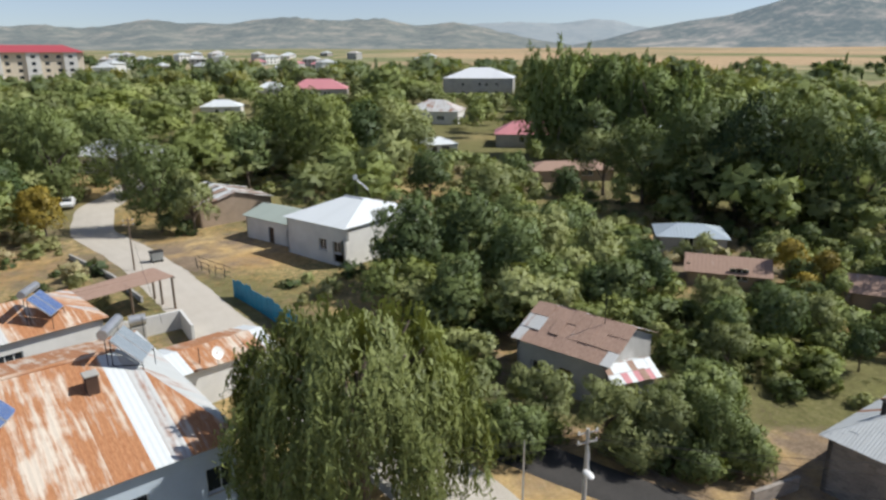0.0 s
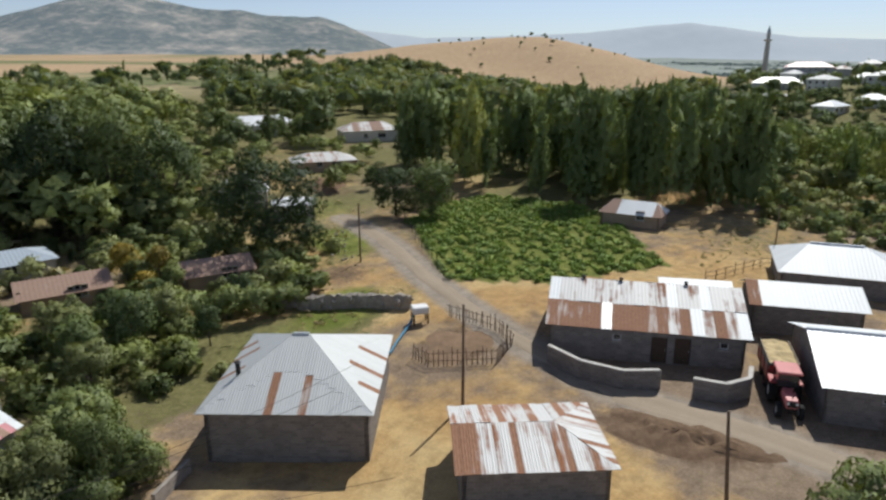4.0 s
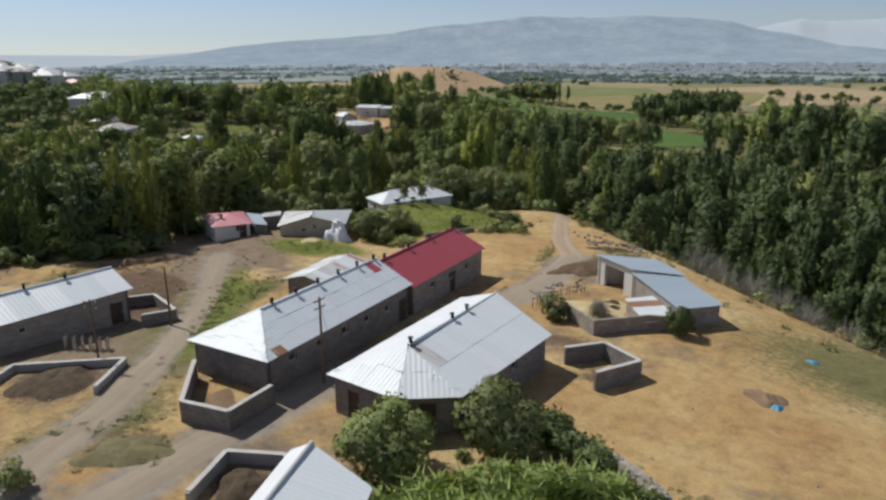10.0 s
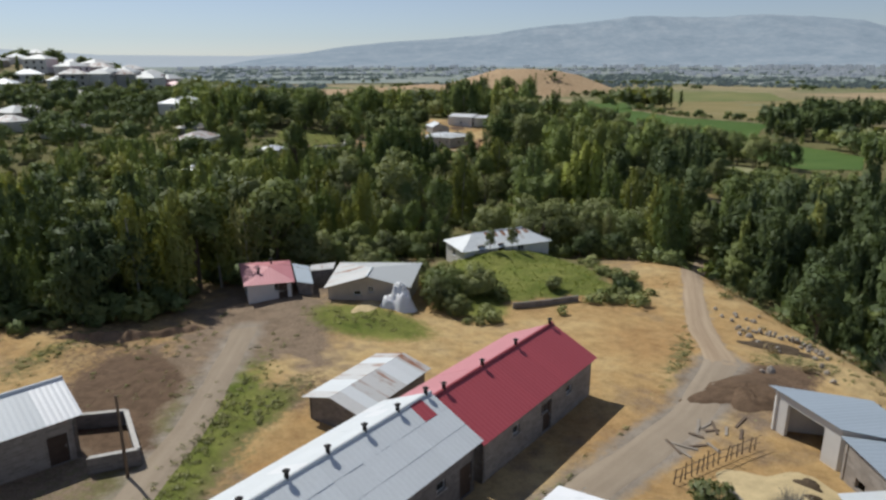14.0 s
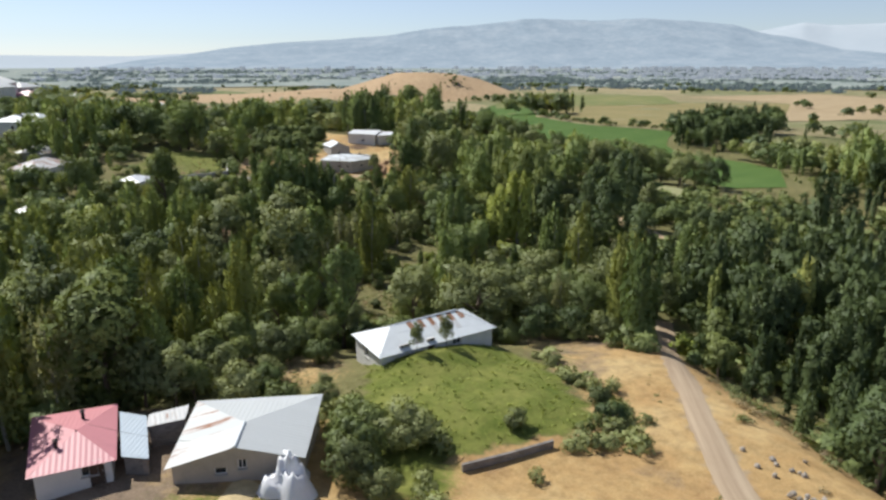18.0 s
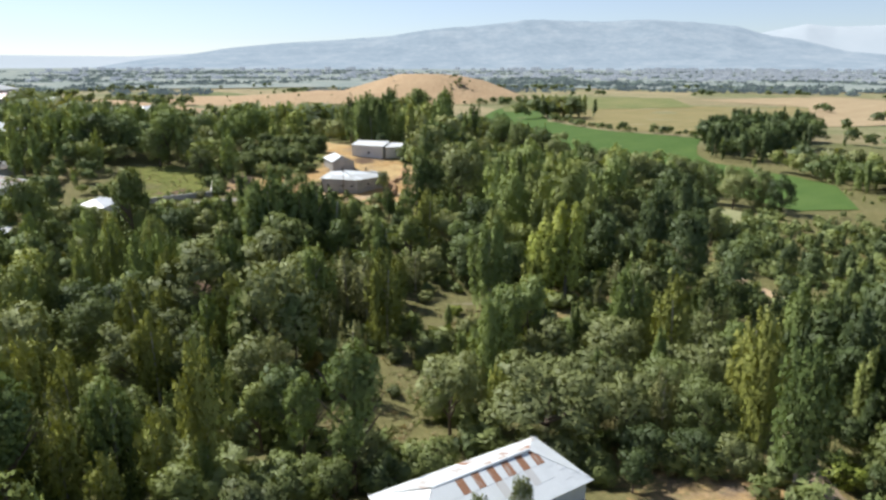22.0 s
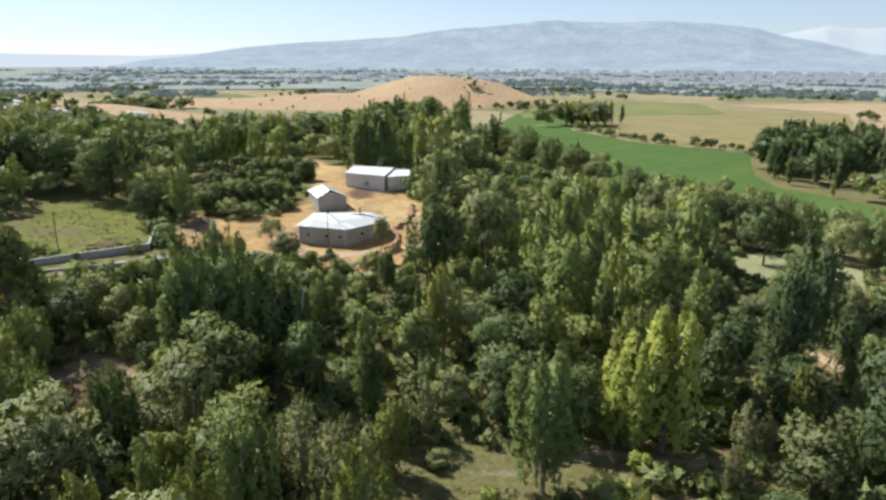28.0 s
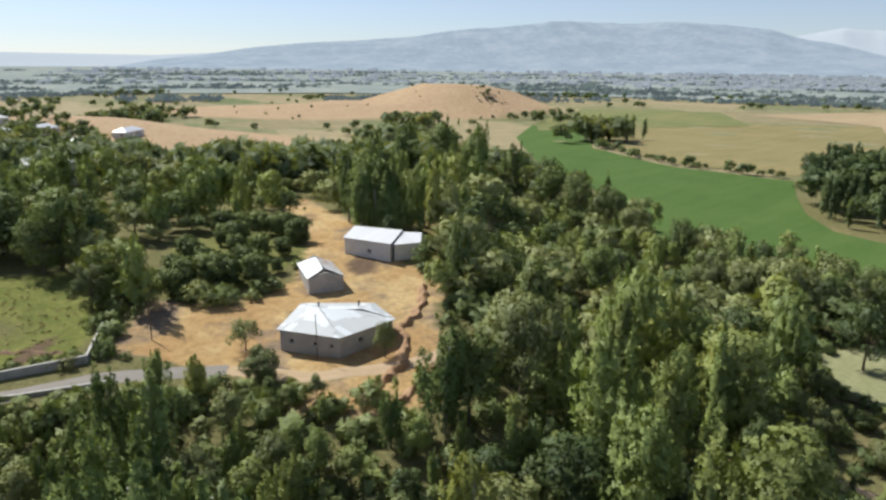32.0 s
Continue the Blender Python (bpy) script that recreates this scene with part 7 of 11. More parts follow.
for x, y, h in ((83.5, -66.5, 2.4), (86.0, -64.2, 3.2), (89.5, -64.5, 3.6), (92.0, -66.5, 3.0), (88.6, -61.8, 4.2), (92.5, -62.5, 4.6), (95.0, -65.5, 4.0), (96.0, -70.0, 4.4), (92.4, -72.8, 3.0), (94.5, -75.5, 4.2), (97.5, -74.0, 5.0), (91.0, -59.0, 4.4), (95.5, -60.5, 5.2), (99.0, -67.0, 5.4), (93.5, -79.5, 4.0), (97.0, -80.0, 5.0), (94.0, -84.5, 4.6), (85.6, -68.4, 2.0)):
    plant(("thorn_b", "round_c", "thorn_a", "willow_a")[int(x * 7) % 4], x, y, h, wide=1.0)
# --- the woods between the village and the far farm
wx, wy = spread(20, 330, -330, 150, 4.3)
ok = wood_mask(wx, wy)
wx, wy = wx[ok], wy[ok]
ok = (np.hypot(wx - 100, wy + 90) < 215)
ok &= np.array([np.min(np.hypot(STAND_OUT[:, 0] - x, STAND_OUT[:, 1] - y)) > 2.8 for x, y in zip(wx, wy)]) & (np.hypot(wx - 89.4, wy + 93.0) > 6.5)
wx, wy = wx[ok], wy[ok]
spine = [(45, -38), (76, -65), (110, -97)]
pop = wavy(wx, wy, 22, 6) + 0.45 * rng.normal(size=len(wx)) + 0.3
closeness = np.minimum(np.minimum(near_line(wx, wy, spine), np.hypot(wx, wy) - 30), 220)
gap = wavy(wx, wy, 9, 4) + 0.5 * wavy(wx, wy, 27, 2)
keep = (gap > -0.62) & ((closeness < 75) | (rng.random(len(wx)) < 0.78))
wx, wy, pop, closeness = wx[keep], wy[keep], pop[keep], closeness[keep]
u_, v_ = wx * U2[0] + wy * U2[1], wx * V2[0] + wy * V2[1]
pop = np.where((u_ > 118) & (u_ < 235) & (v_ > -34) & (v_ < 48), pop + 0.4, pop)
pop = np.where((np.degrees(np.arctan2(wx, wy)) > 98) & (np.degrees(np.arctan2(wx, wy)) < 128) & (np.hypot(wx, wy) < 175), pop + 0.35, pop)
tall = np.where(pop > 0.42, rng.uniform(7.0, 13.5, len(wx)), rng.uniform(4.0, 8.8, len(wx)))
tall = np.where(rng.random(len(wx)) < 0.3, tall * rng.uniform(0.35, 0.65, len(wx)), tall)
az_ = np.degrees(np.arctan2(wx, wy))
rr_ = np.hypot(wx, wy)
tall = np.where((az_ < 81) & (rr_ < 150), rng.uniform(11, 18.5, len(wx)), tall)
tall = np.where((az_ > 98) & (az_ < 118) & (rr_ < 140), rng.uniform(7.5, 12.5, len(wx)), tall)
tall = np.where((v_ > -8) & (u_ > 165), tall * 1.35, tall)
tall = np.where((u_ > 118) & (u_ < 200) & (v_ > -34) & (v_ < 40) & (pop <= 0.42), tall * 0.72, tall)
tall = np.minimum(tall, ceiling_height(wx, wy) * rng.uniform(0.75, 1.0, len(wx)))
near_pick = (near_line(wx, wy, spine) < 62) & (v_ > -48) & (v_ < 60)
order = np.argsort(np.where(near_pick, closeness, 1e6))[:min(185, int(near_pick.sum()))]
single = np.zeros(len(wx), bool)
single[order] = True
for i in np.flatnonzero(single):
    r = rng.random()
    if tall[i] < 3.6:
        key = "bush_b" if r < 0.4 else "bush_a" if r < 0.75 else "bush_c"
    elif 97 < az_[i] < 111.5 and r < 0.8:
        key = "feather_d" if r < 0.45 else "round_d"
    elif 98 < az_[i] < 128:
        key = "poplar_c" if r < 0.3 else "feather_a" if r < 0.55 else "willow_a" if r < 0.75 else "tall_a" if r < 0.85 else "dry_a" if r < 0.92 else "round_c"
    elif pop[i] > 0.42:
        key = "poplar_a" if r < 0.22 else "feather_a" if r < 0.48 else "poplar_c" if r < 0.76 else "tall_a" if r < 0.88 else "dry_a"
    else:
        key = "willow_a" if r < 0.3 else "willow_b" if r < 0.45 else "round_a" if r < 0.65 else "round_b" if r < 0.75 else "round_c" if r < 0.92 else "dry_a"
    plant(key, wx[i], wy[i], tall[i], wide=rng.uniform(0.95, 1.25) * (0.75 if key in ("poplar_c", "feather_a", "tall_a", "dry_a") else 1.0))
rest = ~single
kinds = np.where((pop > 0.42) | (tall > 10.5), np.array(["poplar", "feather", "feather", "tall"])[rng.integers(0, 4, len(wx))], np.array(["willow", "wide", "round"])[rng.integers(0, 3, len(wx))])
pick_ = rng.random(len(wx))
kinds_of = np.where(pop > 0.42, np.where(pick_ < 0.2, "yellowing", "poplar"), np.where(pick_ < 0.38, "willow", np.where(pick_ < 0.5, "yellowing", "mixed")))
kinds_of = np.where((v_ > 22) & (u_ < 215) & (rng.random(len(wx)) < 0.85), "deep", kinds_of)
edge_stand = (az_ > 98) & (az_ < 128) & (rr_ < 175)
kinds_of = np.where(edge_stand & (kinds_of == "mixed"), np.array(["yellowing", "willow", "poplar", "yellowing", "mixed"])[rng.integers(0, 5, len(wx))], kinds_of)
# stands seen against the sun get darker leaves for their shaded sides
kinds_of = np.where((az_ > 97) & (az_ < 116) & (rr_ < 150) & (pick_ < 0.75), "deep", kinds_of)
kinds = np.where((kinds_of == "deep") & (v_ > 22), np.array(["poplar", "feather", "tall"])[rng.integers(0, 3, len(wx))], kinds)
kinds_of = np.where((az_ < 81) & (rr_ < 160) & (pick_ < 0.8), "mixed", kinds_of)
reach = np.minimum(near_line(wx, wy, [(45, -38), (76, -65), (110, -97), (132, -118)]), closeness + 20)
for far_ring, table in ((reach < 50, FINE), ((reach >= 50) & (closeness < 84), LOW), ((reach >= 50) & (closeness >= 84), MIDDLE)):
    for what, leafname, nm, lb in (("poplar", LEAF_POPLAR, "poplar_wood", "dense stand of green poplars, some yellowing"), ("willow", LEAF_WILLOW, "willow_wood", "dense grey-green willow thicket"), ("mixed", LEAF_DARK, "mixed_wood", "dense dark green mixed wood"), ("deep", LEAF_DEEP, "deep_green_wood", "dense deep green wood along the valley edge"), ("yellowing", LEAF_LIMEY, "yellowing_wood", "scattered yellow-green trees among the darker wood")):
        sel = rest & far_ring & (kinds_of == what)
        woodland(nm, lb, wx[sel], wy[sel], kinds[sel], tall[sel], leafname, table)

# --- dense dark poplars crowding the valley edge
fx, fy = spread(8, 92, -150, -60, 3.7)
fu, fv = fx * U2[0] + fy * U2[1], fx * V2[0] + fy * V2[1]
off = fv - np.interp(fu, [20, 50, 70, 97, 125], [40, 35, 31, 25, 20])
ok = (off > 9) & (off < 44) & (fu > 44) & (fu < 152) & free(fx, fy, 1.0) & (rng.random(len(fx)) < 0.86)
fx, fy, off = fx[ok], fy[ok], off[ok]
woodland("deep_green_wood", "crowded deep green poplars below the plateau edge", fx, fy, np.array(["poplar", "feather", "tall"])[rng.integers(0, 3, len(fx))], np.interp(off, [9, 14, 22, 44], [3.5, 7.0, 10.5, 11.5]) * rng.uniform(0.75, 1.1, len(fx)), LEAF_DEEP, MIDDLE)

# --- undergrowth
ux, uy = spread(20, 215, -215, 20, 2.8)
ok = wood_mask(ux, uy) & (rng.random(len(ux)) < 0.8) & (near_line(ux, uy, spine) < 115)
ux, uy = ux[ok], uy[ok]
UNDER = {"bush": [crown("bush", 110, 0.40, 270 + k, 2.6) + (2.6,) for k in range(3)]}
sel = rng.random(len(ux)) < 0.75
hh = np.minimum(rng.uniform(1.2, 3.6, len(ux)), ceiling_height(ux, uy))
woodland("undergrowth", "tangled green undergrowth below the trees", ux[sel], uy[sel], np.array(["bush"] * sel.sum()), hh[sel], LEAF_MID, UNDER)
woodland("undergrowth", "dark olive scrub below the trees", ux[~sel], uy[~sel], np.array(["bush"] * (~sel).sum()), hh[~sel], LEAF_DARK, UNDER)
# open scrub behind the barns
ux, uy = spread(92, 150, -30, 26, 3.3)
az, rr = np.degrees(np.arctan2(ux, uy)), np.hypot(ux, uy)
ok = (az > 79) & (az < 99.5) & (rr > 95) & (rr < 142) & free(ux, uy, 1) & (wavy(ux, uy, 8, 3) > -0.25)
ux, uy = ux[ok], uy[ok]
hh = np.where(rng.random(len(ux)) < 0.25, rng.uniform(3, 5.5, len(ux)), rng.uniform(0.9, 2.6, len(ux)))
for sel, leaf, lb in ((np.arange(len(ux)) % 3 == 0, LEAF_WILLOW, "grey-green scrub on open grass"), (np.arange(len(ux)) % 3 == 1, LEAF_LIMEY, "yellow-green scrub on open grass"), (np.arange(len(ux)) % 3 == 2, LEAF_DARK, "dark bushes on open grass")):
    woodland("scrub", lb, ux[sel], uy[sel], np.where(hh[sel] > 2.8, "round", "bush"), hh[sel], leaf, {"bush": UNDER["bush"], "round": MIDDLE["round"]})

ux, uy = spread(86, 128, -18, 22, 1.9)
ok = inside(ux, uy, [(111, 19), (123, 10), (126, -5), (123, -15), (94, -10), (89.5, 3), (90, 9), (96, 16)]) & free(ux, uy, 0.4) & (wavy(ux, uy, 6, 2) > -0.5)
ux, uy = ux[ok], uy[ok]
mix = rng.random(len(ux))
for sel, leaf, lb in ((mix < 0.4, LEAF_DARK, "low dark green brush behind the barns"), ((mix >= 0.4) & (mix < 0.75), LEAF_MID, "low green brush behind the barns"), (mix >= 0.75, LEAF_SCRUB, "dry olive brush behind the barns")):
    woodland("brush", lb, ux[sel], uy[sel], np.array(["bush"] * sel.sum()), rng.uniform(0.5, 2.0, sel.sum()), leaf, UNDER)

# --- further woods
fx, fy = spread(-80, 760, -560, 420, 7.0)
az, rr = np.degrees(np.arctan2(fx, fy)), np.hypot(fx, fy)
ok = (np.hypot(fx - 100, fy + 90) >= 210) & (az > 36) & (az < 165) & (rr > 140) & free(fx, fy, 2)
dens = wavy(fx, fy, 60, 3) + 0.35 * wavy(fx, fy, 25, 8) - smooth(340, 520, rr) * 0.75 + 0.25 + 0.5 * ((az > 108) & (az < 138) & (rr < 430))
ok &= dens > rng.uniform(-0.2, 0.35, len(fx))
hillmask = bump2(fx, fy, 590, 335, 130, 190, radians(-30)) + bump2(fx, fy, 590, -600, 68, 72, 0.75, 4) + bump2(fx, fy, 670, -520, 90, 70, 0.75) + bump2(fx, fy, 716, -420, 100, 55, 0.75) + bump2(fx, fy, 560, -230, 140, 60, 0.5)
hillmask = hillmask + np.where(az < 110, bump2(fx, fy, 480, -100, 125, 75) * 0.5 + bump2(fx, fy, 540, -20, 120, 95), 0)
ok &= hillmask < 0.2
ok &= (fx * V2[0] + fy * V2[1] < 66 - 0.05 * rr) | (rng.random(len(fx)) < 0.06) | (rr < 230)
fx, fy = fx[ok], fy[ok]
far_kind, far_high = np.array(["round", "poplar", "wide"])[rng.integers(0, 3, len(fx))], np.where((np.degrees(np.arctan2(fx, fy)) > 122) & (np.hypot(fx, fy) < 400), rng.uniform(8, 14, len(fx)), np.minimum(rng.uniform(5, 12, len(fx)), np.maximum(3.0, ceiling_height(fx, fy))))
close = np.hypot(fx, fy) < 235
woodland("far_wood", "belt of mixed dark trees and poplars past the fields", fx[close], fy[close], far_kind[close], far_high[close], LEAF_MID, MIDDLE)
woodland("far_wood", "far belt of mixed dark trees and poplars", fx[~close], fy[~close], far_kind[~close], far_high[~close], LEAF_FAR, TINY)
# groves by the fields
gxs, gys = spread(150, 215, -440, -290, 5.5)
ok = inside(gxs, gys, [(172, -320), (186, -352), (202, -394), (205, -440), (170, -440), (135, -340), (148, -308)])
woodland("grove", "dark grove at the edge of the green field", gxs[ok], gys[ok], np.array(["poplar", "round", "poplar"])[rng.integers(0, 3, ok.sum())], rng.uniform(9, 15, ok.sum()), LEAF_DARK, MIDDLE)
hx, hy = [], []
for (ax, ay), (bx, by) in zip([(392, -528), (345, -459), (322, -431), (289, -409), (251, -391)], [(345, -459), (322, -431), (289, -409), (251, -391), (210, -394)]):
    k = int(math.hypot(bx - ax, by - ay) / 3.2)
    hx += list(np.linspace(ax, bx, k)), 
    hy += list(np.linspace(ay, by, k)),
hx, hy = np.concatenate(hx) + rng.normal(0, 1.6, sum(map(len, hx))), np.concatenate(hy) + rng.normal(0, 1.6, sum(map(len, hy)))
woodland("hedge", "hedge of bushes between the fields", hx, hy, np.array(["round", "wide"])[rng.integers(0, 2, len(hx))], rng.uniform(2.5, 5.5, len(hx)), LEAF_FAR, TINY)
cx, cy = 350 + rng.normal(0, 7, 46), -478 + rng.normal(0, 13, 46)
woodland("grove", "small clump of tall trees between fields", cx, cy, np.array(["round", "poplar"])[rng.integers(0, 2, 46)], rng.uniform(10, 17, 46), LEAF_FAR, TINY)
# trees dotted over the far plain
dx, dy = spread(-400, 1150, -1150, 300, 17)
az, rr = np.degrees(np.arctan2(dx, dy)), np.hypot(dx, dy)
ok = (rr > 420) & (rr < 1300) & (az > 55) & (az < 185) & ((wavy(dx, dy, 70, 9) + 0.5 * wavy(dx, dy, 150, 2) > 0.62) | (rng.random(len(dx)) < 0.02)) & free(dx, dy)
hillmask = bump2(dx, dy, 590, 335, 130, 190, radians(-30)) + bump2(dx, dy, 590, -600, 68, 72, 0.75, 4) + bump2(dx, dy, 670, -520, 90, 70, 0.75) + bump2(dx, dy, 716, -420, 100, 55, 0.75) + bump2(dx, dy, 560, -230, 140, 60, 0.5)
ok &= hillmask < 0.15
dx, dy = dx[ok], dy[ok]
woodland("plain_trees", "scattered trees and tree lines across the plain", dx, dy, np.array(["round", "wide"])[rng.integers(0, 2, len(dx))], rng.uniform(5, 9, len(dx)), LEAF_FAR, TINY)

# --- trees of the northern gardens
nx_, ny_ = spread(-150, 140, 60, 330, 6.9)
az, rr = np.degrees(np.arctan2(nx_, ny_)), np.hypot(nx_, ny_)
ok = (az > -42) & (az < 50) & free(nx_, ny_, 1.0) & (rr > 84)
low = np.where(az > 33, 4.6, 30.0)
for a, b, c, d in FOOT:
    ux_, uy_ = (a + b) / 2, (c + d) / 2
    if uy_ > 70:
        rh = math.hypot(ux_, uy_)
        side = np.abs(nx_ * uy_ - ny_ * ux_) / rh
        front = (side < (b - a) / 2 * (0.35 + 0.65 * rr / rh)) & (rr < rh)
        clear = 21 - (21 - g1(ux_, uy_) - 1.6) * rr / rh - gz(nx_, ny_)
        low = np.where(front, np.minimum(low, np.maximum(1.2, clear)), low)
        ok &= ~(front & (rng.random(len(nx_)) < 0.25))
ok &= ~((az > 34) & (rr < 112))
ok &= rng.random(len(nx_)) < np.interp(rr, [80, 200, 330], [0.92, 0.8, 0.7])
nx_, ny_, rr, low = nx_[ok], ny_[ok], rr[ok], low[ok]
hh = np.minimum(rng.uniform(5.0, 10.5, len(nx_)) + 3.5 * (rng.random(len(nx_)) < 0.15), low)
kinds = np.array(["round", "wide", "willow", "tall"])[rng.integers(0, 4, len(nx_))]
sel = rr < 250
mix = rng.random(len(nx_))
for part_of, leaf, lb in ((mix < 0.5, LEAF_MID, "crowded green garden trees between the village houses"), ((mix >= 0.5) & (mix < 0.8), LEAF_WILLOW, "grey-green garden trees between the village houses"), (mix >= 0.8, LEAF_LIMEY, "yellow-green garden trees between the village houses")):
    woodland("garden_trees", lb, nx_[sel & part_of], ny_[sel & part_of], kinds[sel & part_of], hh[sel & part_of], leaf, MIDDLE, None, (1.1, 1.75))
sel = ~sel & (kinds != "willow")
kinds = np.where(kinds == "tall", "poplar", kinds)
woodland("garden_trees", "crowded trees of the far gardens", nx_[sel], ny_[sel], kinds[sel], hh[sel], LEAF_FAR, TINY)
qx, qy = spread(-900, 900, 330, 1000, 13)
az = np.degrees(np.arctan2(qx, qy))
ok = (az > -45) & (az < 45) & ((wavy(qx, qy, 60, 5) > 0.3) | (rng.random(len(qx)) < 0.08)) & (qy < 520 + 60 * wavy(qx, qy, 100, 7)) & (qy > 335) & ((az > -8) | (rng.random(len(qx)) < 0.45))
qx, qy = qx[ok], qy[ok]
woodland("far_wood", "far trees round the northern houses", qx, qy, np.array(["round", "wide", "poplar"])[rng.integers(0, 3, len(qx))], rng.uniform(5, 10, len(qx)), LEAF_FAR, TINY)

# thickets round the cottage
tx, ty = spread(-8, 48, 31, 80, 2.15)
az, rr = np.degrees(np.arctan2(tx, ty)), np.hypot(tx, ty)
ok = free(tx, ty, 0.2) & (near_line(tx, ty, STREET) > 4.4) & (az < 45 - 0.35 * np.maximum(0, 60 - rr)) & (rr > 34) & ~((tx > 17.5) & (ty < 38.5)) & (rng.random(len(tx)) < 0.86)
ok &= ~((tx > 2) & (tx < 9.6) & (ty > 35.5) & (ty < 44)) & ~((tx > -20) & (tx < -6) & (ty < 66)) & ~((tx > 27) & (ty < 45))
tx, ty, rr = tx[ok], ty[ok], rr[ok]
hh = np.where((rr > 50) & (tx < 16), rng.uniform(2.8, 6.4, len(tx)), rng.uniform(1.2, 3.2, len(tx)))
hh = np.where((tx > 19) & (rr > 48), rng.uniform(1.0, 3.8, len(tx)), hh)
mix = rng.random(len(tx))
for sel, leaf, lb in ((mix < 0.42, LEAF_MID, "overgrown green garden bushes and young trees"), ((mix >= 0.42) & (mix < 0.72), LEAF_WILLOW, "overgrown grey-green garden shrubs"), (mix >= 0.72, LEAF_LIMEY, "overgrown yellow-green garden shrubs")):
    woodland("garden_thicket", lb, tx[sel], ty[sel], np.where(hh[sel] > 3.6, "round", "bush"), hh[sel], leaf, THICK)

# rank growth between the garden trees
ux, uy = spread(-75, 62, 56, 125, 2.9)
az, rr = np.degrees(np.arctan2(ux, uy)), np.hypot(ux, uy)
ok = free(ux, uy, 0.3) & (near_line(ux, uy, STREET) > 4.6) & (near_line(ux, uy, MAIN_ROAD) > 5) & (rng.random(len(ux)) < 0.75) & ~((np.hypot(ux + 25, uy - 72) < 11)) & (rr > 58)
ux, uy = ux[ok], uy[ok]
mix = rng.random(len(ux))
for sel, leaf, lb in ((mix < 0.35, LEAF_DARK, "rank dark green growth in the gardens"), ((mix >= 0.35) & (mix < 0.65), LEAF_WILLOW, "rank grey-green growth in the gardens"), (mix >= 0.65, LEAF_SCRUB, "dry olive growth in the gardens")):
    woodland("rank_growth", lb, ux[sel], uy[sel], np.array(["bush"] * sel.sum()), rng.uniform(0.7, 2.4, sel.sum()), leaf, UNDER)

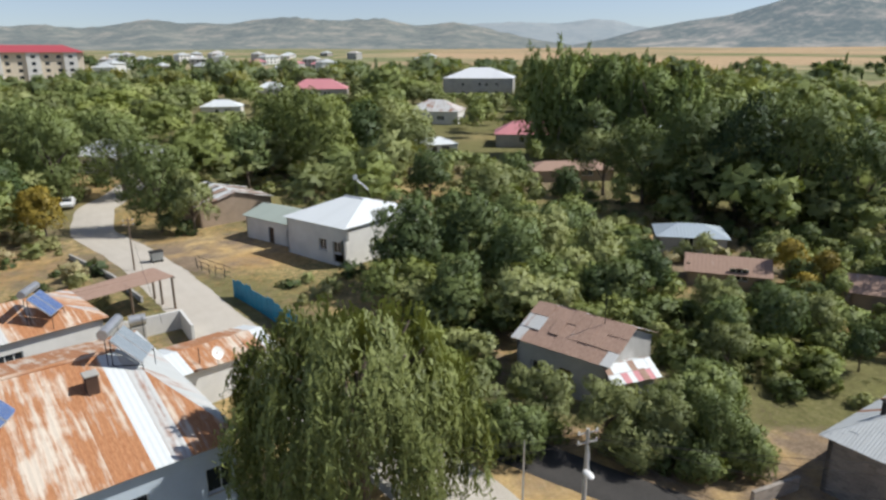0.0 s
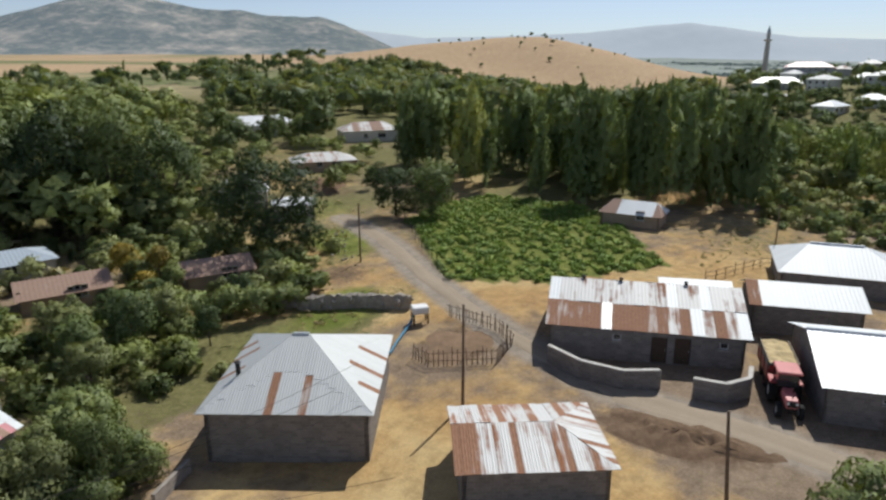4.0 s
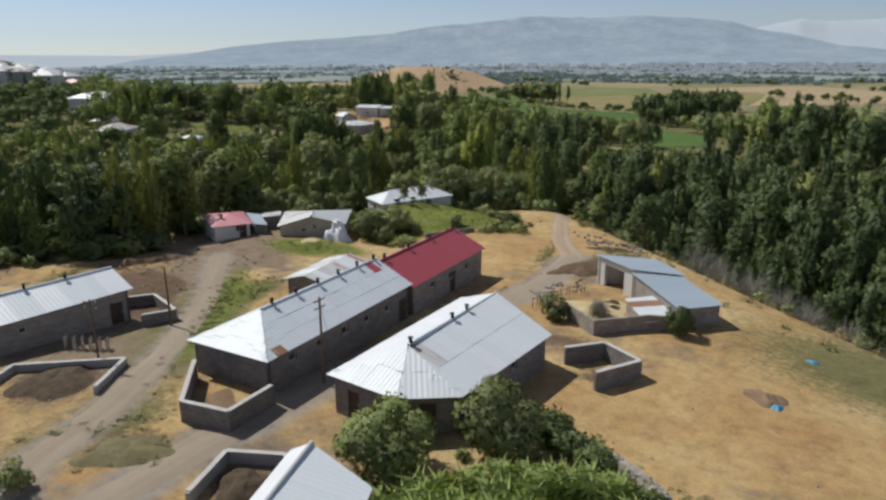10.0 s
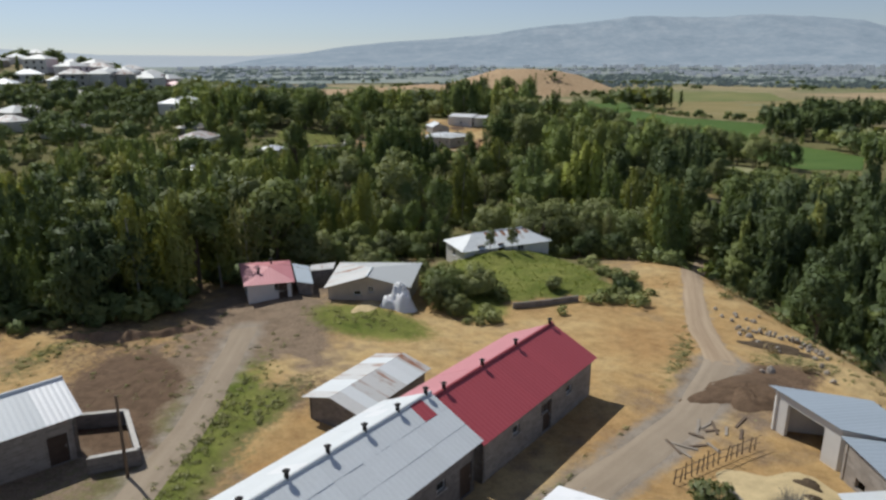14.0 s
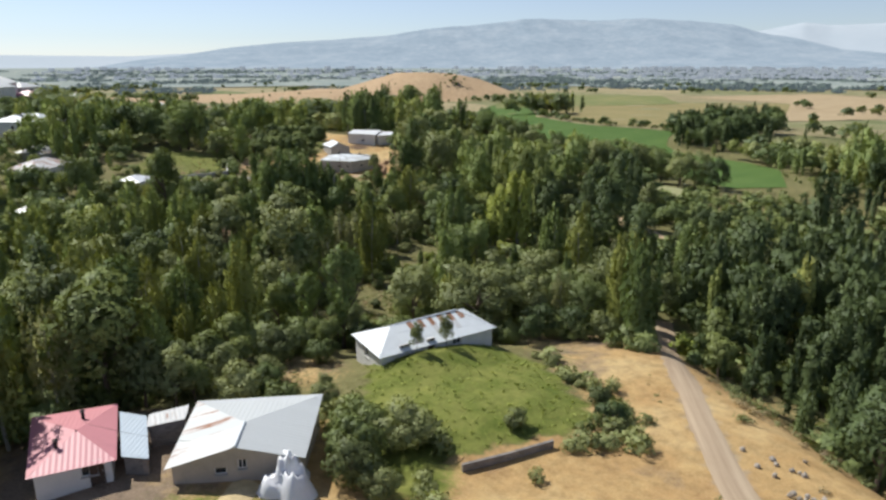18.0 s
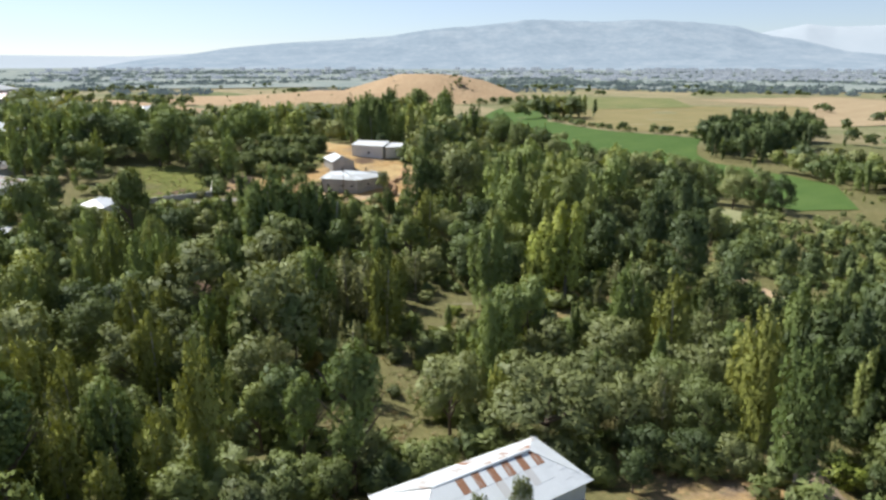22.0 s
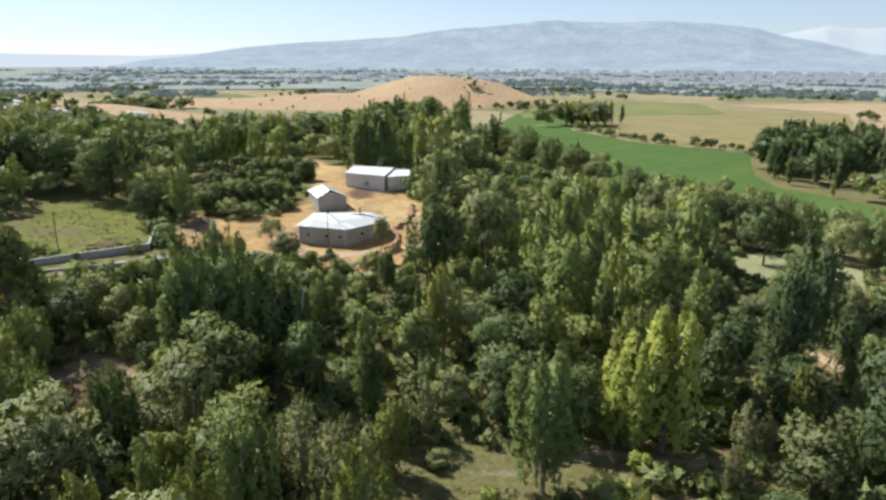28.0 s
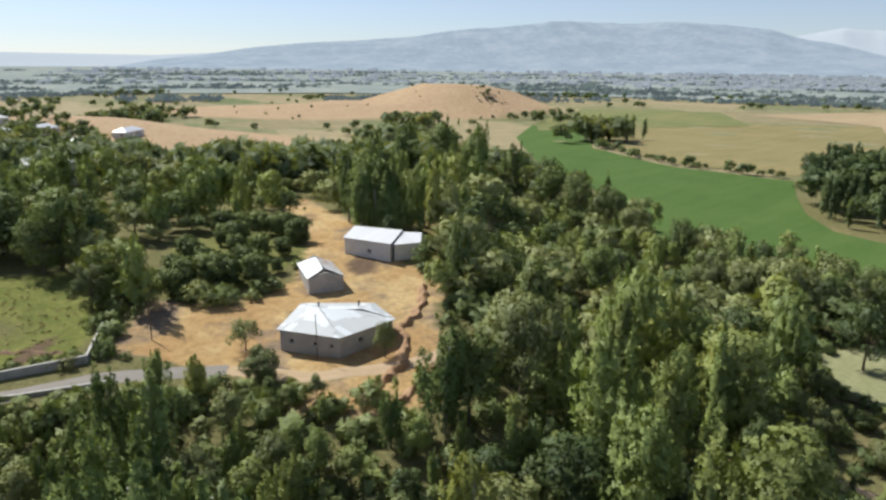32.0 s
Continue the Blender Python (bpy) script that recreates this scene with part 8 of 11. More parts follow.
# single garden trees close to the start
for key, x, y, h, w in (
        ("round_b", -3.2, 60.5, 10.0, 0.85), ("round_a", 2.5, 61.0, 10.5, 0.9), ("round_a", 6.5, 58.0, 8.5, 1.0), ("willow_b", 9.5, 63.0, 8.0, 1.0), ("round_a", 1.0, 53.5, 6.5, 1.0), ("willow_a", 14.0, 60.0, 7.4, 1.0), ("round_a", 18.0, 57.0, 6.2, 1.1), ("round_a", 13.0, 53.5, 5.4, 1.1), ("willow_a", 22.5, 53.5, 4.0, 1.1), ("round_a", 26.5, 52.0, 3.8, 1.1), ("round_a", 25.0, 47.0, 5.4, 1.0), ("willow_a", 29.0, 48.0, 4.4, 0.9), ("round_a", 21.0, 46.5, 4.8, 1.0),
        ("round_a", -4.0, 66.0, 6.5, 1.0), ("round_b", 12.0, 70.0, 7, 1.0), ("willow_a", 24.0, 47.0, 3.4, 1.1), ("round_a", 29.5, 43.6, 3.6, 0.9), ("willow_b", 20.0, 43.5, 4.2, 1.0),
        ("grand_w", 9.0, 33.6, 4.8, 1.0), ("grand_w", 12.2, 33.2, 4.8, 0.9), ("grand_b", 15.0, 32.4, 5.0, 0.85), ("thorn_a", 16.6, 31.6, 3.6, 0.8), ("thorn_a", 13.4, 31.4, 3.0, 0.9), ("thorn_b", 10.6, 32.0, 2.6, 0.9), ("willow_a", 6.0, 35.6, 4.4, 1.1), ("thorn_a", 3.6, 33.2, 4.4, 0.9), ("thorn_b", 1.8, 36.6, 4.2, 0.9), ("thorn_a", 15.6, 36.0, 5.6, 0.75), ("thorn_a", 14.0, 35.5, 5.2, 0.85), ("thorn_a", 17.2, 38.5, 4.4, 0.8), ("thorn_b", 11.0, 33.4, 4.4, 0.9), ("thorn_a", 15.8, 32.6, 4.0, 0.8), ("thorn_b", 26.5, 59.4, 2.0, 1.1), ("thorn_a", 30.5, 60.2, 2.0, 1.0), ("thorn_b", 37.5, 53.0, 1.9, 1.1), ("thorn_a", 41.0, 52.4, 1.9, 1.0), ("thorn_b", 26.5, 71.0, 2.2, 1.1), ("thorn_a", 3.0, 42.6, 2.2, 0.9), ("thorn_b", 5.2, 40.6, 2.4, 0.9),
        ("grand_b", 29.5, 98.0, 12.5, 0.95), ("grand_b", 34.0, 90.5, 15.5, 0.85), ("grand_a", 39.0, 88.0, 17.0, 0.8), ("grand_b", 45.0, 84.0, 16.5, 0.8), ("grand_a", 49.5, 79.5, 14.5, 0.85), ("grand_b", 38.0, 96.0, 16.0, 0.8), ("grand_b", 46.5, 92.0, 16.8, 0.8), ("willow_b", 25.0, 104.0, 11.0, 1.0), ("grand_a", 48.6, 58.6, 12.6, 1.12), ("willow_b", 52.0, 71.0, 8.0, 0.9),
        ("feather_a", 20.0, 139.0, 22.5, 0.9), ("feather_a", 23.5, 137.0, 23.5, 0.8), ("feather_a", 27.5, 139.0, 22.0, 0.8), ("tall_a", 31.5, 136.0, 21.5, 0.9), ("feather_a", 36.0, 134.0, 21, 0.8), ("tall_a", 41.0, 133.0, 19.5, 1.0), ("feather_a", 46.0, 131.0, 19, 0.9), ("round_b", 38.0, 138.0, 15, 0.9), ("round_a", 28.0, 130.0, 13, 0.9),
        ("yellow_a", -47.0, 77.0, 7.5, 0.9), ("yellow_a", -51.0, 80.0, 6.5, 0.9), ("grand_b", -36.5, 84.5, 12.5, 0.85), ("willow_a", -31.5, 82.5, 8.5, 0.9), ("round_b", -58.0, 84.0, 10, 1.0), ("grand_b", -57.0, 98.0, 14, 0.85), ("round_b", -65.0, 92.0, 12, 1.0), ("grand_b", -50.0, 104.0, 14, 0.9), ("grand_b", -63.0, 106.0, 15, 0.9),
        ("grand_c", -24.0, 118.0, 15, 0.85), ("grand_c", -19.0, 113.0, 13.5, 0.9), ("grand_c", -29.0, 124.0, 16, 0.8), ("round_a", -15.0, 122.0, 14, 0.9), ("willow_b", -10.0, 128.0, 13.5, 1.0), ("round_a", -32.0, 110.0, 11.5, 0.9), ("willow_b", -6.0, 118.0, 11.0, 1.0), ("round_a", -2.0, 96.0, 9, 1.1), ("willow_b", 6.0, 88.0, 8.5, 1.1), ("round_a", 10.5, 98.0, 8.0, 1.0), ("round_a", 17.0, 92.0, 7.0, 1.0),
        ("yellow_a", 33.5, 62.0, 5.2, 0.9), ("yellow_a", 36.0, 60.5, 4.4, 0.9), ("yellow_a", 31.5, 56.0, 3.4, 1.0), ("round_c", 34.0, 55.0, 3.8, 1.0), ("round_a", 42.0, 50.5, 4.2, 0.9), ("round_a", 36.0, 48.0, 3.6, 1.0),
        ("grand_a", 72.0, 59.4, 8.4, 1.25), ("grand_b", 73.4, 54.2, 8.6, 1.15), ("grand_a", 81.9, 60.9, 7.5, 1.0),
        ("thorn_a", 29.4, -0.7, 6.4, 0.85), ("thorn_a", 28.6, -25.2, 5.4, 1.0), ("thorn_b", 25.6, -30.6, 5.2, 0.9), ("bush_b", 25.6, -33.6, 2.0, 1.4), ("bush_b", 41.0, -11.3, 2.2, 1.0), ("bush_b", 35.3, -50.2, 2.8, 1.0), ("thorn_a", 26.2, -54.0, 3.2, 0.75),
        ("thorn_a", 76.3, -64.8, 4.4, 1.0), ("thorn_b", 72.2, -60.6, 4.2, 0.9), ("thorn_a", 74.6, -62.4, 4.6, 0.9), ("thorn_b", 69.6, -60.9, 2.6, 1.0), ("thorn_b", 73.2, -66.6, 3.8, 1.1), ("bush_a", 64.0, -80.5, 2.2, 1.2), ("bush_b", 66.5, -83.0, 2.2, 1.2), ("bush_b", 68.5, -73.5, 1.8, 1.2), 
        ("willow_a", 83.0, -77.2, 3.2, 0.6), ("willow_a", 82.2, -80.4, 3.4, 0.6), ("willow_b", 99.0, -92.0, 8.5, 0.9), ("willow_b", 89.5, -100.5, 8.5, 0.9),
        ("willow_b", 184.2, -135.2, 4.5, 1.0), ("willow_a", 170.5, -147.0, 5.0, 0.8), ("round_a", 190.0, -173.0, 5, 1.0), ("round_a", 204.0, -176.0, 5.5, 1.0)):
    plant(key, x, y, h * (1.12 if h > 11 and y > 40 else 1.0), wide=w, sink=(0.04 if "grand" in key else 0.12) * h if h > 11 and y > 40 else 0.0)
for k in range(80):
    a, b = 200 + 34 * rng.random(), -133 - 40 * rng.random()
    if inside(a, b, ORCHARD) and free(a, b) is not None:
        plant("fruit_a", a, b, rng.uniform(2.6, 5.8), wide=rng.uniform(0.9, 1.2))

# ---------------------------------------------------------------- walls, pens, fences
def block_wall(points, height, label, mat=None, cap=True, thick=0.22, name="block_wall", drop=None):
    w = thing(name, label, "wall")
    for i, (a, b) in enumerate(zip(points, points[1:])):
        a, b = np.array(a, float), np.array(b, float)
        length = np.linalg.norm(b - a)
        d = (b - a) / length
        n_in = np.array((-d[1], d[0]))
        za, zb = g1(*a), g1(*b)
        end = b + d * (thick / 2) - n_in * 0.0
        wall_mesh("wall_run", a - n_in * thick / 2 - d * (0.0 if i else 0), end - n_in * thick / 2, za - 0.4, zb - 0.4, za + height, zb + height, thick, [], mat or BLOCKS, w)
        if cap:
            k = max(1, round(length / 1.2))
            for j in range(k):
                p0, p1 = a + d * length * j / k, a + d * (length * (j + 1) / k - 0.015)
                z0, z1 = za + (zb - za) * j / k + height, za + (zb - za) * (j + 1) / k + height
                t = thick / 2 + 0.04
                v = [(*(p + n_in * s), z + h) for h in (0.004, 0.07 + rng.uniform(-0.01, 0.01)) for p, z in ((p0, z0), (p1, z1)) for s in (-t, t)]
                add("coping", mesh_np("coping", v, [(0, 1, 3, 2), (4, 6, 7, 5), (0, 4, 5, 1), (2, 3, 7, 6), (0, 2, 6, 4), (1, 5, 7, 3)]), CAP, w)
    return w


def stone_mesh(seed):
    bm = bmesh.new()
    bmesh.ops.create_icosphere(bm, subdivisions=1, radius=0.5)
    for v in bm.verts:
        v.co *= 1 + 0.35 * noise.noise(v.co * 1.7 + Vector((seed * 3.7, 0, 0)))
    me = bpy.data.meshes.new("stone")
    bm.to_mesh(me)
    bm.free()
    me.materials.append(STONE)
    return me


STONES = [stone_mesh(k) for k in range(6)]


def stone_at(x, y, z, s, parent=None, name="stone"):
    o = new(name, STONES[rng.integers(6)])
    o.matrix_basis = pose(x, y, z, rng.uniform(0, 360), rng.uniform(0, 360), rng.uniform(0, 360)) @ Matrix.Diagonal((s * rng.uniform(0.8, 1.4), s, s * rng.uniform(0.6, 0.9), 1))
    o.parent = parent
    return o


def stone_wall(points, height, label, size=0.42, per=2.6):
    w = thing("dry_stone_wall", label, "wall")
    for (ax, ay), (bx, by) in zip(points, points[1:]):
        length = math.hypot(bx - ax, by - ay)
        if height > 0.6:
            k = max(3, int(length / 0.3))
            u, nx_w, ny_w = np.linspace(-0.02, 1.02, k), -(by - ay) / length, (bx - ax) / length
            cx_w, cy_w = ax + (bx - ax) * u, ay + (by - ay) * u
            ring = []
            for side, up in ((-0.36, -0.3), (-0.30, 0.45), (-0.2, 0.88), (0.2, 0.9), (0.30, 0.45), (0.36, -0.3)):
                jut = side + rng.normal(0, 0.05, k)
                ring.append(np.stack([cx_w + nx_w * jut, cy_w + ny_w * jut, gz(cx_w, cy_w) + up * height * (1 + rng.normal(0, 0.09, k))], 1))
            v_w, i_w = np.stack(ring, 1), np.arange(k * 6).reshape(k, 6)
            add("rubble_core", mesh_np("rubble_core", v_w.reshape(-1, 3), np.stack([i_w[:-1, :-1], i_w[1:, :-1], i_w[1:, 1:], i_w[:-1, 1:]], -1).reshape(-1, 4)), STONE, w)
        rows = max(1, round(height / (size * 0.62)))
        for r in range(rows):
            k = max(2, int(length / size * 1.05))
            for j in range(k):
                if r == rows - 1 and rng.random() < 0.35:
                    continue
                t = (j + rng.uniform(0.2, 0.8)) / k
                x, y = ax + (bx - ax) * t + rng.normal(0, 0.09), ay + (by - ay) * t + rng.normal(0, 0.09)
                stone_at(x + rng.choice((-1, 1)) * (0.28 if height > 0.6 and r < rows - 1 else 0.0) * -(by - ay) / length, y + rng.choice((-1, 1)) * (0.28 if height > 0.6 and r < rows - 1 else 0.0) * (bx - ax) / length, g1(x, y) + size * 0.25 + r * size * 0.6, size * rng.uniform(0.8, 1.25), w)
    return w


def heap(name, label, x, y, rx, ry, h, mat, turn=0.0, category="heap", lumps=1.0, seed=1):
    """A low uneven mound lying on the ground."""
    k, r = 30, 11
    th, q = np.meshgrid(np.linspace(0, 2 * np.pi, k, endpoint=False), np.linspace(0, 1, r))
    rad = q * (1 + 0.18 * np.sin(3 * th + seed) + 0.1 * np.sin(5 * th + 2 * seed))
    lx, ly = rad * rx * np.cos(th), rad * ry * np.sin(th)
    c, s = math.cos(radians(turn)), math.sin(radians(turn))
    px, py = x + lx * c - ly * s, y + lx * s + ly * c
    pz = gz(px, py) + h * (1 - q ** 2) ** 1.1 * (1 + lumps * (0.25 * wavy(px, py, 0.6, seed) + 0.2 * wavy(px, py, 0.25, seed + 2))) - 0.06 * q
    i = np.arange(k * r).reshape(r, k)
    j = np.roll(i, -1, 1)
    f = np.stack([i[:-1], i[1:], j[1:], j[:-1]], -1).reshape(-1, 4)
    return add(name, mesh_np(name, np.stack([px, py, pz], -1).reshape(-1, 3), f, smooth_shade=True), mat, None, label, category)


MANURE = plain("dark_manure", (0.10, 0.075, 0.05), 0.98, 0, 0.5, 1.5, 0.1, 8.0)
EARTH = plain("loose_earth", (0.25, 0.17, 0.11), 0.98, 0, 0.35, 1.2, 0.1, 8.0)
STRAW = plain("pale_straw", (0.55, 0.44, 0.25), 0.95, 0, 0.25, 1.5, 0.1, 12.0)
DARK_EARTH = plain("dark_dug_earth", (0.145, 0.098, 0.064), 0.98, 0, 0.4, 1.2, 0.1, 8.0)
DRY_WEED = plain("dry_weeds", (0.19, 0.165, 0.09), 0.98, 0, 0.4, 1.0, 0.1, 10.0)


def stake_fence(points, height, label, gap=0.45, rails=2, mat=None, name="stake_fence"):
    f = thing(name, label, "fence")
    for (ax, ay), (bx, by) in zip(points, points[1:]):
        length = math.hypot(bx - ax, by - ay)
        k = max(2, int(length / gap))
        for j in range(k):
            x, y = ax + (bx - ax) * (j + rng.uniform(-0.2, 0.2)) / k, ay + (by - ay) * (j + rng.uniform(-0.2, 0.2)) / k
            z, h = g1(x, y), height * rng.uniform(0.75, 1.15)
            bm = bmesh.new()
            tube(bm, [(x, y, z - 0.2), (x + rng.normal(0, 0.06), y + rng.normal(0, 0.06), z + h)], 0.045, 0.03, 5)
            part("stake", bm, mat or WOOD, f)
        for r in range(rails):
            h = height * (0.35 + 0.45 * r)
            bm = bmesh.new()
            tube(bm, [(ax, ay, g1(ax, ay) + h), ((ax + bx) / 2, (ay + by) / 2, g1((ax + bx) / 2, (ay + by) / 2) + h - 0.05), (bx, by, g1(bx, by) + h)], 0.03, 0.025, 5)
            part("rail", bm, mat or WOOD, f)
    return f


block_wall([(46.8, -23.8), (41.9, -20.5), (38.7, -21.8), (39.9, -25.5)], 1.35, "grey block pen wall with pale coping beside a barn")
block_wall([(29.6, -43.1), (28.0, -45.8), (24.5, -44.5), (25.8, -41.1)], 1.3, "low grey block pen open on one side")
block_wall([(35.7, -51.8), (31.0, -49.3), (28.3, -53.1), (26.4, -54.7)], 1.3, "block yard wall round a straw yard", BLOCKS_PALE, False)
block_wall([(40.9, 19.8), (39.9, 16.9), (40.2, 14.0), (41.6, 12.0)], 1.35, "curved grey block wall in front of the rusty barn")
block_wall([(41.6, 9.8), (41.9, 7.8), (43.5, 6.8), (45.3, 7.1)], 1.35, "grey block wall closing a barn forecourt")
block_wall([(55.1, -13.2), (57.2, -15.4), (52.6, -21.3), (49.3, -18.1)], 0.5, "low concrete wall round a manure pit", CONCRETE)
block_wall([(66.8, -25.8), (65.3, -29.0), (59.5, -28.3), (60.3, -25.8)], 1.0, "low block pen at the end of a barn")
block_wall([(30.2, -21.5), (33.5, -22.2), (35.9, -20.1), (33.8, -16.9)], 0.7, "low block wall round a weedy manure pen", PLASTER_GREY)
block_wall([(73.9, -2.0), (77.7, -7.3), (72.0, -8.2)], 0.9, "dark block pen behind the hipped barn")
block_wall([(201.0, -96.0), (196.4, -110.4), (193.8, -119.2), (209.4, -128.2)], 1.0, "long pale-topped wall beside the farm lane", PLASTER_GREY)
block_wall([(197.0, -99.0), (190.4, -110.8), (186.6, -119.6)], 0.5, "low kerb wall along the farm lane", CONCRETE)
# darker blocks here carry the shade this wall stands in
block_wall([(68.0, -67.0), (66.5, -70.3), (65.1, -73.6)], 0.6, "garden wall below a grassy mound, its shade put into dark blocks", BLOCKS, False)
block_wall([(15.4, 28.9), (18.4, 30.4)], 0.8, "low grey garden wall beside a straw yard", BLOCKS_PALE, False)
block_wall([(-41.5, 71.5), (-33.2, 63.8), (-27.5, 57.5)], 0.55, "low concrete kerb wall along the street", CONCRETE, False)
stone_wall([(44.5, -10.1), (41.0, -11.5), (38.3, -7.2)], 0.8, "tumbled dry stone wall round a pen")
stone_wall([(37.8, 49.4), (39.3, 43.6), (42.3, 39.3), (44.2, 35.1)], 1.35, "long dark dry stone garden wall", 0.5, 3.4)
stone_wall([(13.2, -27.2), (14.6, -30.2), (17.1, -33.0), (20.0, -34.2), (24.8, -34.6)], 0.7, "weedy dry stone wall at the field edge", 0.36)
stone_wall([(50.5, -79.4), (48.6, -80.3), (45.1, -80.4), (41.8, -78.4)], 0.4, "broken line of rubble stones", 0.4, 1.2)
stake_fence([(38.1, -6.9), (40.2, -4.0), (43.1, -0.3)], 1.0, "rough stake fence along a pen")
stake_fence([(36.5, 28.8), (35.9, 26.9), (38.6, 22.7), (41.9, 23.4), (43.5, 25.9), (44.1, 31.1)], 1.3, "rough brushwood corral fence", 0.35)
stake_fence([(38.6, -51.4), (38.2, -55.4), (37.6, -59.1)], 1.1, "broken fence of old planks and pallets", 0.5)
stake_fence([(-26.2, 67.8), (-21.3, 63.8)], 1.2, "wire garden fence on thin posts", 1.2, 3, DARK_METAL)
stake_fence([(65.7, 15.3), (73.4, 11.9), (76.3, 9.0)], 1.1, "thin post fence at the field edge", 1.3, 2)
stake_fence([(70.1, 56.3), (60.0, 45.8), (51.4, 35.8)], 1.0, "wire fence along the crop field", 1.6, 2, DARK_METAL)
heap("manure_mound", "dark trampled manure heap by the lane", 36.2, 9.0, 5.0, 2.3, 0.4, plain("dark_soil", (0.17, 0.115, 0.075), 0.98, 0, 0.45, 1.5, 0.1, 8.0), -84, seed=1, lumps=3.2)
heap("manure_mound", "dark manure filling a low walled pit", 53.5, -17.1, 3.6, 2.6, 0.45, MANURE, -40, seed=2)
heap("manure_mound", "dark weedy manure in a small pen", 32.9, -19.6, 2.2, 1.6, 0.6, MANURE, 10, seed=3)
heap("earth_mound", "dark trampled soil and rubbish beside the lane", 45.8, -77.6, 3.4, 1.6, 0.25, MANURE, 10, seed=31, lumps=2)
heap("earth_mound", "low heap of dark brown earth beside the lane", 41.2, -65.0, 2.4, 2.0, 0.5, DARK_EARTH, 30, seed=4, lumps=2)
heap("earth_mound", "trampled brown earth inside a pen", 41.6, -7.2, 2.8, 2.2, 0.15, EARTH, 30, seed=5)
heap("weed_mound", "mound of dry weeds and rubble beside the lane", 40.8, -16.7, 2.8, 1.9, 0.3, DRY_WEED, 50, seed=6)
heap("straw_patch", "spread pale straw in a barn forecourt", 75.7, -54.2, 3.4, 1.3, 0.12, STRAW, -52, seed=7)
heap("straw_patch", "pale straw covering the shed yard", 34.1, -55.1, 3.6, 3.2, 0.22, STRAW, 20, seed=8)
heap("earth_mound", "trampled reddish-brown muck inside a block pen", 42.1, -23.2, 2.6, 1.4, 0.12, EARTH, -20, seed=9)
heap("earth_mound", "bare brown soil inside a corral", 39.8, 27.1, 3.6, 3.0, 0.15, EARTH, 0, seed=10)
heap("timber_mound", "heap of pale broken timber and rubble", 42.6, 50.6, 3.0, 2.0, 0.9, STRAW, 30, seed=11, lumps=2)
heap("earth_mound", "reddish earth bank cut into the slope", 160.5, -98.5, 5.5, 2.0, 0.8, plain("reddish_bank_earth", (0.155, 0.098, 0.066), 0.98, 0, 0.4, 1.0, 0.1, 8.0), 30, seed=12, lumps=2)
heap("earth_mound", "dug brown earth piled beside the garden track", 82.0, 83.0, 5.0, 3.0, 1.5, EARTH, 30, seed=41, lumps=2)
ORANGE_EARTH = plain("raw_orange_earth", (0.42, 0.27, 0.16), 0.98, 0, 0.35, 1.0, 0.1, 8.0)


def earth_bank(label, line, width, h, mat, seed):
    """A low crumbling bank along a line, steep on its far side."""
    line = np.array(line, float)
    way = np.r_[0, np.cumsum(np.hypot(*np.diff(line, axis=0).T))]
    k = int(way[-1] / 0.45)
    d = np.linspace(0, way[-1], k)
    cx_, cy_ = np.interp(d, way, line[:, 0]), np.interp(d, way, line[:, 1])
    tx_, ty_ = np.gradient(cx_), np.gradient(cy_)
    ln_ = np.hypot(tx_, ty_)
    shift = 0.5 * wavy(d, d * 0, 1.3, seed) + 0.25 * wavy(d, d * 0, 0.5, seed + 3)
    u = np.linspace(-1, 1, 13)
    D, W = np.meshgrid(np.arange(k), u, indexing="ij")
    off = W * width * (0.8 + 0.3 * wavy(d, d * 0, 2.1, seed + 1))[D] + shift[D]
    x, y = cx_[D] + off * (-ty_ / ln_)[D], cy_[D] + off * (tx_ / ln_)[D]
    prof = np.where(W < 0.1, smooth(-1, 0.1, W), 1 - smooth(0.1, 0.62, W)) * np.minimum(1, np.minimum(D, k - 1 - D) / 5)
    z = gz(x, y) - 0.12 + prof * h * (0.85 + 0.4 * wavy(x, y, 0.8, seed)) + 0.1 * wavy(x, y, 0.3, seed + 2) * prof
    i = np.arange(D.size).reshape(D.shape)
    f_ = np.stack([i[:-1, :-1], i[1:, :-1], i[1:, 1:], i[:-1, 1:]], -1).reshape(-1, 4)
    add("earth_bank", mesh_np("earth_bank", np.stack([x, y, z], -1).reshape(-1, 3), f_), mat, None, label, "earth bank")


earth_bank("crumbling cut edge of the sandy farm yard", [(184.5, -166.5), (180, -162.5), (176.5, -158), (175.2, -153.8), (171, -151), (167.5, -147.5), (165.5, -142.5), (164.5, -138.5)], 1.5, 0.9, ORANGE_EARTH, 42)
earth_bank("raw orange earth slipping below the farm yard", [(163.5, -149), (161.5, -143.5), (160.5, -138), (161.5, -134)], 1.6, 0.7, ORANGE_EARTH, 43)
earth_bank("brown dug soil along the pasture wall", [(205.5, -110.5), (202.0, -115.0), (197.8, -118.8)], 1.3, 0.35, EARTH, 44)
earth_bank("dug brown bank at the edge of the soil field", [(86.5, -27.5), (84.0, -31.0), (81.5, -34.0), (80.9, -37.5), (80.4, -40.0)], 1.4, 0.8, EARTH, 45)
heap("earth_mound", "dark tilled soil of a small plot", 69.6, -30.9, 4.6, 3.0, 0.14, DARK_EARTH, -35, seed=46, lumps=2)
heap("earth_mound", "dark dug earth spilled beside the track", 42.4, -66.0, 2.6, 5.2, 0.3, DARK_EARTH, -18, seed=47, lumps=2)
heap("hay_mound", "green hay tipped between two barns", 49.7, 5.7, 1.6, 1.1, 1.0, HAY_GREEN, 0, seed=14)
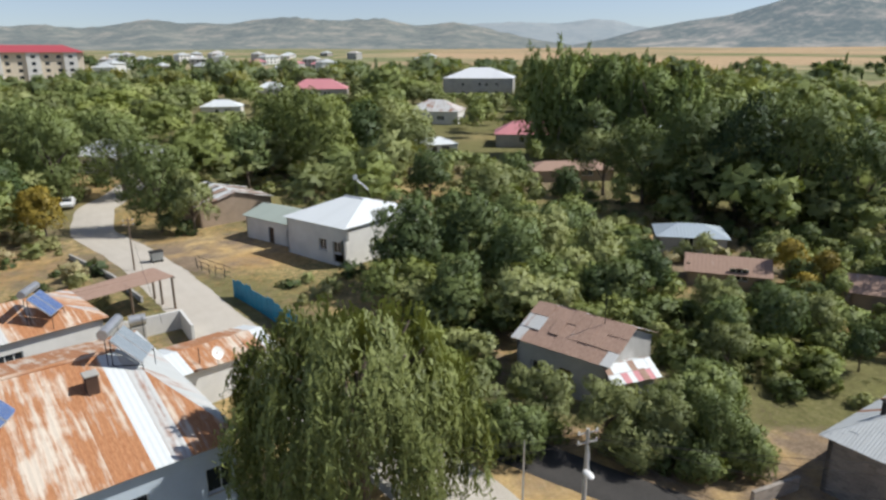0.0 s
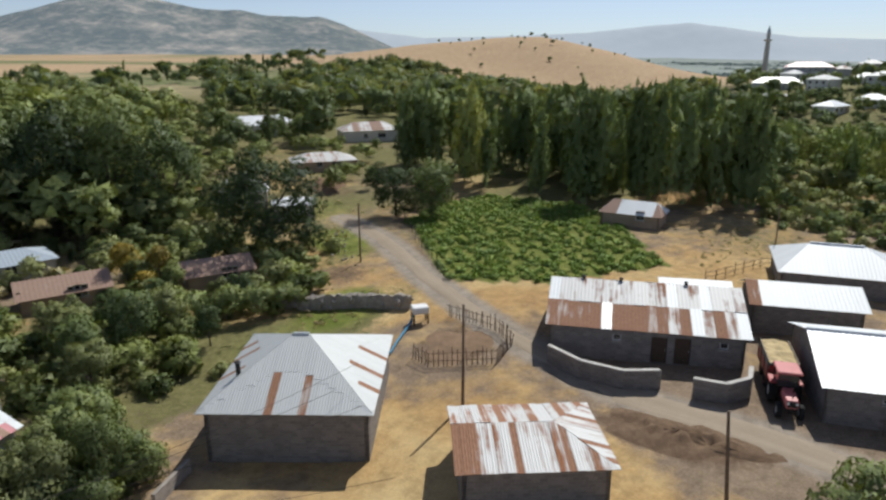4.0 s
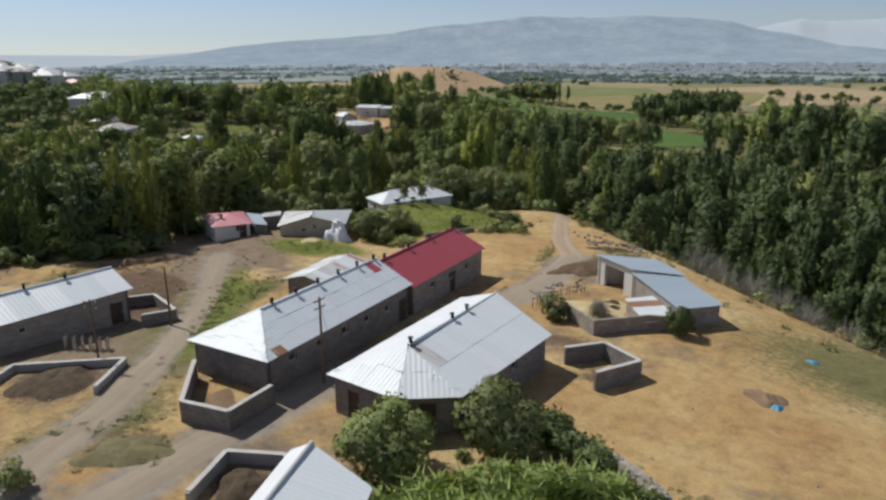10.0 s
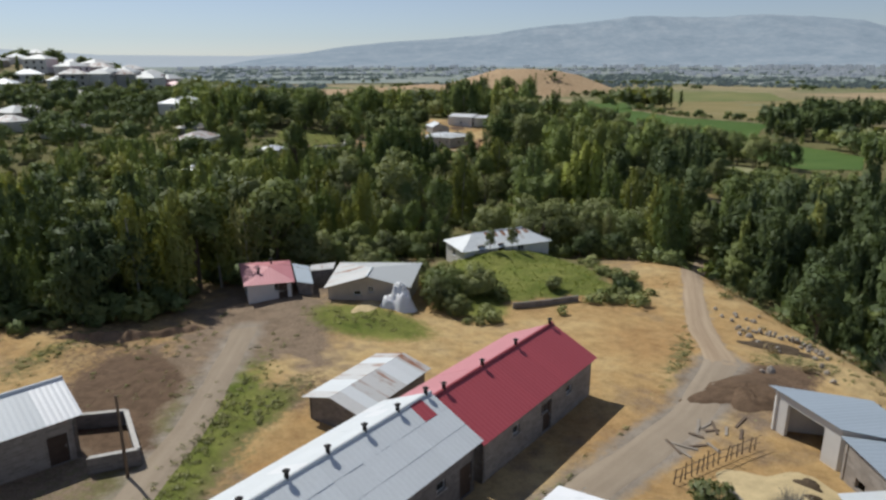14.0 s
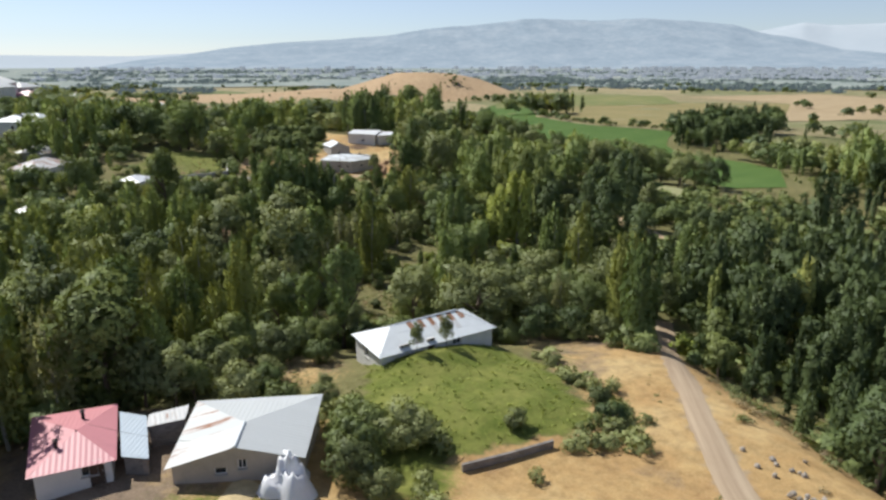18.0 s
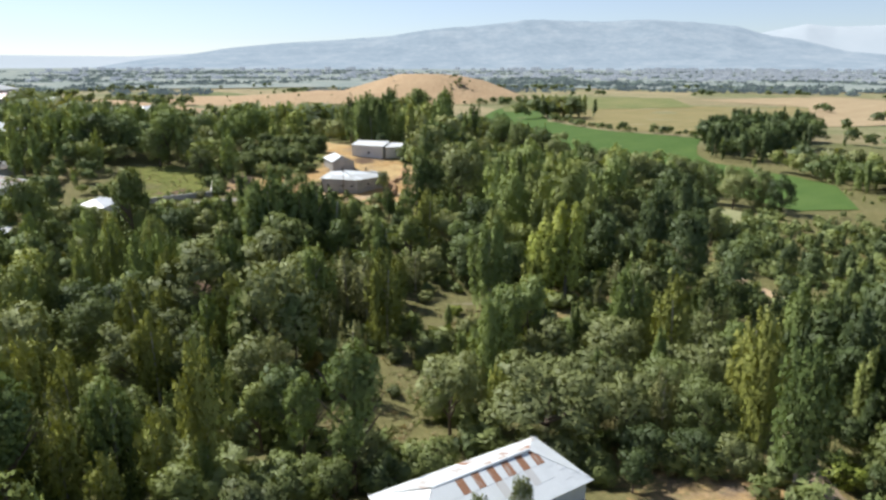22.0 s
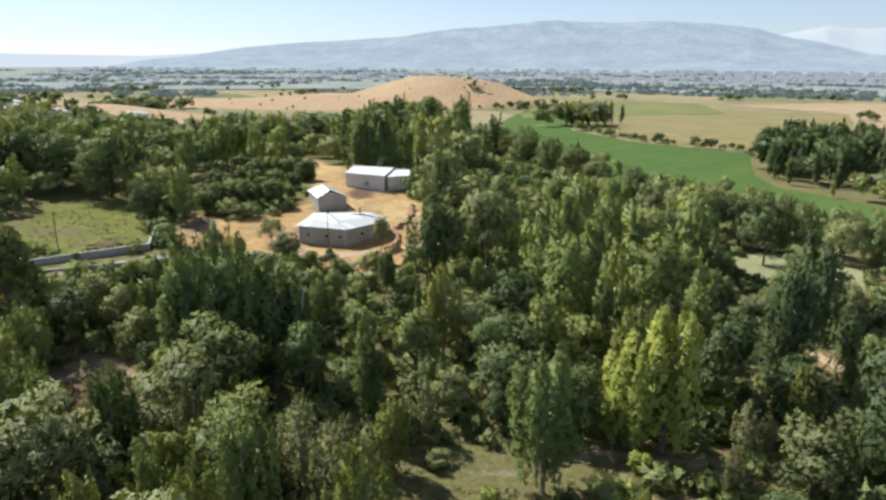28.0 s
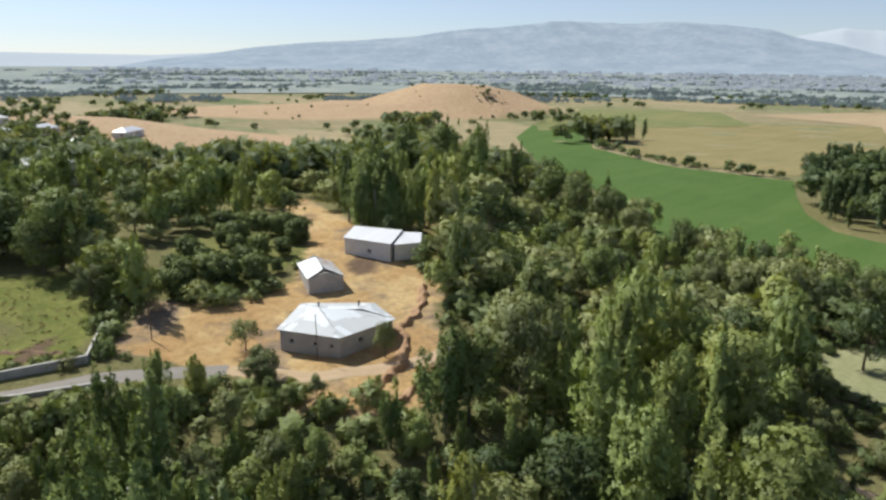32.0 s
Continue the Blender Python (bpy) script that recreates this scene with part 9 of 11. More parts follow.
heap("rubble_mound", "low brown heap of rubble and rubbish on the stubble", 17.2, -47.4, 1.5, 1.1, 0.35, EARTH, 0, seed=15, lumps=2)


# ---------------------------------------------------------------- poles and wires
def pole(x, y, h, label, r=0.11, arm=True, mat=None, lean=(0, 0), turn=0.0):
    p = thing("utility_pole", label, "pole", (x, y, g1(x, y)), turn, "utility poles")
    bm = bmesh.new()
    tube(bm, [(0, 0, -0.3), (lean[0], lean[1], h)], r, r * 0.65, 8)
    part("shaft", bm, mat or WOOD, p)
    if arm:
        for k, zz in enumerate((h - 0.25, h - 0.75)):
            bm = bmesh.new()
            box(bm, lean[0] - 0.55, lean[1] - 0.03, zz, lean[0] + 0.55, lean[1] + 0.03, zz + 0.07)
            a = part("crossarm", bm, mat or WOOD, p)
            for s in (-0.48, 0.48):
                bm = bmesh.new()
                tube(bm, [(lean[0] + s, lean[1], zz + 0.07), (lean[0] + s, lean[1], zz + 0.2)], 0.04, 0.03, 6)
                part("insulator", bm, WHITE_PAINT, a)
    return p


def wire(a, b, sag=0.5, r=0.012):
    bm = bmesh.new()
    pts = []
    for k in range(13):
        t = k / 12
        q = Vector(a).lerp(Vector(b), t)
        q.z -= sag * 4 * t * (1 - t)
        pts.append(q)
    tube(bm, pts, r, seg=4)
    me = bpy.data.meshes.new("overhead_wire")
    bm.to_mesh(me)
    bm.free()
    return add("overhead_wire", me, DARK_METAL, None, "thin sagging overhead wire between poles", "wire", "overhead wires")


pole(32.5, 21.6, 6.8, "tall weathered wooden utility pole beside a shed", arm=False, lean=(0.2, 0.1))
pole(29.9, 4.9, 5.4, "leaning wooden pole beside the lane", arm=False, lean=(0.1, 0.5))
pole(38.0, -6.8, 6.4, "wooden utility pole at a pen corner", arm=False)
pole(46.6, -9.4, 4.6, "thin dark pole at a barn corner", 0.07, False)
pole(40.0, -29.6, 6.3, "dark wooden utility pole in front of the long barn", turn=-75)
pole(54.3, -20.1, 5.0, "short wooden pole by the side track", 0.09, True, turn=30)
pole(58.5, -27.4, 5.2, "wooden pole at the pen corner", arm=False)
pole(52.4, 48.4, 6.5, "wooden pole beside the field lane", arm=False)
pole(76.8, 11.3, 6.0, "thin pole at the field edge", 0.09, False)
pole(-32.3, 66.9, 5.6, "street pole with bracket along the pale street", 0.1, True, turn=40)
pole(194.9, -127.5, 5.4, "dark pole in the sandy farm yard", 0.09, False)
pole(175.8, -140.4, 6.0, "thin pole in front of the farm barn", 0.08, False)
pole(204.4, -109.3, 6.0, "thin pole behind the lane wall", 0.09, False)
lp = pole(6.6, 27.4, 5.2, "concrete street pole with lamp and many wires", 0.13, True, CONCRETE, turn=20)
bm = bmesh.new()
tube(bm, [(0, 0, 4.4), (-0.35, -0.7, 4.5), (-0.75, -1.35, 4.1)], 0.03, 0.03, 6)
la = part("lamp_bracket", bm, STEEL, lp)
bm = bmesh.new()
bmesh.ops.create_uvsphere(bm, u_segments=12, v_segments=8, radius=0.2, matrix=Matrix.Translation((-0.9, -1.6, 4.02)) @ Matrix.Diagonal((1.0, 1.9, 0.6, 1)))
part("lamp_head", bm, WHITE_PAINT, la, "white glass lamp head")
pole(3.9, 28.9, 3.6, "thin steel pole beside a taller street pole", 0.06, False, STEEL)
ptop = Vector((6.6, 27.4, 4.3))
for dz, q in ((0.0, (-6.5, 25.0, 4.6)), (-0.2, (-6.5, 25.2, 4.35)), (-0.45, (-6.0, 24.0, 4.0)), (0.0, (22.5, 23.0, 4.4)), (-0.25, (23.5, 22.0, 3.4)), (-0.5, (20.0, 17.0, 3.0)), (-0.7, (18.0, 16.0, 2.6)), (-0.35, (26.0, 24.5, 4.2))):
    wire(ptop + Vector((0, 0, dz)), q, 0.35)
wire((41.4, -30.6, 5.0), (36.0, -27.8, 2.6), 0.2)
wire((86, -49, 1.6), (79, -53, 1.4), 0.2)
wire((-32.3, 66.9, 4.6), (-18, 40, 4.5), 0.6)

# ---------------------------------------------------------------- weeping willow
ww = thing("weeping_willow", "huge weeping willow with hanging yellow-green strands", "tree", (-4.1, 27.6, -0.4))
bm = bmesh.new()
tube(bm, [(0, 0, -0.3), (0.1, 0, 2.4), (0.0, 0.2, 4.6)], 0.55, 0.35, 10)
for k in range(9):
    th = k * 0.7
    lb_ = bmesh.new()
    tube(lb_, [(0, 0.1, 4.2), (1.6 * math.cos(th), 1.6 * math.sin(th), 7.0), (3.2 * math.cos(th), 3.2 * math.sin(th), 8.8 + 0.6 * math.sin(k))], 0.22, 0.06, 6)
    part("limb", lb_, BARK, ww)
part("trunk", bm, BARK, ww)
r = np.random.default_rng(3)
cc, cn, ca, st = [], [], [], []
lob = unit(r.normal(size=(84, 3)))
lob[:, 2] = np.abs(lob[:, 2]) * 1.1 - 0.3
lobc = lob * (5.0, 5.0, 4.1) * r.uniform(0.72, 1.12, (84, 1)) + (0, 0, 7.3)
drop = r.uniform(0.45, 1.15, 84)
hue = r.uniform(0, 0.3, 84)
for s in range(1650):
    which = r.integers(84)
    c0 = lobc[which]
    o = unit(r.normal(size=(1, 3)))[0]
    o[2] = abs(o[2])
    p = c0 + o * (0.72, 0.72, 0.5) * r.uniform(0.5, 1.0)
    out = np.array((p[0], p[1], 0.0))
    out /= max(0.4, np.linalg.norm(out))
    length = r.uniform(3.6, 6.6) * drop[which] * np.clip(np.hypot(p[0], p[1]) / 3.2, 0.45, 1.15)
    k = int(length / 0.19)
    t = np.linspace(0, 1, k)
    q = p + np.outer(np.minimum(t * 3, 1) * 0.5, out) + np.outer(-t * length, (0, 0, 1)) + r.normal(0, 0.06, (k, 3)) + np.outer(np.sin(t * 2.4), r.normal(0, 0.25, 3) * (1, 1, 0))
    q = q[q[:, 2] > 0.25]
    st.append(np.full(len(q), hue[which] + r.uniform(0, 0.12)))
    cc.append(q), cn.append(np.tile(out, (len(q), 1)) + 0.55 * r.normal(size=(len(q), 3))), ca.append(np.tile((0.0, 0, -1), (len(q), 1)))
cc, cn, ca = np.concatenate(cc), np.concatenate(cn), np.concatenate(ca)
v, q, nr = cards(cc, cn, 0.07, r, 3.2, ca, unit(cn * 0.9 + unit(cc - (0, 0, 5.0))))
# leaf tone rises with height: light from above put into the colour
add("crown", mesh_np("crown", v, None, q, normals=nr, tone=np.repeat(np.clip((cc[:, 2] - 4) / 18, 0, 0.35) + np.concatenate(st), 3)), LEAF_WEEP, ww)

# ---------------------------------------------------------------- crops and weeds
ax_, ay_ = spread(50, 97, 18, 64, 0.85)
rowpos = (ax_ * 0.8 - ay_ * 0.6)
ok = inside(ax_, ay_, CROP_A) & (np.abs((rowpos / 1.9) % 1 - 0.5) < 0.36)
ax_, ay_ = ax_[ok], ay_[ok]
woodland("crop_rows", "rows of leafy green vegetable and vine plants", ax_, ay_, np.array(["round"] * len(ax_)), rng.uniform(0.5, 0.95, len(ax_)), foliage("vine_leaves", (0.12, 0.20, 0.035), (0.28, 0.38, 0.085)), {"round": [crown("bush", 110, 0.46, 300 + k, 3.0) + (3.0,) for k in range(3)]})
ax_, ay_ = spread(14, 28.5, -34, -18, 0.52)
ok = inside(ax_, ay_, CROP_B)
ax_, ay_ = ax_[ok], ay_[ok]
lime = (np.hypot(ax_ - 18.2, ay_ + 27.6) < 2.3) | (np.hypot(ax_ - 16.3, ay_ + 26.6) < 1.6)
corn = []
for k in range(3):
    rr_ = np.random.default_rng(310 + k)
    z = rr_.uniform(0.15, 0.95, 60)
    th = rr_.uniform(0, 2 * np.pi, 60)
    d_ = np.stack([np.cos(th), np.sin(th), 1.1 - 1.5 * rr_.random(60)], 1)
    c_ = np.stack([0.1 * np.cos(th), 0.1 * np.sin(th), z], 1)
    corn.append(cards(c_ + d_ * 0.1, np.stack([-np.sin(th) * 0.8, np.cos(th) * 0.8, 0.7 + 0 * th], 1), 0.036, rr_, 5.0, d_) + (1.0,))
woodland("maize_crop", "dense tall green maize plot", ax_[~lime], ay_[~lime], np.array(["c"] * int((~lime).sum())), rng.uniform(1.5, 2.2, int((~lime).sum())), LEAF_CROP, {"c": corn})
woodland("bean_patch", "bright yellow-green bean patch", ax_[lime], ay_[lime], np.array(["round"] * int(lime.sum())), rng.uniform(1.0, 1.5, int(lime.sum())), LEAF_LIME, {"round": [crown("bush", 110, 0.42, 320 + k, 3.0) + (3.0,) for k in range(3)]})


def scatter_weeds(name, label, xs, ys, hs, leaf, cards_n=110, size=0.18):
    woodland(name, label, xs, ys, np.array(["b"] * len(xs)), hs, leaf, {"b": [crown("bush", cards_n, size, 330 + k, 2.0) + (2.0,) for k in range(3)]})


# weeds along the side track, plateau edge and garden borders
wx1, wy1 = [], []
for cx_, cy_, sx_, sy_, tn, k in ((59.9, -32.4, 15, 1.3, -40, 560), (62.0, -37.4, 4.2, 1.5, -60, 190), (83.0, -27.5, 6.5, 1.8, -45, 190), (69.5, -30.8, 5.5, 3.4, -35, 110), (49.6, -69.0, 9.5, 0.8, -63, 130), (42.8, -75.5, 4.5, 3.2, 20, 120), (80.0, -36.0, 6, 4.0, -50, 120), (44.6, -17.0, 1.0, 4.0, -20, 60), (73.0, -51.6, 4.5, 2.6, 30, 160), (33.0, 39.0, 6, 3, -30, 160), (49.9, 51.9, 5, 4, 20, 120), (40.8, -16.7, 2.6, 1.8, 50, 90), (15.5, -34.3, 6, 1.0, -20, 30), (84.9, 13.4, 9, 9, 0, 260), (88.8, -7.8, 3, 14, 0, 220), (75.3, 17.2, 5, 3, 0, 60), (42.5, -44.9, 0.5, 9, 10, 50), (88.2, 39.1, 6, 12, 0, 120)):
    p_, q_ = rng.normal(0, 0.55, k) * sx_, rng.normal(0, 0.55, k) * sy_
    c_, s_ = math.cos(radians(tn)), math.sin(radians(tn))
    wx1.append(cx_ + p_ * c_ - q_ * s_), wy1.append(cy_ + p_ * s_ + q_ * c_)
wx1, wy1 = np.concatenate(wx1), np.concatenate(wy1)
ok = np.ones(len(wx1), bool)
for a, b, c, d in FOOT:
    ok &= ~((wx1 > a + 1) & (wx1 < b - 1) & (wy1 > c + 1) & (wy1 < d - 1))
wx1, wy1 = wx1[ok], wy1[ok]
scatter_weeds("weeds", "ragged green weeds along tracks and walls", wx1, wy1, rng.uniform(0.12, 0.5, len(wx1)), LEAF_SCRUB)
mx, my = spread(62, 91, -89, -62, 0.75)
ok = inside(mx, my, MOUND)
mx, my = mx[ok], my[ok]
scatter_weeds("meadow_grass", "long bright green grass on a low mound", mx, my, rng.uniform(0.16, 0.5, len(mx)), foliage("meadow_blades", (0.19, 0.235, 0.04), (0.37, 0.41, 0.095)), 34, 0.34)
TUFT = {"b": [crown("bush", 42, 0.26, 350 + k, 2.0) + (2.0,) for k in range(3)]}
BRAKE = {"b": [crown("bush", 260, 0.2, 360 + k, 2.4) + (2.4,) for k in range(3)]}
# bushes round the mound and on the bank above the lower trees
for label, leaf, spots in (
        ("grey-green bushes round the foot of the mound", LEAF_WILLOW, ((75.4, -87.9, 1.2, 0.8, 5), (70.5, -85.5, 2.2, 0.7, 9), (65.5, -82.3, 1.8, 0.7, 9), (62.9, -79.2, 1.0, 1.0, 7), (63.9, -75.6, 0.6, 1.4, 7), (71.7, -67.6, 0.9, 0.5, 4), (80.5, -66.5, 1.6, 1.6, 10), (67.0, -62.6, 1.6, 1.0, 7), (74.6, -67.9, 1.2, 0.5, 5))),
        ("tangled dark bramble hedge along the maize plot", LEAF_DARK, ((27.4, -31.6, 0.8, 0.9, 9), (24.6, -34.0, 1.2, 0.5, 11), (21.8, -33.5, 1.1, 0.4, 10), (19.2, -32.5, 0.9, 0.4, 8), (16.6, -30.6, 0.8, 0.6, 6))),
        ("dark green weeds along the garden edge", LEAF_LIMEY, ((64.4, -76.8, 0.8, 1.0, 6), (78.6, -67.0, 1.2, 1.0, 8), (69.8, -67.6, 1.2, 0.5, 6)))):
    bx_ = np.concatenate([rng.normal(a, c, k) for a, b, c, d, k in spots])
    by_ = np.concatenate([rng.normal(b, d, k) for a, b, c, d, k in spots])
    keep = near_line(bx_, by_, FIELD_TRACK) > 2.4
    woodland("hedge_bushes", label, bx_[keep], by_[keep], np.array(["b"] * int(keep.sum())), rng.uniform(0.6, 2.0, int(keep.sum())), leaf, BRAKE)
bx_, by_ = spread(152, 196, -128, -88, 2.1)
keep = free(bx_, by_) & (near_line(bx_, by_, FARM_ROAD) > 3.0) & (np.hypot((bx_ - 163) / 6, (by_ + 99) / 3) > 1) & (rng.random(len(bx_)) < 0.8)
bx_, by_ = bx_[keep], by_[keep]
mix = rng.random(len(bx_))
for sel, leaf, label in ((mix < 0.4, LEAF_WILLOW, "grey-green brush on the bank below the farm lane"), ((mix >= 0.4) & (mix < 0.7), LEAF_SCRUB, "dry olive brush on the bank below the farm lane"), (mix >= 0.7, LEAF_DARK, "dark green brush on the bank below the farm lane")):
    woodland("brush", label, bx_[sel], by_[sel], np.array(["b"] * int(sel.sum())), rng.uniform(0.9, 3.0, int(sel.sum())), leaf, BRAKE)
bx_, by_ = spread(86, 150, -78, -14, 2.5)
az, rr = np.degrees(np.arctan2(bx_, by_)), np.hypot(bx_, by_)
keep = (az > 99) & (az < 121) & (rr > woods_edge(az) + 0.5) & (rr < 140) & free(bx_, by_, 0.5) & (rng.random(len(bx_)) < 0.85)
bx_, by_ = bx_[keep], by_[keep]
mix = rng.random(len(bx_))
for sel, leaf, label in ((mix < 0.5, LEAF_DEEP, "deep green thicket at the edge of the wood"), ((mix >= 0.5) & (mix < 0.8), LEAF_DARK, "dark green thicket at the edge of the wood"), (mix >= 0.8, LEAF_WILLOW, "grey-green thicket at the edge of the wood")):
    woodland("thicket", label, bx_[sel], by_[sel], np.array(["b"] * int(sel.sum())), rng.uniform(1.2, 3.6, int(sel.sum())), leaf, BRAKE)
# rough growth in the clearings
tx_, ty_ = [], []
for a, b, c, d, k in ((103.5, -88.0, 8, 5, 420), (121.5, -114.5, 9, 6, 520), (112, -97.5, 6.5, 5, 260), (118, -122, 5, 5, 240), (109, -134.5, 7, 3, 260), (98, -131, 5, 3, 140), (164, -100, 8, 4, 160), (93, -70, 5, 4, 160), (60, -97, 7, 11, 260), (105, -152, 6, 12, 300), (214, -116, 12, 8, 260)):
    th_, rad_ = rng.uniform(0, 6.283, k), np.sqrt(rng.random(k)) * 1.08
    tx_.append(a + c * rad_ * np.cos(th_)), ty_.append(b + d * rad_ * np.sin(th_))
tx_ += [rng.uniform(8, 62, 480), rng.normal(42, 2.6, 160), rng.normal(58.5, 3.2, 200), rng.normal(70, 4, 160)]
ty_ += [rng.uniform(-92, -42, 480), rng.normal(41, 1.8, 160), rng.normal(59.5, 2.6, 200), rng.normal(72, 4, 160)]
tx_, ty_ = np.concatenate(tx_), np.concatenate(ty_)
keep = (free(tx_, ty_, -1.0) | inside(tx_, ty_, PASTURE)) & (np.minimum(np.minimum(near_line(tx_, ty_, PATH), near_line(tx_, ty_, LOW_PATH)), near_line(tx_, ty_, FIELD_TRACK) - 0.6) > 0.5) & (wavy(tx_, ty_, 3.2, 2) > -0.45)
tx_, ty_ = tx_[keep], ty_[keep]
mix = np.where((tx_ < 62) & (ty_ < 0) & (rng.random(len(tx_)) < 0.8), 0.0, rng.random(len(tx_)))
for sel, leaf, label in ((mix < 0.5, LEAF_DRY, "tufts of dry straw-coloured grass in clearings"), ((mix >= 0.5) & (mix < 0.85), LEAF_SCRUB, "olive weeds among dry grass in clearings"), (mix >= 0.85, LEAF_LIMEY, "fresh green weeds in clearings")):
    woodland("rough_grass", label, tx_[sel], ty_[sel], np.array(["b"] * int(sel.sum())), np.where((tx_[sel] < 62) & (ty_[sel] < 0), rng.uniform(0.08, 0.34, int(sel.sum())), rng.uniform(0.15, 0.7, int(sel.sum()))), leaf, TUFT)
ex, ey = spread(5, 75, -105, -52, 1.7)
uu, vv = ex * U2[0] + ey * U2[1], ex * V2[0] + ey * V2[1]
off = vv - np.interp(uu, [20, 50, 70, 97, 125], [40, 35, 31, 25, 20])
ok = (off > -4.5) & (off < 12) & (rng.random(len(ex)) < np.where(off > 2, 0.75, 0.22)) & free(ex, ey)
ex, ey = ex[ok], ey[ok]
half = rng.random(len(ex)) < 0.5
scatter_weeds("dry_scrub", "dry straw-coloured scrub on the slope edge", ex[half], ey[half], rng.uniform(0.4, 1.3, half.sum()), LEAF_DRY)
scatter_weeds("green_scrub", "grey-green thorny scrub on the slope edge", ex[~half], ey[~half], rng.uniform(0.4, 1.6, (~half).sum()), LEAF_WILLOW)


def bare_bush(x, y, h, w):
    b = thing("bare_bush", "leafless grey twiggy bush on the slope edge", "bush", (x, y, g1(x, y)), rng.uniform(0, 360), "bare bushes")
    V, Q, at = [], [], 0
    for k in range(420):
        d = unit(rng.normal(size=(1, 3)) + (0, 0, 0.5))[0]
        d[2] = abs(d[2])
        tip = d * (w, w, h) * rng.uniform(0.65, 1.0)
        side = np.cross(d, rng.normal(size=3))
        side = side / np.linalg.norm(side) * 0.026
        mid = tip * 0.5 + rng.normal(0, 0.12, 3)
        V += [side, -side, mid + side * 0.7, mid - side * 0.7, tip + side * 0.2, tip - side * 0.2]
        Q += [(at, at + 1, at + 3, at + 2), (at + 2, at + 3, at + 5, at + 4)]
        at += 6
    add("branchwork", mesh_np("branchwork", np.array(V), Q), BARK_PALE, b)


for x, y, h, w in ((36.8, -82.5, 5.6, 4.0), (33.2, -80.0, 4.4, 3.0), (29.0, -78.0, 4.4, 3.2), (25.2, -76.0, 4.0, 2.8), (22.0, -74.0, 3.8, 2.8), (18.0, -71.5, 3.4, 2.6), (13.5, -69.0, 3.4, 2.6), (33.0, -53.4, 2.0, 1.4), (9.0, -65.5, 2.6, 2.0)):
    bare_bush(x, y, h, w)
for k in range(70):
    x, y = (rng.uniform(6, 36), rng.uniform(-66, -36)) if k < 40 else (rng.uniform(38, 60), rng.uniform(-26, 22))
    if free(np.array(x), np.array(y)):
        stone_at(x, y, g1(x, y) + 0.02, rng.uniform(0.07, 0.22))
for o in [o for o in bpy.data.objects if o.name.startswith("stone") and o.parent is None]:
    tagged(o, "loose pale field stone on bare ground", "stone", "loose stones")
for x, y, s_ in ((48.7, -78.5, 0.75), (49.5, -78.3, 0.55), (43.1, -71.2, 0.8), (43.5, -70.7, 0.5), (45.4, -77.2, 0.55), (45.0, -76.6, 0.4), (43.6, -78.9, 0.5), (42.4, -77.4, 0.5), (41.2, -75.9, 0.55), (40.3, -74.6, 0.45), (39.2, -73.1, 0.55), (47.4, -77.6, 0.5), (44.4, -79.3, 0.45)):
    tagged(stone_at(x, y, g1(x, y) + 0.1, s_), "pale boulder on a plot of dug earth", "stone", "boulders")
for k in range(26):
    q_ = rng.random()
    x, y = 61.5 - 9.5 * q_ + rng.normal(0, 0.6), 60.0 - 9.0 * q_ + rng.normal(0, 0.7)
    tagged(stone_at(x, y, g1(x, y) + 0.05, rng.uniform(0.2, 0.5)), "grey rubble stone lying on rough grass", "stone", "rubble stones")
for k in range(9):
    x, y = 52.2 + rng.normal(0, 1.6), -82.6 + rng.normal(0, 0.8)
    tagged(stone_at(x, y, g1(x, y) + 0.1, rng.uniform(0.25, 0.55)), "large pale boulder beside the lane", "stone", "boulders")

# ---------------------------------------------------------------- machines and household things
def wheel(parent, x, y, z, r, w, rim_mat):
    """Axle along the thing's y."""
    bm = bmesh.new()
    prof = [(r * 0.55, -w / 2), (r * 0.92, -w / 2), (r, -w / 3), (r, w / 3), (r * 0.92, w / 2), (r * 0.55, w / 2)]
    rings = []
    for k in range(18):
        a = 2 * math.pi * k / 18
        lug = 1.0 if k % 2 else 0.96
        rings.append([bm.verts.new((x + q * lug * math.cos(a), y + t, z + q * lug * math.sin(a))) for q, t in prof])
    for a, b in zip(rings, rings[1:] + rings[:1]):
        for k in range(len(prof)):
            bm.faces.new((a[k], b[k], b[(k + 1) % len(prof)], a[(k + 1) % len(prof)]))
    wh = part("wheel", bm, RUBBER, parent)
    bm = bmesh.new()
    tube(bm, [(x, y - w * 0.35, z), (x, y + w * 0.35, z)], r * 0.56, seg=14)
    part("rim", bm, rim_mat, wh)


PALE_RED = plain("sun_bleached_red_paint", (0.55, 0.17, 0.16), 0.45, 0, 0.2)
tr = thing("tractor", "red farm tractor with pink faded cab roof between barns", "tractor", (43.2, 4.6, g1(43.2, 4.6)), 199)
wheel(tr, -0.9, -0.72, 0.75, 0.75, 0.42, WHITE_PAINT), wheel(tr, -0.9, 0.72, 0.75, 0.75, 0.42, WHITE_PAINT)
wheel(tr, 1.25, -0.62, 0.48, 0.48, 0.28, WHITE_PAINT), wheel(tr, 1.25, 0.62, 0.48, 0.48, 0.28, WHITE_PAINT)
bm = bmesh.new()
box(bm, -1.3, -0.28, 0.55, 1.5, 0.28, 0.95, bevel=0.04)
part("chassis", bm, DARK_METAL, tr)
bm = bmesh.new()
for v in box(bm, 0.15, -0.36, 0.95, 1.75, 0.36, 1.5, bevel=0.07):
    if v.co.x > 1.3:
        v.co.z -= 0.12
part("bonnet", bm, PALE_RED, tr, "faded red bonnet")
bm = bmesh.new()
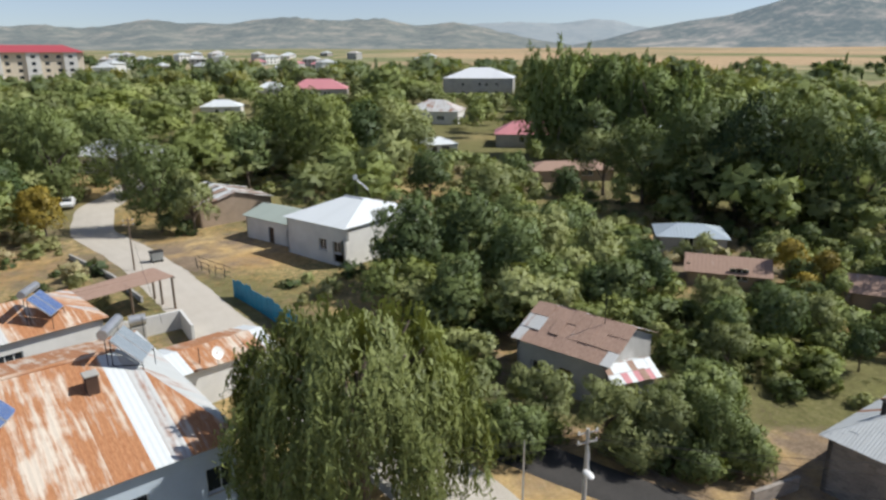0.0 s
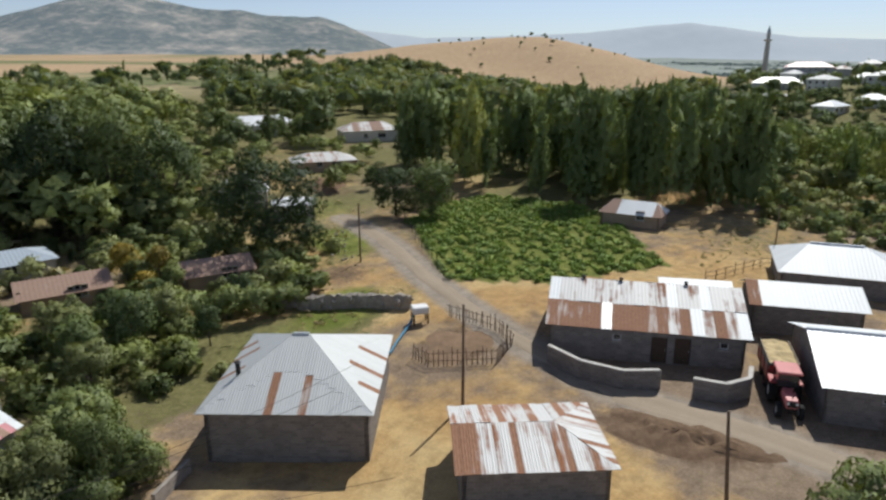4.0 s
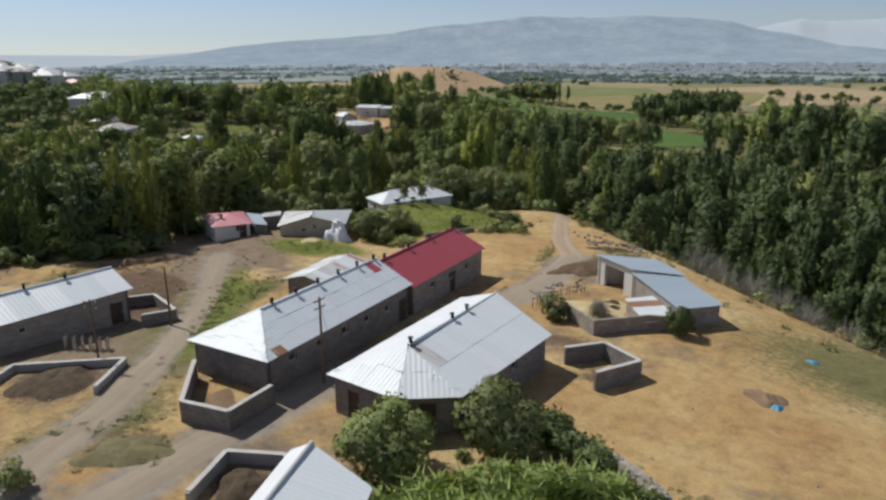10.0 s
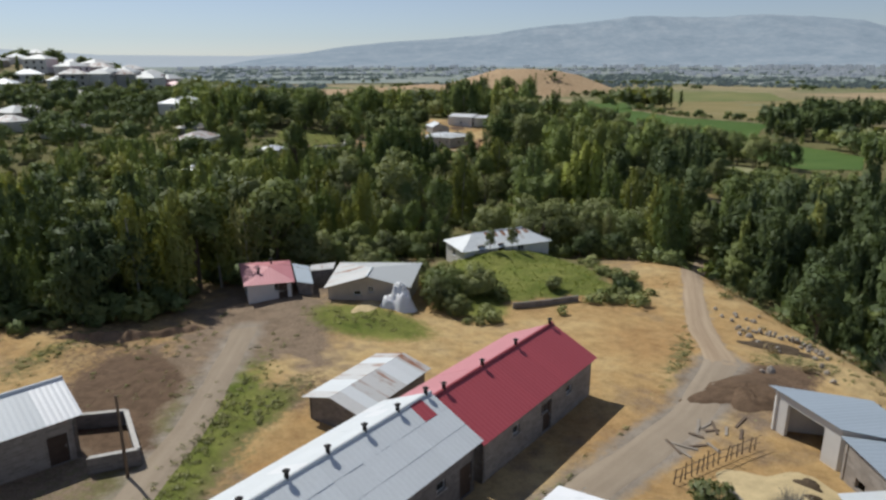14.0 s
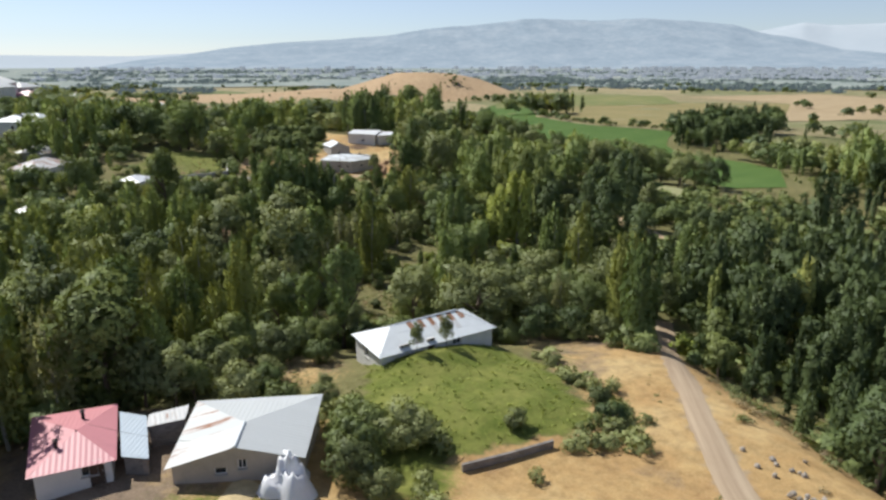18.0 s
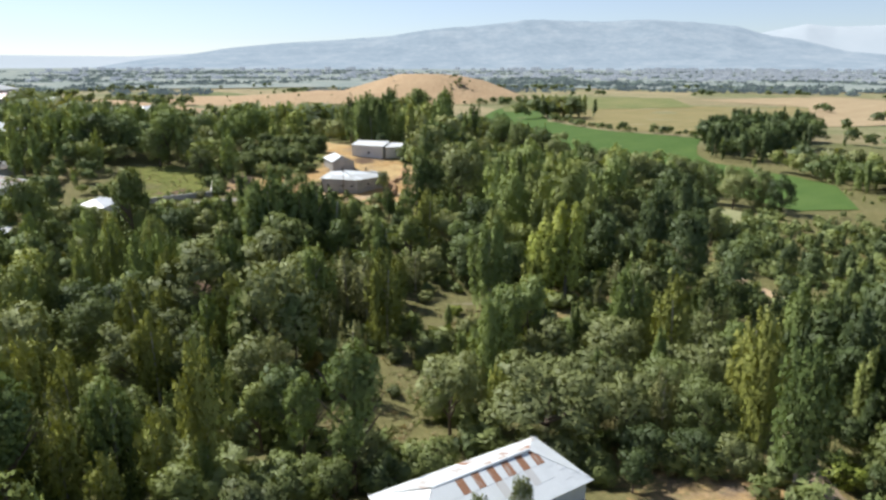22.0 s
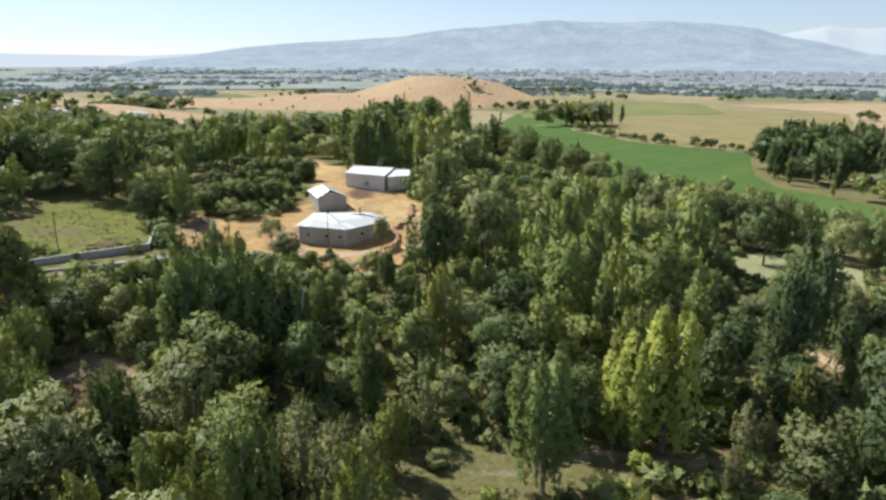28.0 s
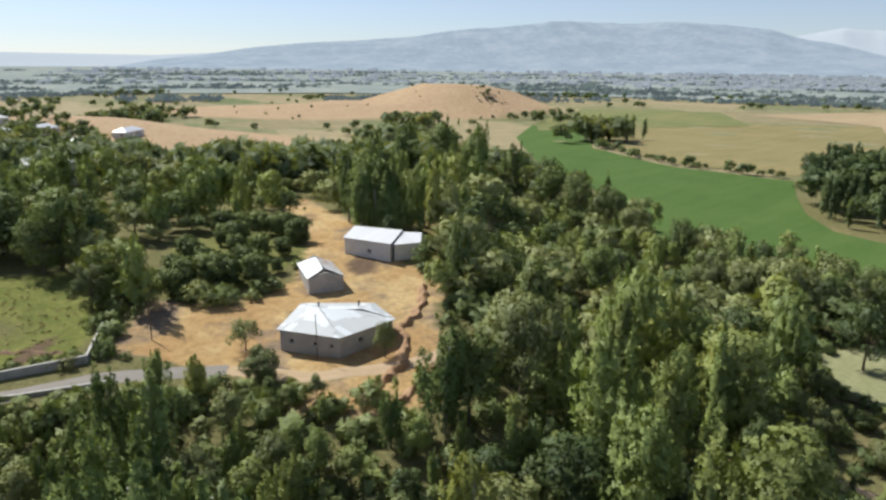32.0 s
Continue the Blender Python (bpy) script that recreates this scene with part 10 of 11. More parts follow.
box(bm, 1.76, -0.28, 0.98, 1.8, 0.28, 1.34, bevel=0.01)
part("grille", bm, DARK_METAL, tr)
for s in (-0.24, 0.24):
    bm = bmesh.new()
    tube(bm, [(1.78, s, 1.22), (1.83, s, 1.22)], 0.08, seg=10)
    part("headlight", bm, WHITE_PAINT, tr)
for s in (-0.72, 0.72):
    bm = bmesh.new()
    box(bm, -1.55, s - 0.24, 1.48, -0.25, s + 0.24, 1.56, bevel=0.03)
    part("mudguard", bm, TRACTOR_RED, tr)
for a, b in ((-1.25, -0.6), (-1.25, 0.6), (0.1, -0.6), (0.1, 0.6)):
    bm = bmesh.new()
    tube(bm, [(a, b, 0.95), (a, b * 0.95, 2.35)], 0.04, seg=6)
    part("cab_post", bm, DARK_METAL, tr)
bm = bmesh.new()
box(bm, -1.45, -0.72, 2.35, 0.3, 0.72, 2.52, bevel=0.06)
part("cab_roof", bm, PALE_RED, tr, "faded pinkish red roof")
for nm, q in (("windscreen", (0.08, -0.56, 1.5, 0.11, 0.56, 2.33)), ("side_pane", (-1.2, -0.6, 1.55, 0.06, -0.57, 2.33)), ("side_pane", (-1.2, 0.57, 1.55, 0.06, 0.6, 2.33)), ("rear_pane", (-1.27, -0.56, 1.6, -1.24, 0.56, 2.33))):
    bm = bmesh.new()
    box(bm, *q)
    part(nm, bm, GLASS, tr)
bm = bmesh.new()
box(bm, -0.95, -0.25, 1.0, -0.45, 0.25, 1.15, bevel=0.04), box(bm, -1.02, -0.25, 1.15, -0.92, 0.25, 1.6, bevel=0.03)
part("seat", bm, DARK_METAL, tr)
bm = bmesh.new()
tube(bm, [(0.75, 0.2, 1.48), (0.75, 0.2, 2.2)], 0.04, seg=8)
part("exhaust", bm, DARK_METAL, tr)

tl = thing("farm_trailer", "high-sided rusty red trailer loaded with pale fodder", "trailer", (46.9, 5.8, g1(46.9, 5.8)), 199)
for x in (-0.9, 0.9):
    for s in (-0.75, 0.75):
        wheel(tl, x, s, 0.42, 0.42, 0.24, TRACTOR_RED)
bm = bmesh.new()
box(bm, -2.0, -0.9, 0.8, 2.0, 0.9, 0.95, bevel=0.02), box(bm, 2.0, -0.06, 0.62, 3.0, 0.06, 0.74)
part("bed", bm, DARK_METAL, tl)
for q in ((-2.0, -0.92, 2.0, -0.87), (-2.0, 0.87, 2.0, 0.92)):
    for k in range(5):
        bm = bmesh.new()
        box(bm, q[0], q[1], 0.97 + k * 0.27, q[2], q[3], 1.2 + k * 0.27, bevel=0.012)
        part("side_board", bm, WOOD_PALE if k > 2 else TRACTOR_RED, tl)
for x in (-2.02, 1.98):
    for k in range(4):
        bm = bmesh.new()
        box(bm, x, -0.86, 0.97 + k * 0.27, x + 0.05, 0.86, 1.2 + k * 0.27, bevel=0.012)
        part("end_board", bm, TRACTOR_RED, tl)
for x in (-1.9, -0.65, 0.65, 1.9):
    for s in (-0.95, 0.92):
        bm = bmesh.new()
        box(bm, x - 0.04, s, 0.85, x + 0.04, s + 0.03, 2.35)
        part("stanchion", bm, DARK_METAL, tl)
bm = bmesh.new()
bmesh.ops.create_grid(bm, x_segments=14, y_segments=7, size=1.0, matrix=Matrix.Diagonal((1.93, 0.84, 1, 1)))
for v in bm.verts:
    v.co.z = 2.15 + 0.18 * noise.noise(v.co * 1.8) + 0.12 * (1 - v.co.y ** 2)
part("fodder_load", bm, STRAW, tl, "pale dusty fodder")

WHITE_CAR = plain("white_car_paint", (0.75, 0.76, 0.77), 0.3, 0, 0.06, 1.5, 0.5)
car = thing("parked_car", "small white car parked under trees at the street", "car", (-55.2, 97.0, g1(-55.2, 97.0) + 0.05), 110)
bm = bmesh.new()
prof = [(-2.0, 0.35), (-2.05, 0.75), (-1.75, 0.95), (-1.2, 1.0), (-0.75, 1.42), (0.55, 1.45), (1.05, 1.0), (1.85, 0.85), (2.05, 0.65), (2.05, 0.35)]
rows_ = [[bm.verts.new((x, s * (0.8 if z < 1.1 else 0.62), z)) for x, z in prof] for s in (-1, 1)]
for k in range(len(prof)):
    j = (k + 1) % len(prof)
    bm.faces.new((rows_[0][k], rows_[0][j], rows_[1][j], rows_[1][k]))
bm.faces.new(rows_[0][::-1]), bm.faces.new(rows_[1])
part("body", bm, WHITE_CAR, car)
for x in (-1.25, 1.3):
    for s in (-0.72, 0.72):
        wheel(car, x, s, 0.31, 0.31, 0.2, STEEL)
for nm, q in (("windscreen", ((1.0, 1.03), (0.6, 1.42))), ("rear_window", ((-1.17, 1.03), (-0.8, 1.40)))):
    (xa, za), (xb, zb) = q
    e_ = 0.025 if xa > 0 else -0.025
    add(nm, mesh_np(nm, [(xa + e_, -0.66, za), (xa + e_, 0.66, za), (xb + e_, 0.57, zb), (xb + e_, -0.57, zb), (xa, -0.66, za - 0.02), (xa, 0.66, za - 0.02), (xb, 0.57, zb - 0.03), (xb, -0.57, zb - 0.03)], [(0, 1, 2, 3), (4, 7, 6, 5), (0, 4, 5, 1), (2, 6, 7, 3), (1, 5, 6, 2), (0, 3, 7, 4)]), GLASS, car)


def solar_heater(x, y, z, turn, panels, blue, label):
    """Tilted collectors facing the thing's own x, with a tank along their upper edge."""
    s = thing("solar_water_heater", label, "solar heater", (x, y, z), turn, "solar heaters")
    tilt = pose(0, 0, 1.0, 0, 42, 0)
    for k in range(panels):
        y0 = (k - panels / 2) * 1.02
        bm = bmesh.new()
        box(bm, -0.95, y0, -0.05, 0.95, y0 + 0.98, 0.03, tilt, 0.015)
        pn = part("collector", bm, STEEL, s)
        bm = bmesh.new()
        box(bm, -0.9, y0 + 0.05, 0.032, 0.9, y0 + 0.93, 0.04, tilt)
        part("glass_plate", bm, SOLAR_BLUE if blue else SOLAR_GREY, pn)
        for j in range(5):
            bm = bmesh.new()
            yy = y0 + 0.16 + j * 0.165
            box(bm, -0.88, yy - 0.006, 0.041, 0.88, yy + 0.006, 0.046, tilt)
            part("riser", bm, STEEL, pn)
    bm = bmesh.new()
    tube(bm, [(-0.95, -panels * 0.55, 1.95), (-0.95, -panels * 0.55 + 0.06, 1.95), (-0.95, panels * 0.55 - 0.06, 1.95), (-0.95, panels * 0.55, 1.95)], 0.27, seg=16)
    part("tank", bm, STEEL, s)
    for yy in (-panels * 0.45, panels * 0.45):
        for xa, za, xb, zb in ((-0.72, -0.6, -0.72, 1.62), (0.7, -0.6, 0.7, 0.38), (-0.95, -0.6, -0.95, 1.7), (-0.9, 0.2, 0.65, 0.2)):
            bm = bmesh.new()
            tube(bm, [(xa, yy, za), (xb, yy, zb)], 0.025, seg=6)
            part("stand_leg", bm, DARK_METAL, s)


SOLAR_BLUE = plain("blue_collector_glass", (0.10, 0.16, 0.33), 0.12, 0, 0.3, 3, 0.6)
SOLAR_GREY = plain("silvery_collector_glass", (0.32, 0.37, 0.40), 0.15, 0.2, 0.15, 3, 0.6)
solar_heater(-15.9, 31.6, 5.9, 6, 2, False, "grey twin-panel solar water heater on the rusty roof")
solar_heater(-27.4, 43.4, 3.7, 6, 2, True, "blue solar water heater with tank on a roof")
solar_heater(-19.8, 26.0, 5.3, 6, 2, True, "deep blue solar panel on the rusty roof ridge")
solar_heater(-33.5, 46.0, 3.6, 6, 1, False, "small solar water heater at the courtyard roof")
solar_heater(-10.2, 84.0, 4.2, 6, 1, False, "small white solar heater on the white house roof")
ch = thing("chimney", "short dark brick chimney on the rusty roof", "chimney", (-16.7, 28.8, 5.7), 40)
bm = bmesh.new()
box(bm, -0.28, -0.28, -0.3, 0.28, 0.28, 0.85, bevel=0.02)
part("flue", bm, plain("dark_brick", (0.09, 0.055, 0.04), 0.95), ch)
bm = bmesh.new()
box(bm, -0.34, -0.34, 0.855, 0.34, 0.34, 0.95, bevel=0.02)
part("chimney_cap", bm, CONCRETE, ch)
for x, y, h in ((-15.6, 39.2, 2.6), (-21.5, 40.0, 3.6), (-20.0, 41.5, 3.8), (10.8, 42.0, 5.0)):
    a = thing("roof_mast", "thin dark antenna mast on a roof", "mast", (x, y, 0.6), 0, "roof masts")
    bm = bmesh.new()
    tube(bm, [(0, 0, 0), (0, 0, h)], 0.03, seg=6)
    part("mast", bm, DARK_METAL, a)
sd = thing("satellite_dish", "small white satellite dish on the cottage roof", "satellite dish", (-14.2, 38.6, 2.6), 60)
bm = bmesh.new()
bmesh.ops.create_cone(bm, segments=20, radius1=0.06, radius2=0.42, depth=0.14, cap_ends=False, matrix=Matrix.Translation((0, 0, 0.5)) @ Euler((radians(60), 0, 0)).to_matrix().to_4x4())
part("dish", bm, WHITE_PAINT, sd)
bm = bmesh.new()
tube(bm, [(0, 0, -0.5), (0, 0, 0.5)], 0.025, seg=6)
part("bracket", bm, STEEL, sd)

# blue sheet fence and the shelter by the street
bf = thing("blue_fence", "bright blue corrugated sheet fence with ragged top", "fence")
pts = [(-19.7, 59.4), (-17.9, 57.4), (-15.9, 55.0), (-13.7, 52.4), (-11.8, 50.2)]
for (ax, ay), (bx, by) in zip(pts, pts[1:]):
    for k in range(3):
        x0, y0, x1, y1 = ax + (bx - ax) * k / 3, ay + (by - ay) * k / 3, ax + (bx - ax) * (k + 1) / 3 + 0.03, ay + (by - ay) * (k + 1) / 3 + 0.03
        za, h = g1(x0, y0) - 0.1, rng.uniform(1.75, 2.15)
        us = np.linspace(0, 1, 9)
        nrm = np.array((-(y1 - y0), x1 - x0)) / math.hypot(x1 - x0, y1 - y0)
        off = np.where(np.arange(9) % 2, 0.03, 0.0)
        base = [(x0 + (x1 - x0) * u + nrm[0] * o, y0 + (y1 - y0) * u + nrm[1] * o) for u, o in zip(us, off)]
        v = [(*b, za) for b in base] + [(*b, za + h) for b in base] + [(b[0] + nrm[0] * 0.02, b[1] + nrm[1] * 0.02, za) for b in base] + [(b[0] + nrm[0] * 0.02, b[1] + nrm[1] * 0.02, za + h) for b in base]
        f = [(i, i + 1, i + 10, i + 9) for i in range(8)] + [(i + 19, i + 18, i + 27, i + 28) for i in range(8)] + [(i + 9, i + 10, i + 28, i + 27) for i in range(8)]
        add("sheet", mesh_np("sheet", v, f), BLUE_SHEET, bf)
sh = thing("shelter", "open roadside shelter with rust-brown sheet roof on posts", "shelter")
SC = [(-31.4, 52.9, 2.1), (-29.0, 50.4, 2.1), (-23.6, 56.0, 2.35), (-26.6, 58.6, 2.35)]
roof_sheets(sh, SC, 0, pick(RUST_BROWN, [RUST], 0.3, 41), 0.8, 2, wobble=0.02)
for x, y, z in [(q[0] * 0.94 + -27.6 * 0.06, q[1] * 0.94 + 54.5 * 0.06, q[2]) for q in SC] + [(-30.0, 52.0, 2.1), (-25.4, 57.0, 2.3), (-26.4, 53.4, 2.2)]:
    bm = bmesh.new()
    box(bm, x - 0.08, y - 0.08, g1(x, y) - 0.2, x + 0.08, y + 0.08, z - 0.03)
    part("post", bm, WOOD, sh)
for a, b in ((0, 1), (2, 3)):
    bm = bmesh.new()
    tube(bm, [Vector(SC[a]) - Vector((0, 0, 0.1)), Vector(SC[b]) - Vector((0, 0, 0.1))], 0.06, seg=6)
    part("beam", bm, WOOD, sh)
block_wall([(-26.6, 48.4), (-21.6, 51.6), (-19.6, 48.6)], 1.6, "white courtyard wall beside the street", PLASTER, False)
wb = thing("water_tank", "pale round water tank beside the courtyard shelter", "tank", (-24.0, 49.0, g1(-24.0, 49.0)), 30)
bm = bmesh.new()
tube(bm, [(-0.6, 0, 1.9), (-0.5, 0, 1.9), (0.5, 0, 1.9), (0.6, 0, 1.9)], 0.45, seg=18)
part("drum", bm, STEEL, wb)
bm = bmesh.new()
box(bm, -0.5, -0.4, 0, 0.5, 0.4, 1.42, bevel=0.02)
part("plinth", bm, CONCRETE, wb)
bn = thing("rubbish_bin", "grey wheeled street rubbish container", "bin", (-31.4, 70.4, g1(-31.4, 70.4) + 0.05), 40)
bm = bmesh.new()
for v in box(bm, -0.65, -0.45, 0.25, 0.65, 0.45, 1.15, bevel=0.03):
    if v.co.z < 0.6:
        v.co.x *= 0.85
part("container", bm, plain("grey_bin", (0.25, 0.26, 0.25), 0.6), bn)
bm = bmesh.new()
box(bm, -0.7, -0.5, 1.155, 0.7, 0.5, 1.24, bevel=0.03)
part("lid", bm, DARK_METAL, bn)
for s in (-0.5, 0.5):
    wheel(bn, s, 0.0, 0.12, 0.12, 0.7, DARK_METAL)

# plastic-covered stack, tarpaulins, tyres, tank hut
heap("fodder_cover", "fodder stack under a white plastic cover", 74.2, -57.1, 2.1, 1.7, 2.1, plain("white_plastic", (0.80, 0.81, 0.82), 0.45, 0, 0.1, 2.0, 0.5), -40, "stack", 1.6, 21)
heap("tarpaulin", "crumpled light blue tarpaulin on the slope", 17.0, -56.8, 0.6, 0.4, 0.2, BLUE_TARP, 20, "tarpaulin", 2, 22)
heap("tarpaulin", "light blue tarpaulin scrap beside rubble", 16.2, -46.6, 0.5, 0.4, 0.2, BLUE_TARP, 60, "tarpaulin", 2, 23)
heap("tarpaulin", "bright blue tarpaulin behind the white-roofed barn", 58.3, -0.7, 1.6, 1.2, 1.0, BLUE_TARP, 0, "tarpaulin", 1, 24)
heap("manure_mound", "dark dung pile in the straw yard", 33.8, -57.2, 0.9, 0.7, 0.4, MANURE, 0, seed=25), heap("manure_mound", "small dark dung pile on straw", 32.9, -55.9, 0.8, 0.6, 0.35, MANURE, 0, seed=26)
for x, y in ((31.2, -50.6), (30.2, -52.2)):
    t_ = thing("scrap_tyre", "old black tyre lying on the yard straw", "tyre", (x, y, g1(x, y) + 0.15), 0, "old tyres")
    bm = bmesh.new()
    R_, r_ = 0.42, 0.17
    rings = [[bm.verts.new(((R_ + r_ * math.cos(b)) * math.cos(a), (R_ + r_ * math.cos(b)) * math.sin(a), r_ * 0.8 * math.sin(b))) for b in np.linspace(0, 2 * np.pi, 10, endpoint=False)] for a in np.linspace(0, 2 * np.pi, 20, endpoint=False)]
    for a, b in zip(rings, rings[1:] + rings[:1]):
        for k in range(10):
            bm.faces.new((a[k], b[k], b[(k + 1) % 10], a[(k + 1) % 10]))
    part("tread", bm, RUBBER, t_)
ht = thing("water_trough", "white tank on a dark frame beside the corral", "tank", (42.0, 32.3, g1(42.0, 32.3)), -40)
bm = bmesh.new()
box(bm, -0.7, -0.55, 0.9, 0.7, 0.55, 1.5, bevel=0.08)
part("cistern", bm, WHITE_PAINT, ht)
for a in (-0.6, 0.6):
    for b in (-0.45, 0.45):
        bm = bmesh.new()
        box(bm, a - 0.06, b - 0.06, -0.1, a + 0.06, b + 0.06, 0.9)
        part("frame_leg", bm, DARK_METAL, ht)
bp = thing("water_hose", "pale blue hose lying along a corral fence", "hose")
bm = bmesh.new()
tube(bm, [(x, y, g1(x, y) + h) for x, y, h in ((42.6, 33.0, 1.0), (41.6, 32.8, 0.5), (40.6, 32.4, 0.25), (39.0, 31.8, 0.2), (37.4, 31.2, 0.2), (36.0, 30.6, 0.2))], 0.09, seg=6)
part("pipe", bm, BLUE_TARP, bp)
for k in range(6):
    x, y = 59.6 - k * 0.55, -19.6 - k * 0.42
    pr = thing("wooden_pallet", "grey wooden pallet standing in a row by the track", "pallet", (x, y, g1(x, y)), -40 + rng.uniform(-6, 6), "pallet row")
    for j in range(4):
        bm = bmesh.new()
        box(bm, -0.3, -0.02, 0.08 + j * 0.24, 0.3, 0.02, 0.22 + j * 0.24)
        part("slat", bm, WOOD_PALE, pr)
    for s in (-0.27, 0.22):
        bm = bmesh.new()
        box(bm, s, 0.021, 0, s + 0.06, 0.09, 1.05)
        part("upright", bm, WOOD_PALE, pr)
for k in range(14):
    x, y = 40.2 + rng.normal(0, 0.8), -57.5 + rng.normal(0, 2.4)
    lg = thing("old_plank", "grey broken plank lying by the yard", "plank", (x, y, g1(x, y) + 0.06), rng.uniform(0, 180), "old planks")
    bm = bmesh.new()
    L_ = rng.uniform(0.8, 2.2)
    box(bm, -L_ / 2, -0.09, -0.03, L_ / 2, 0.09, 0.03, None, 0.01)
    part("board", bm, WOOD_PALE if k % 2 else WOOD, lg)


# ---------------------------------------------------------------- the far town
def town_proto(k):
    w, d, h, roof, wall = [(12, 9, 3.2, ZINC, PLASTER), (12.5, 10, 6.0, ZINC_DULL, PLASTER), (11, 9, 3.2, PINK_SHEET, PLASTER_GREY), (12, 9, 6.0, ZINC_WORN, PLASTER_GREY), (10.5, 8.5, 3.0, ZINC_DULL, BLOCKS_PALE)][k]
    t = thing("town_house", ["pale single-storey town house with grey metal roof", "white two-storey town house with pale roof", "pale town house with faded red roof", "grey two-storey town house with worn grey roof", "plain block town house with dull metal roof"][k], "house", (0, 0, -900), 0, "town houses")
    bm = bmesh.new()
    box(bm, -w / 2, -d / 2, -2.5, w / 2, d / 2, h)
    part("wall", bm, wall, t)
    bm = bmesh.new()
    o = 0.6
    e = [bm.verts.new(q) for q in ((-w / 2 - o, -d / 2 - o, h), (w / 2 + o, -d / 2 - o, h), (w / 2 + o, d / 2 + o, h), (-w / 2 - o, d / 2 + o, h))]
    r0, r1 = bm.verts.new((-w / 2 + d / 2, 0, h + 2.2)), bm.verts.new((w / 2 - d / 2, 0, h + 2.2))
    for q in ((e[0], e[1], r1, r0), (e[2], e[3], r0, r1), (e[3], e[0], r0), (e[1], e[2], r1), (e[3], e[2], e[1], e[0])):
        bm.faces.new(q)
    part("roof", bm, roof, t)
    for st in range(2 if h > 5 else 1):
        for j in range(3):
            for s in (-1, 1):
                bm = bmesh.new()
                x = (j - 1) * w / 3.2
                box(bm, x - 0.6, s * (d / 2 + 0.02) - 0.03, 1.0 + st * 2.8, x + 0.6, s * (d / 2 + 0.02) + 0.03, 2.3 + st * 2.8)
                part("window", bm, GLASS, t)
    return t


TOWN = [town_proto(k) for k in range(5)]
spots = []
r = np.random.default_rng(12)
while len(spots) < 102:
    if len(spots) < 60:
        x, y = 440 + r.normal(0, 72), -60 + r.normal(0, 70)
        good = 300 < x < 600 and -175 < y < 75
    else:
        a, q = radians(r.uniform(-26, -9) if r.random() < 0.8 else r.uniform(-32, 1)), r.uniform(400, 780)
        x, y = q * math.sin(a), q * math.cos(a)
        good = True
    if good and all(math.hypot(x - p, y - q2) > 19 for p, q2 in spots):
        spots.append((x, y))
used = set()
for i, (x, y) in enumerate(spots):
    k = int(r.choice(5, p=[0.34, 0.2, 0.1, 0.16, 0.2]))
    m = pose(x, y, g1(x, y), 0, 0, r.uniform(0, 180))
    if k not in used:
        used.add(k)
        TOWN[k].matrix_basis = m
    else:
        copy_thing(TOWN[k], m)
for x, y, k in ((388, -96, 1), (399, -99, 2), (411, -101, 3), (394, -108, 3), (405, -112, 1), (417, -114, 2), (391, -119, 1), (402, -124, 2), (414, -126, 1), (427, -120, 3), (409, -137, 2), (421, -138, 1), (433, -132, 2), (384, -84, 3), (396, -86, 2), (408, -88, 1), (420, -90, 2), (430, -104, 1)):
    spots.append((x, y))
    copy_thing(TOWN[k], pose(x, y, g1(x, y), 0, 0, r.uniform(0, 180)))
tx, ty = spread(320, 640, -210, 110, 10.5)
ok = (rng.random(len(tx)) < 0.95) & np.array([min(math.hypot(x - p, y - q) for p, q in spots) > 8 for x, y in zip(tx, ty)])
tx, ty = tx[ok], ty[ok]
woodland("town_trees", "dark trees between the far town houses", tx, ty, np.array(["round", "poplar", "wide"])[rng.integers(0, 3, len(tx))], rng.uniform(4.5, 9.0, len(tx)), LEAF_FAR, TINY)
tx, ty = spread(262, 372, -55, 60, 8.0)
ok = (rng.random(len(tx)) < 0.9) & np.array([min(math.hypot(x - p, y - q) for p, q in spots) > 9 for x, y in zip(tx, ty)])
for hx_, hy_ in ((290, -47), (266, -59), (303, -53), (320, -77), (346, -78)):
    ok &= np.hypot(tx - hx_, ty - hy_) > 9
tx, ty = tx[ok], ty[ok]
woodland("town_trees", "dark trees on the slope below the town", tx, ty, np.array(["round", "tall", "wide"])[rng.integers(0, 3, len(tx))], rng.uniform(4.0, 7.5, len(tx)), LEAF_DARK, MIDDLE)
tx, ty = spread(238, 350, -120, -50, 6.5)
ok = free(tx, ty, 1.0) & (rng.random(len(tx)) < 0.85) & (np.hypot(tx - 268, ty + 98) > 13) & (np.hypot(tx - 242, ty + 92) > 8) & (near_line(tx, ty, [(250, -92), (200, -74)]) > 5)
tx, ty = tx[ok], ty[ok]
woodland("far_wood", "dark trees round the houses at the town edge", tx, ty, np.array(["round", "tall", "wide"])[rng.integers(0, 3, len(tx))], rng.uniform(5.0, 9.0, len(tx)), LEAF_DARK, MIDDLE)
for x, y, h in ((258.1, -104.1, 11.8), (254, -109.1, 12.2), (250, -113, 11.6), (245.7, -117, 11.8), (256, -125.2, 10.8), (262, -118, 11.2), (270, -116, 10.6), (278, -114.4, 10.4), (282, -126.8, 10), (268, -126, 10.8), (248, -124, 11), (241, -121, 11.4)):
    plant("round_b" if int(x) % 2 else "tall_a", x, y, h, wide=1.0)
village_house(268, -98, 30, 16, 11, 6.0, 8.2, ZINC, PLASTER, "white two-storey house beyond the woods", 3, 2)
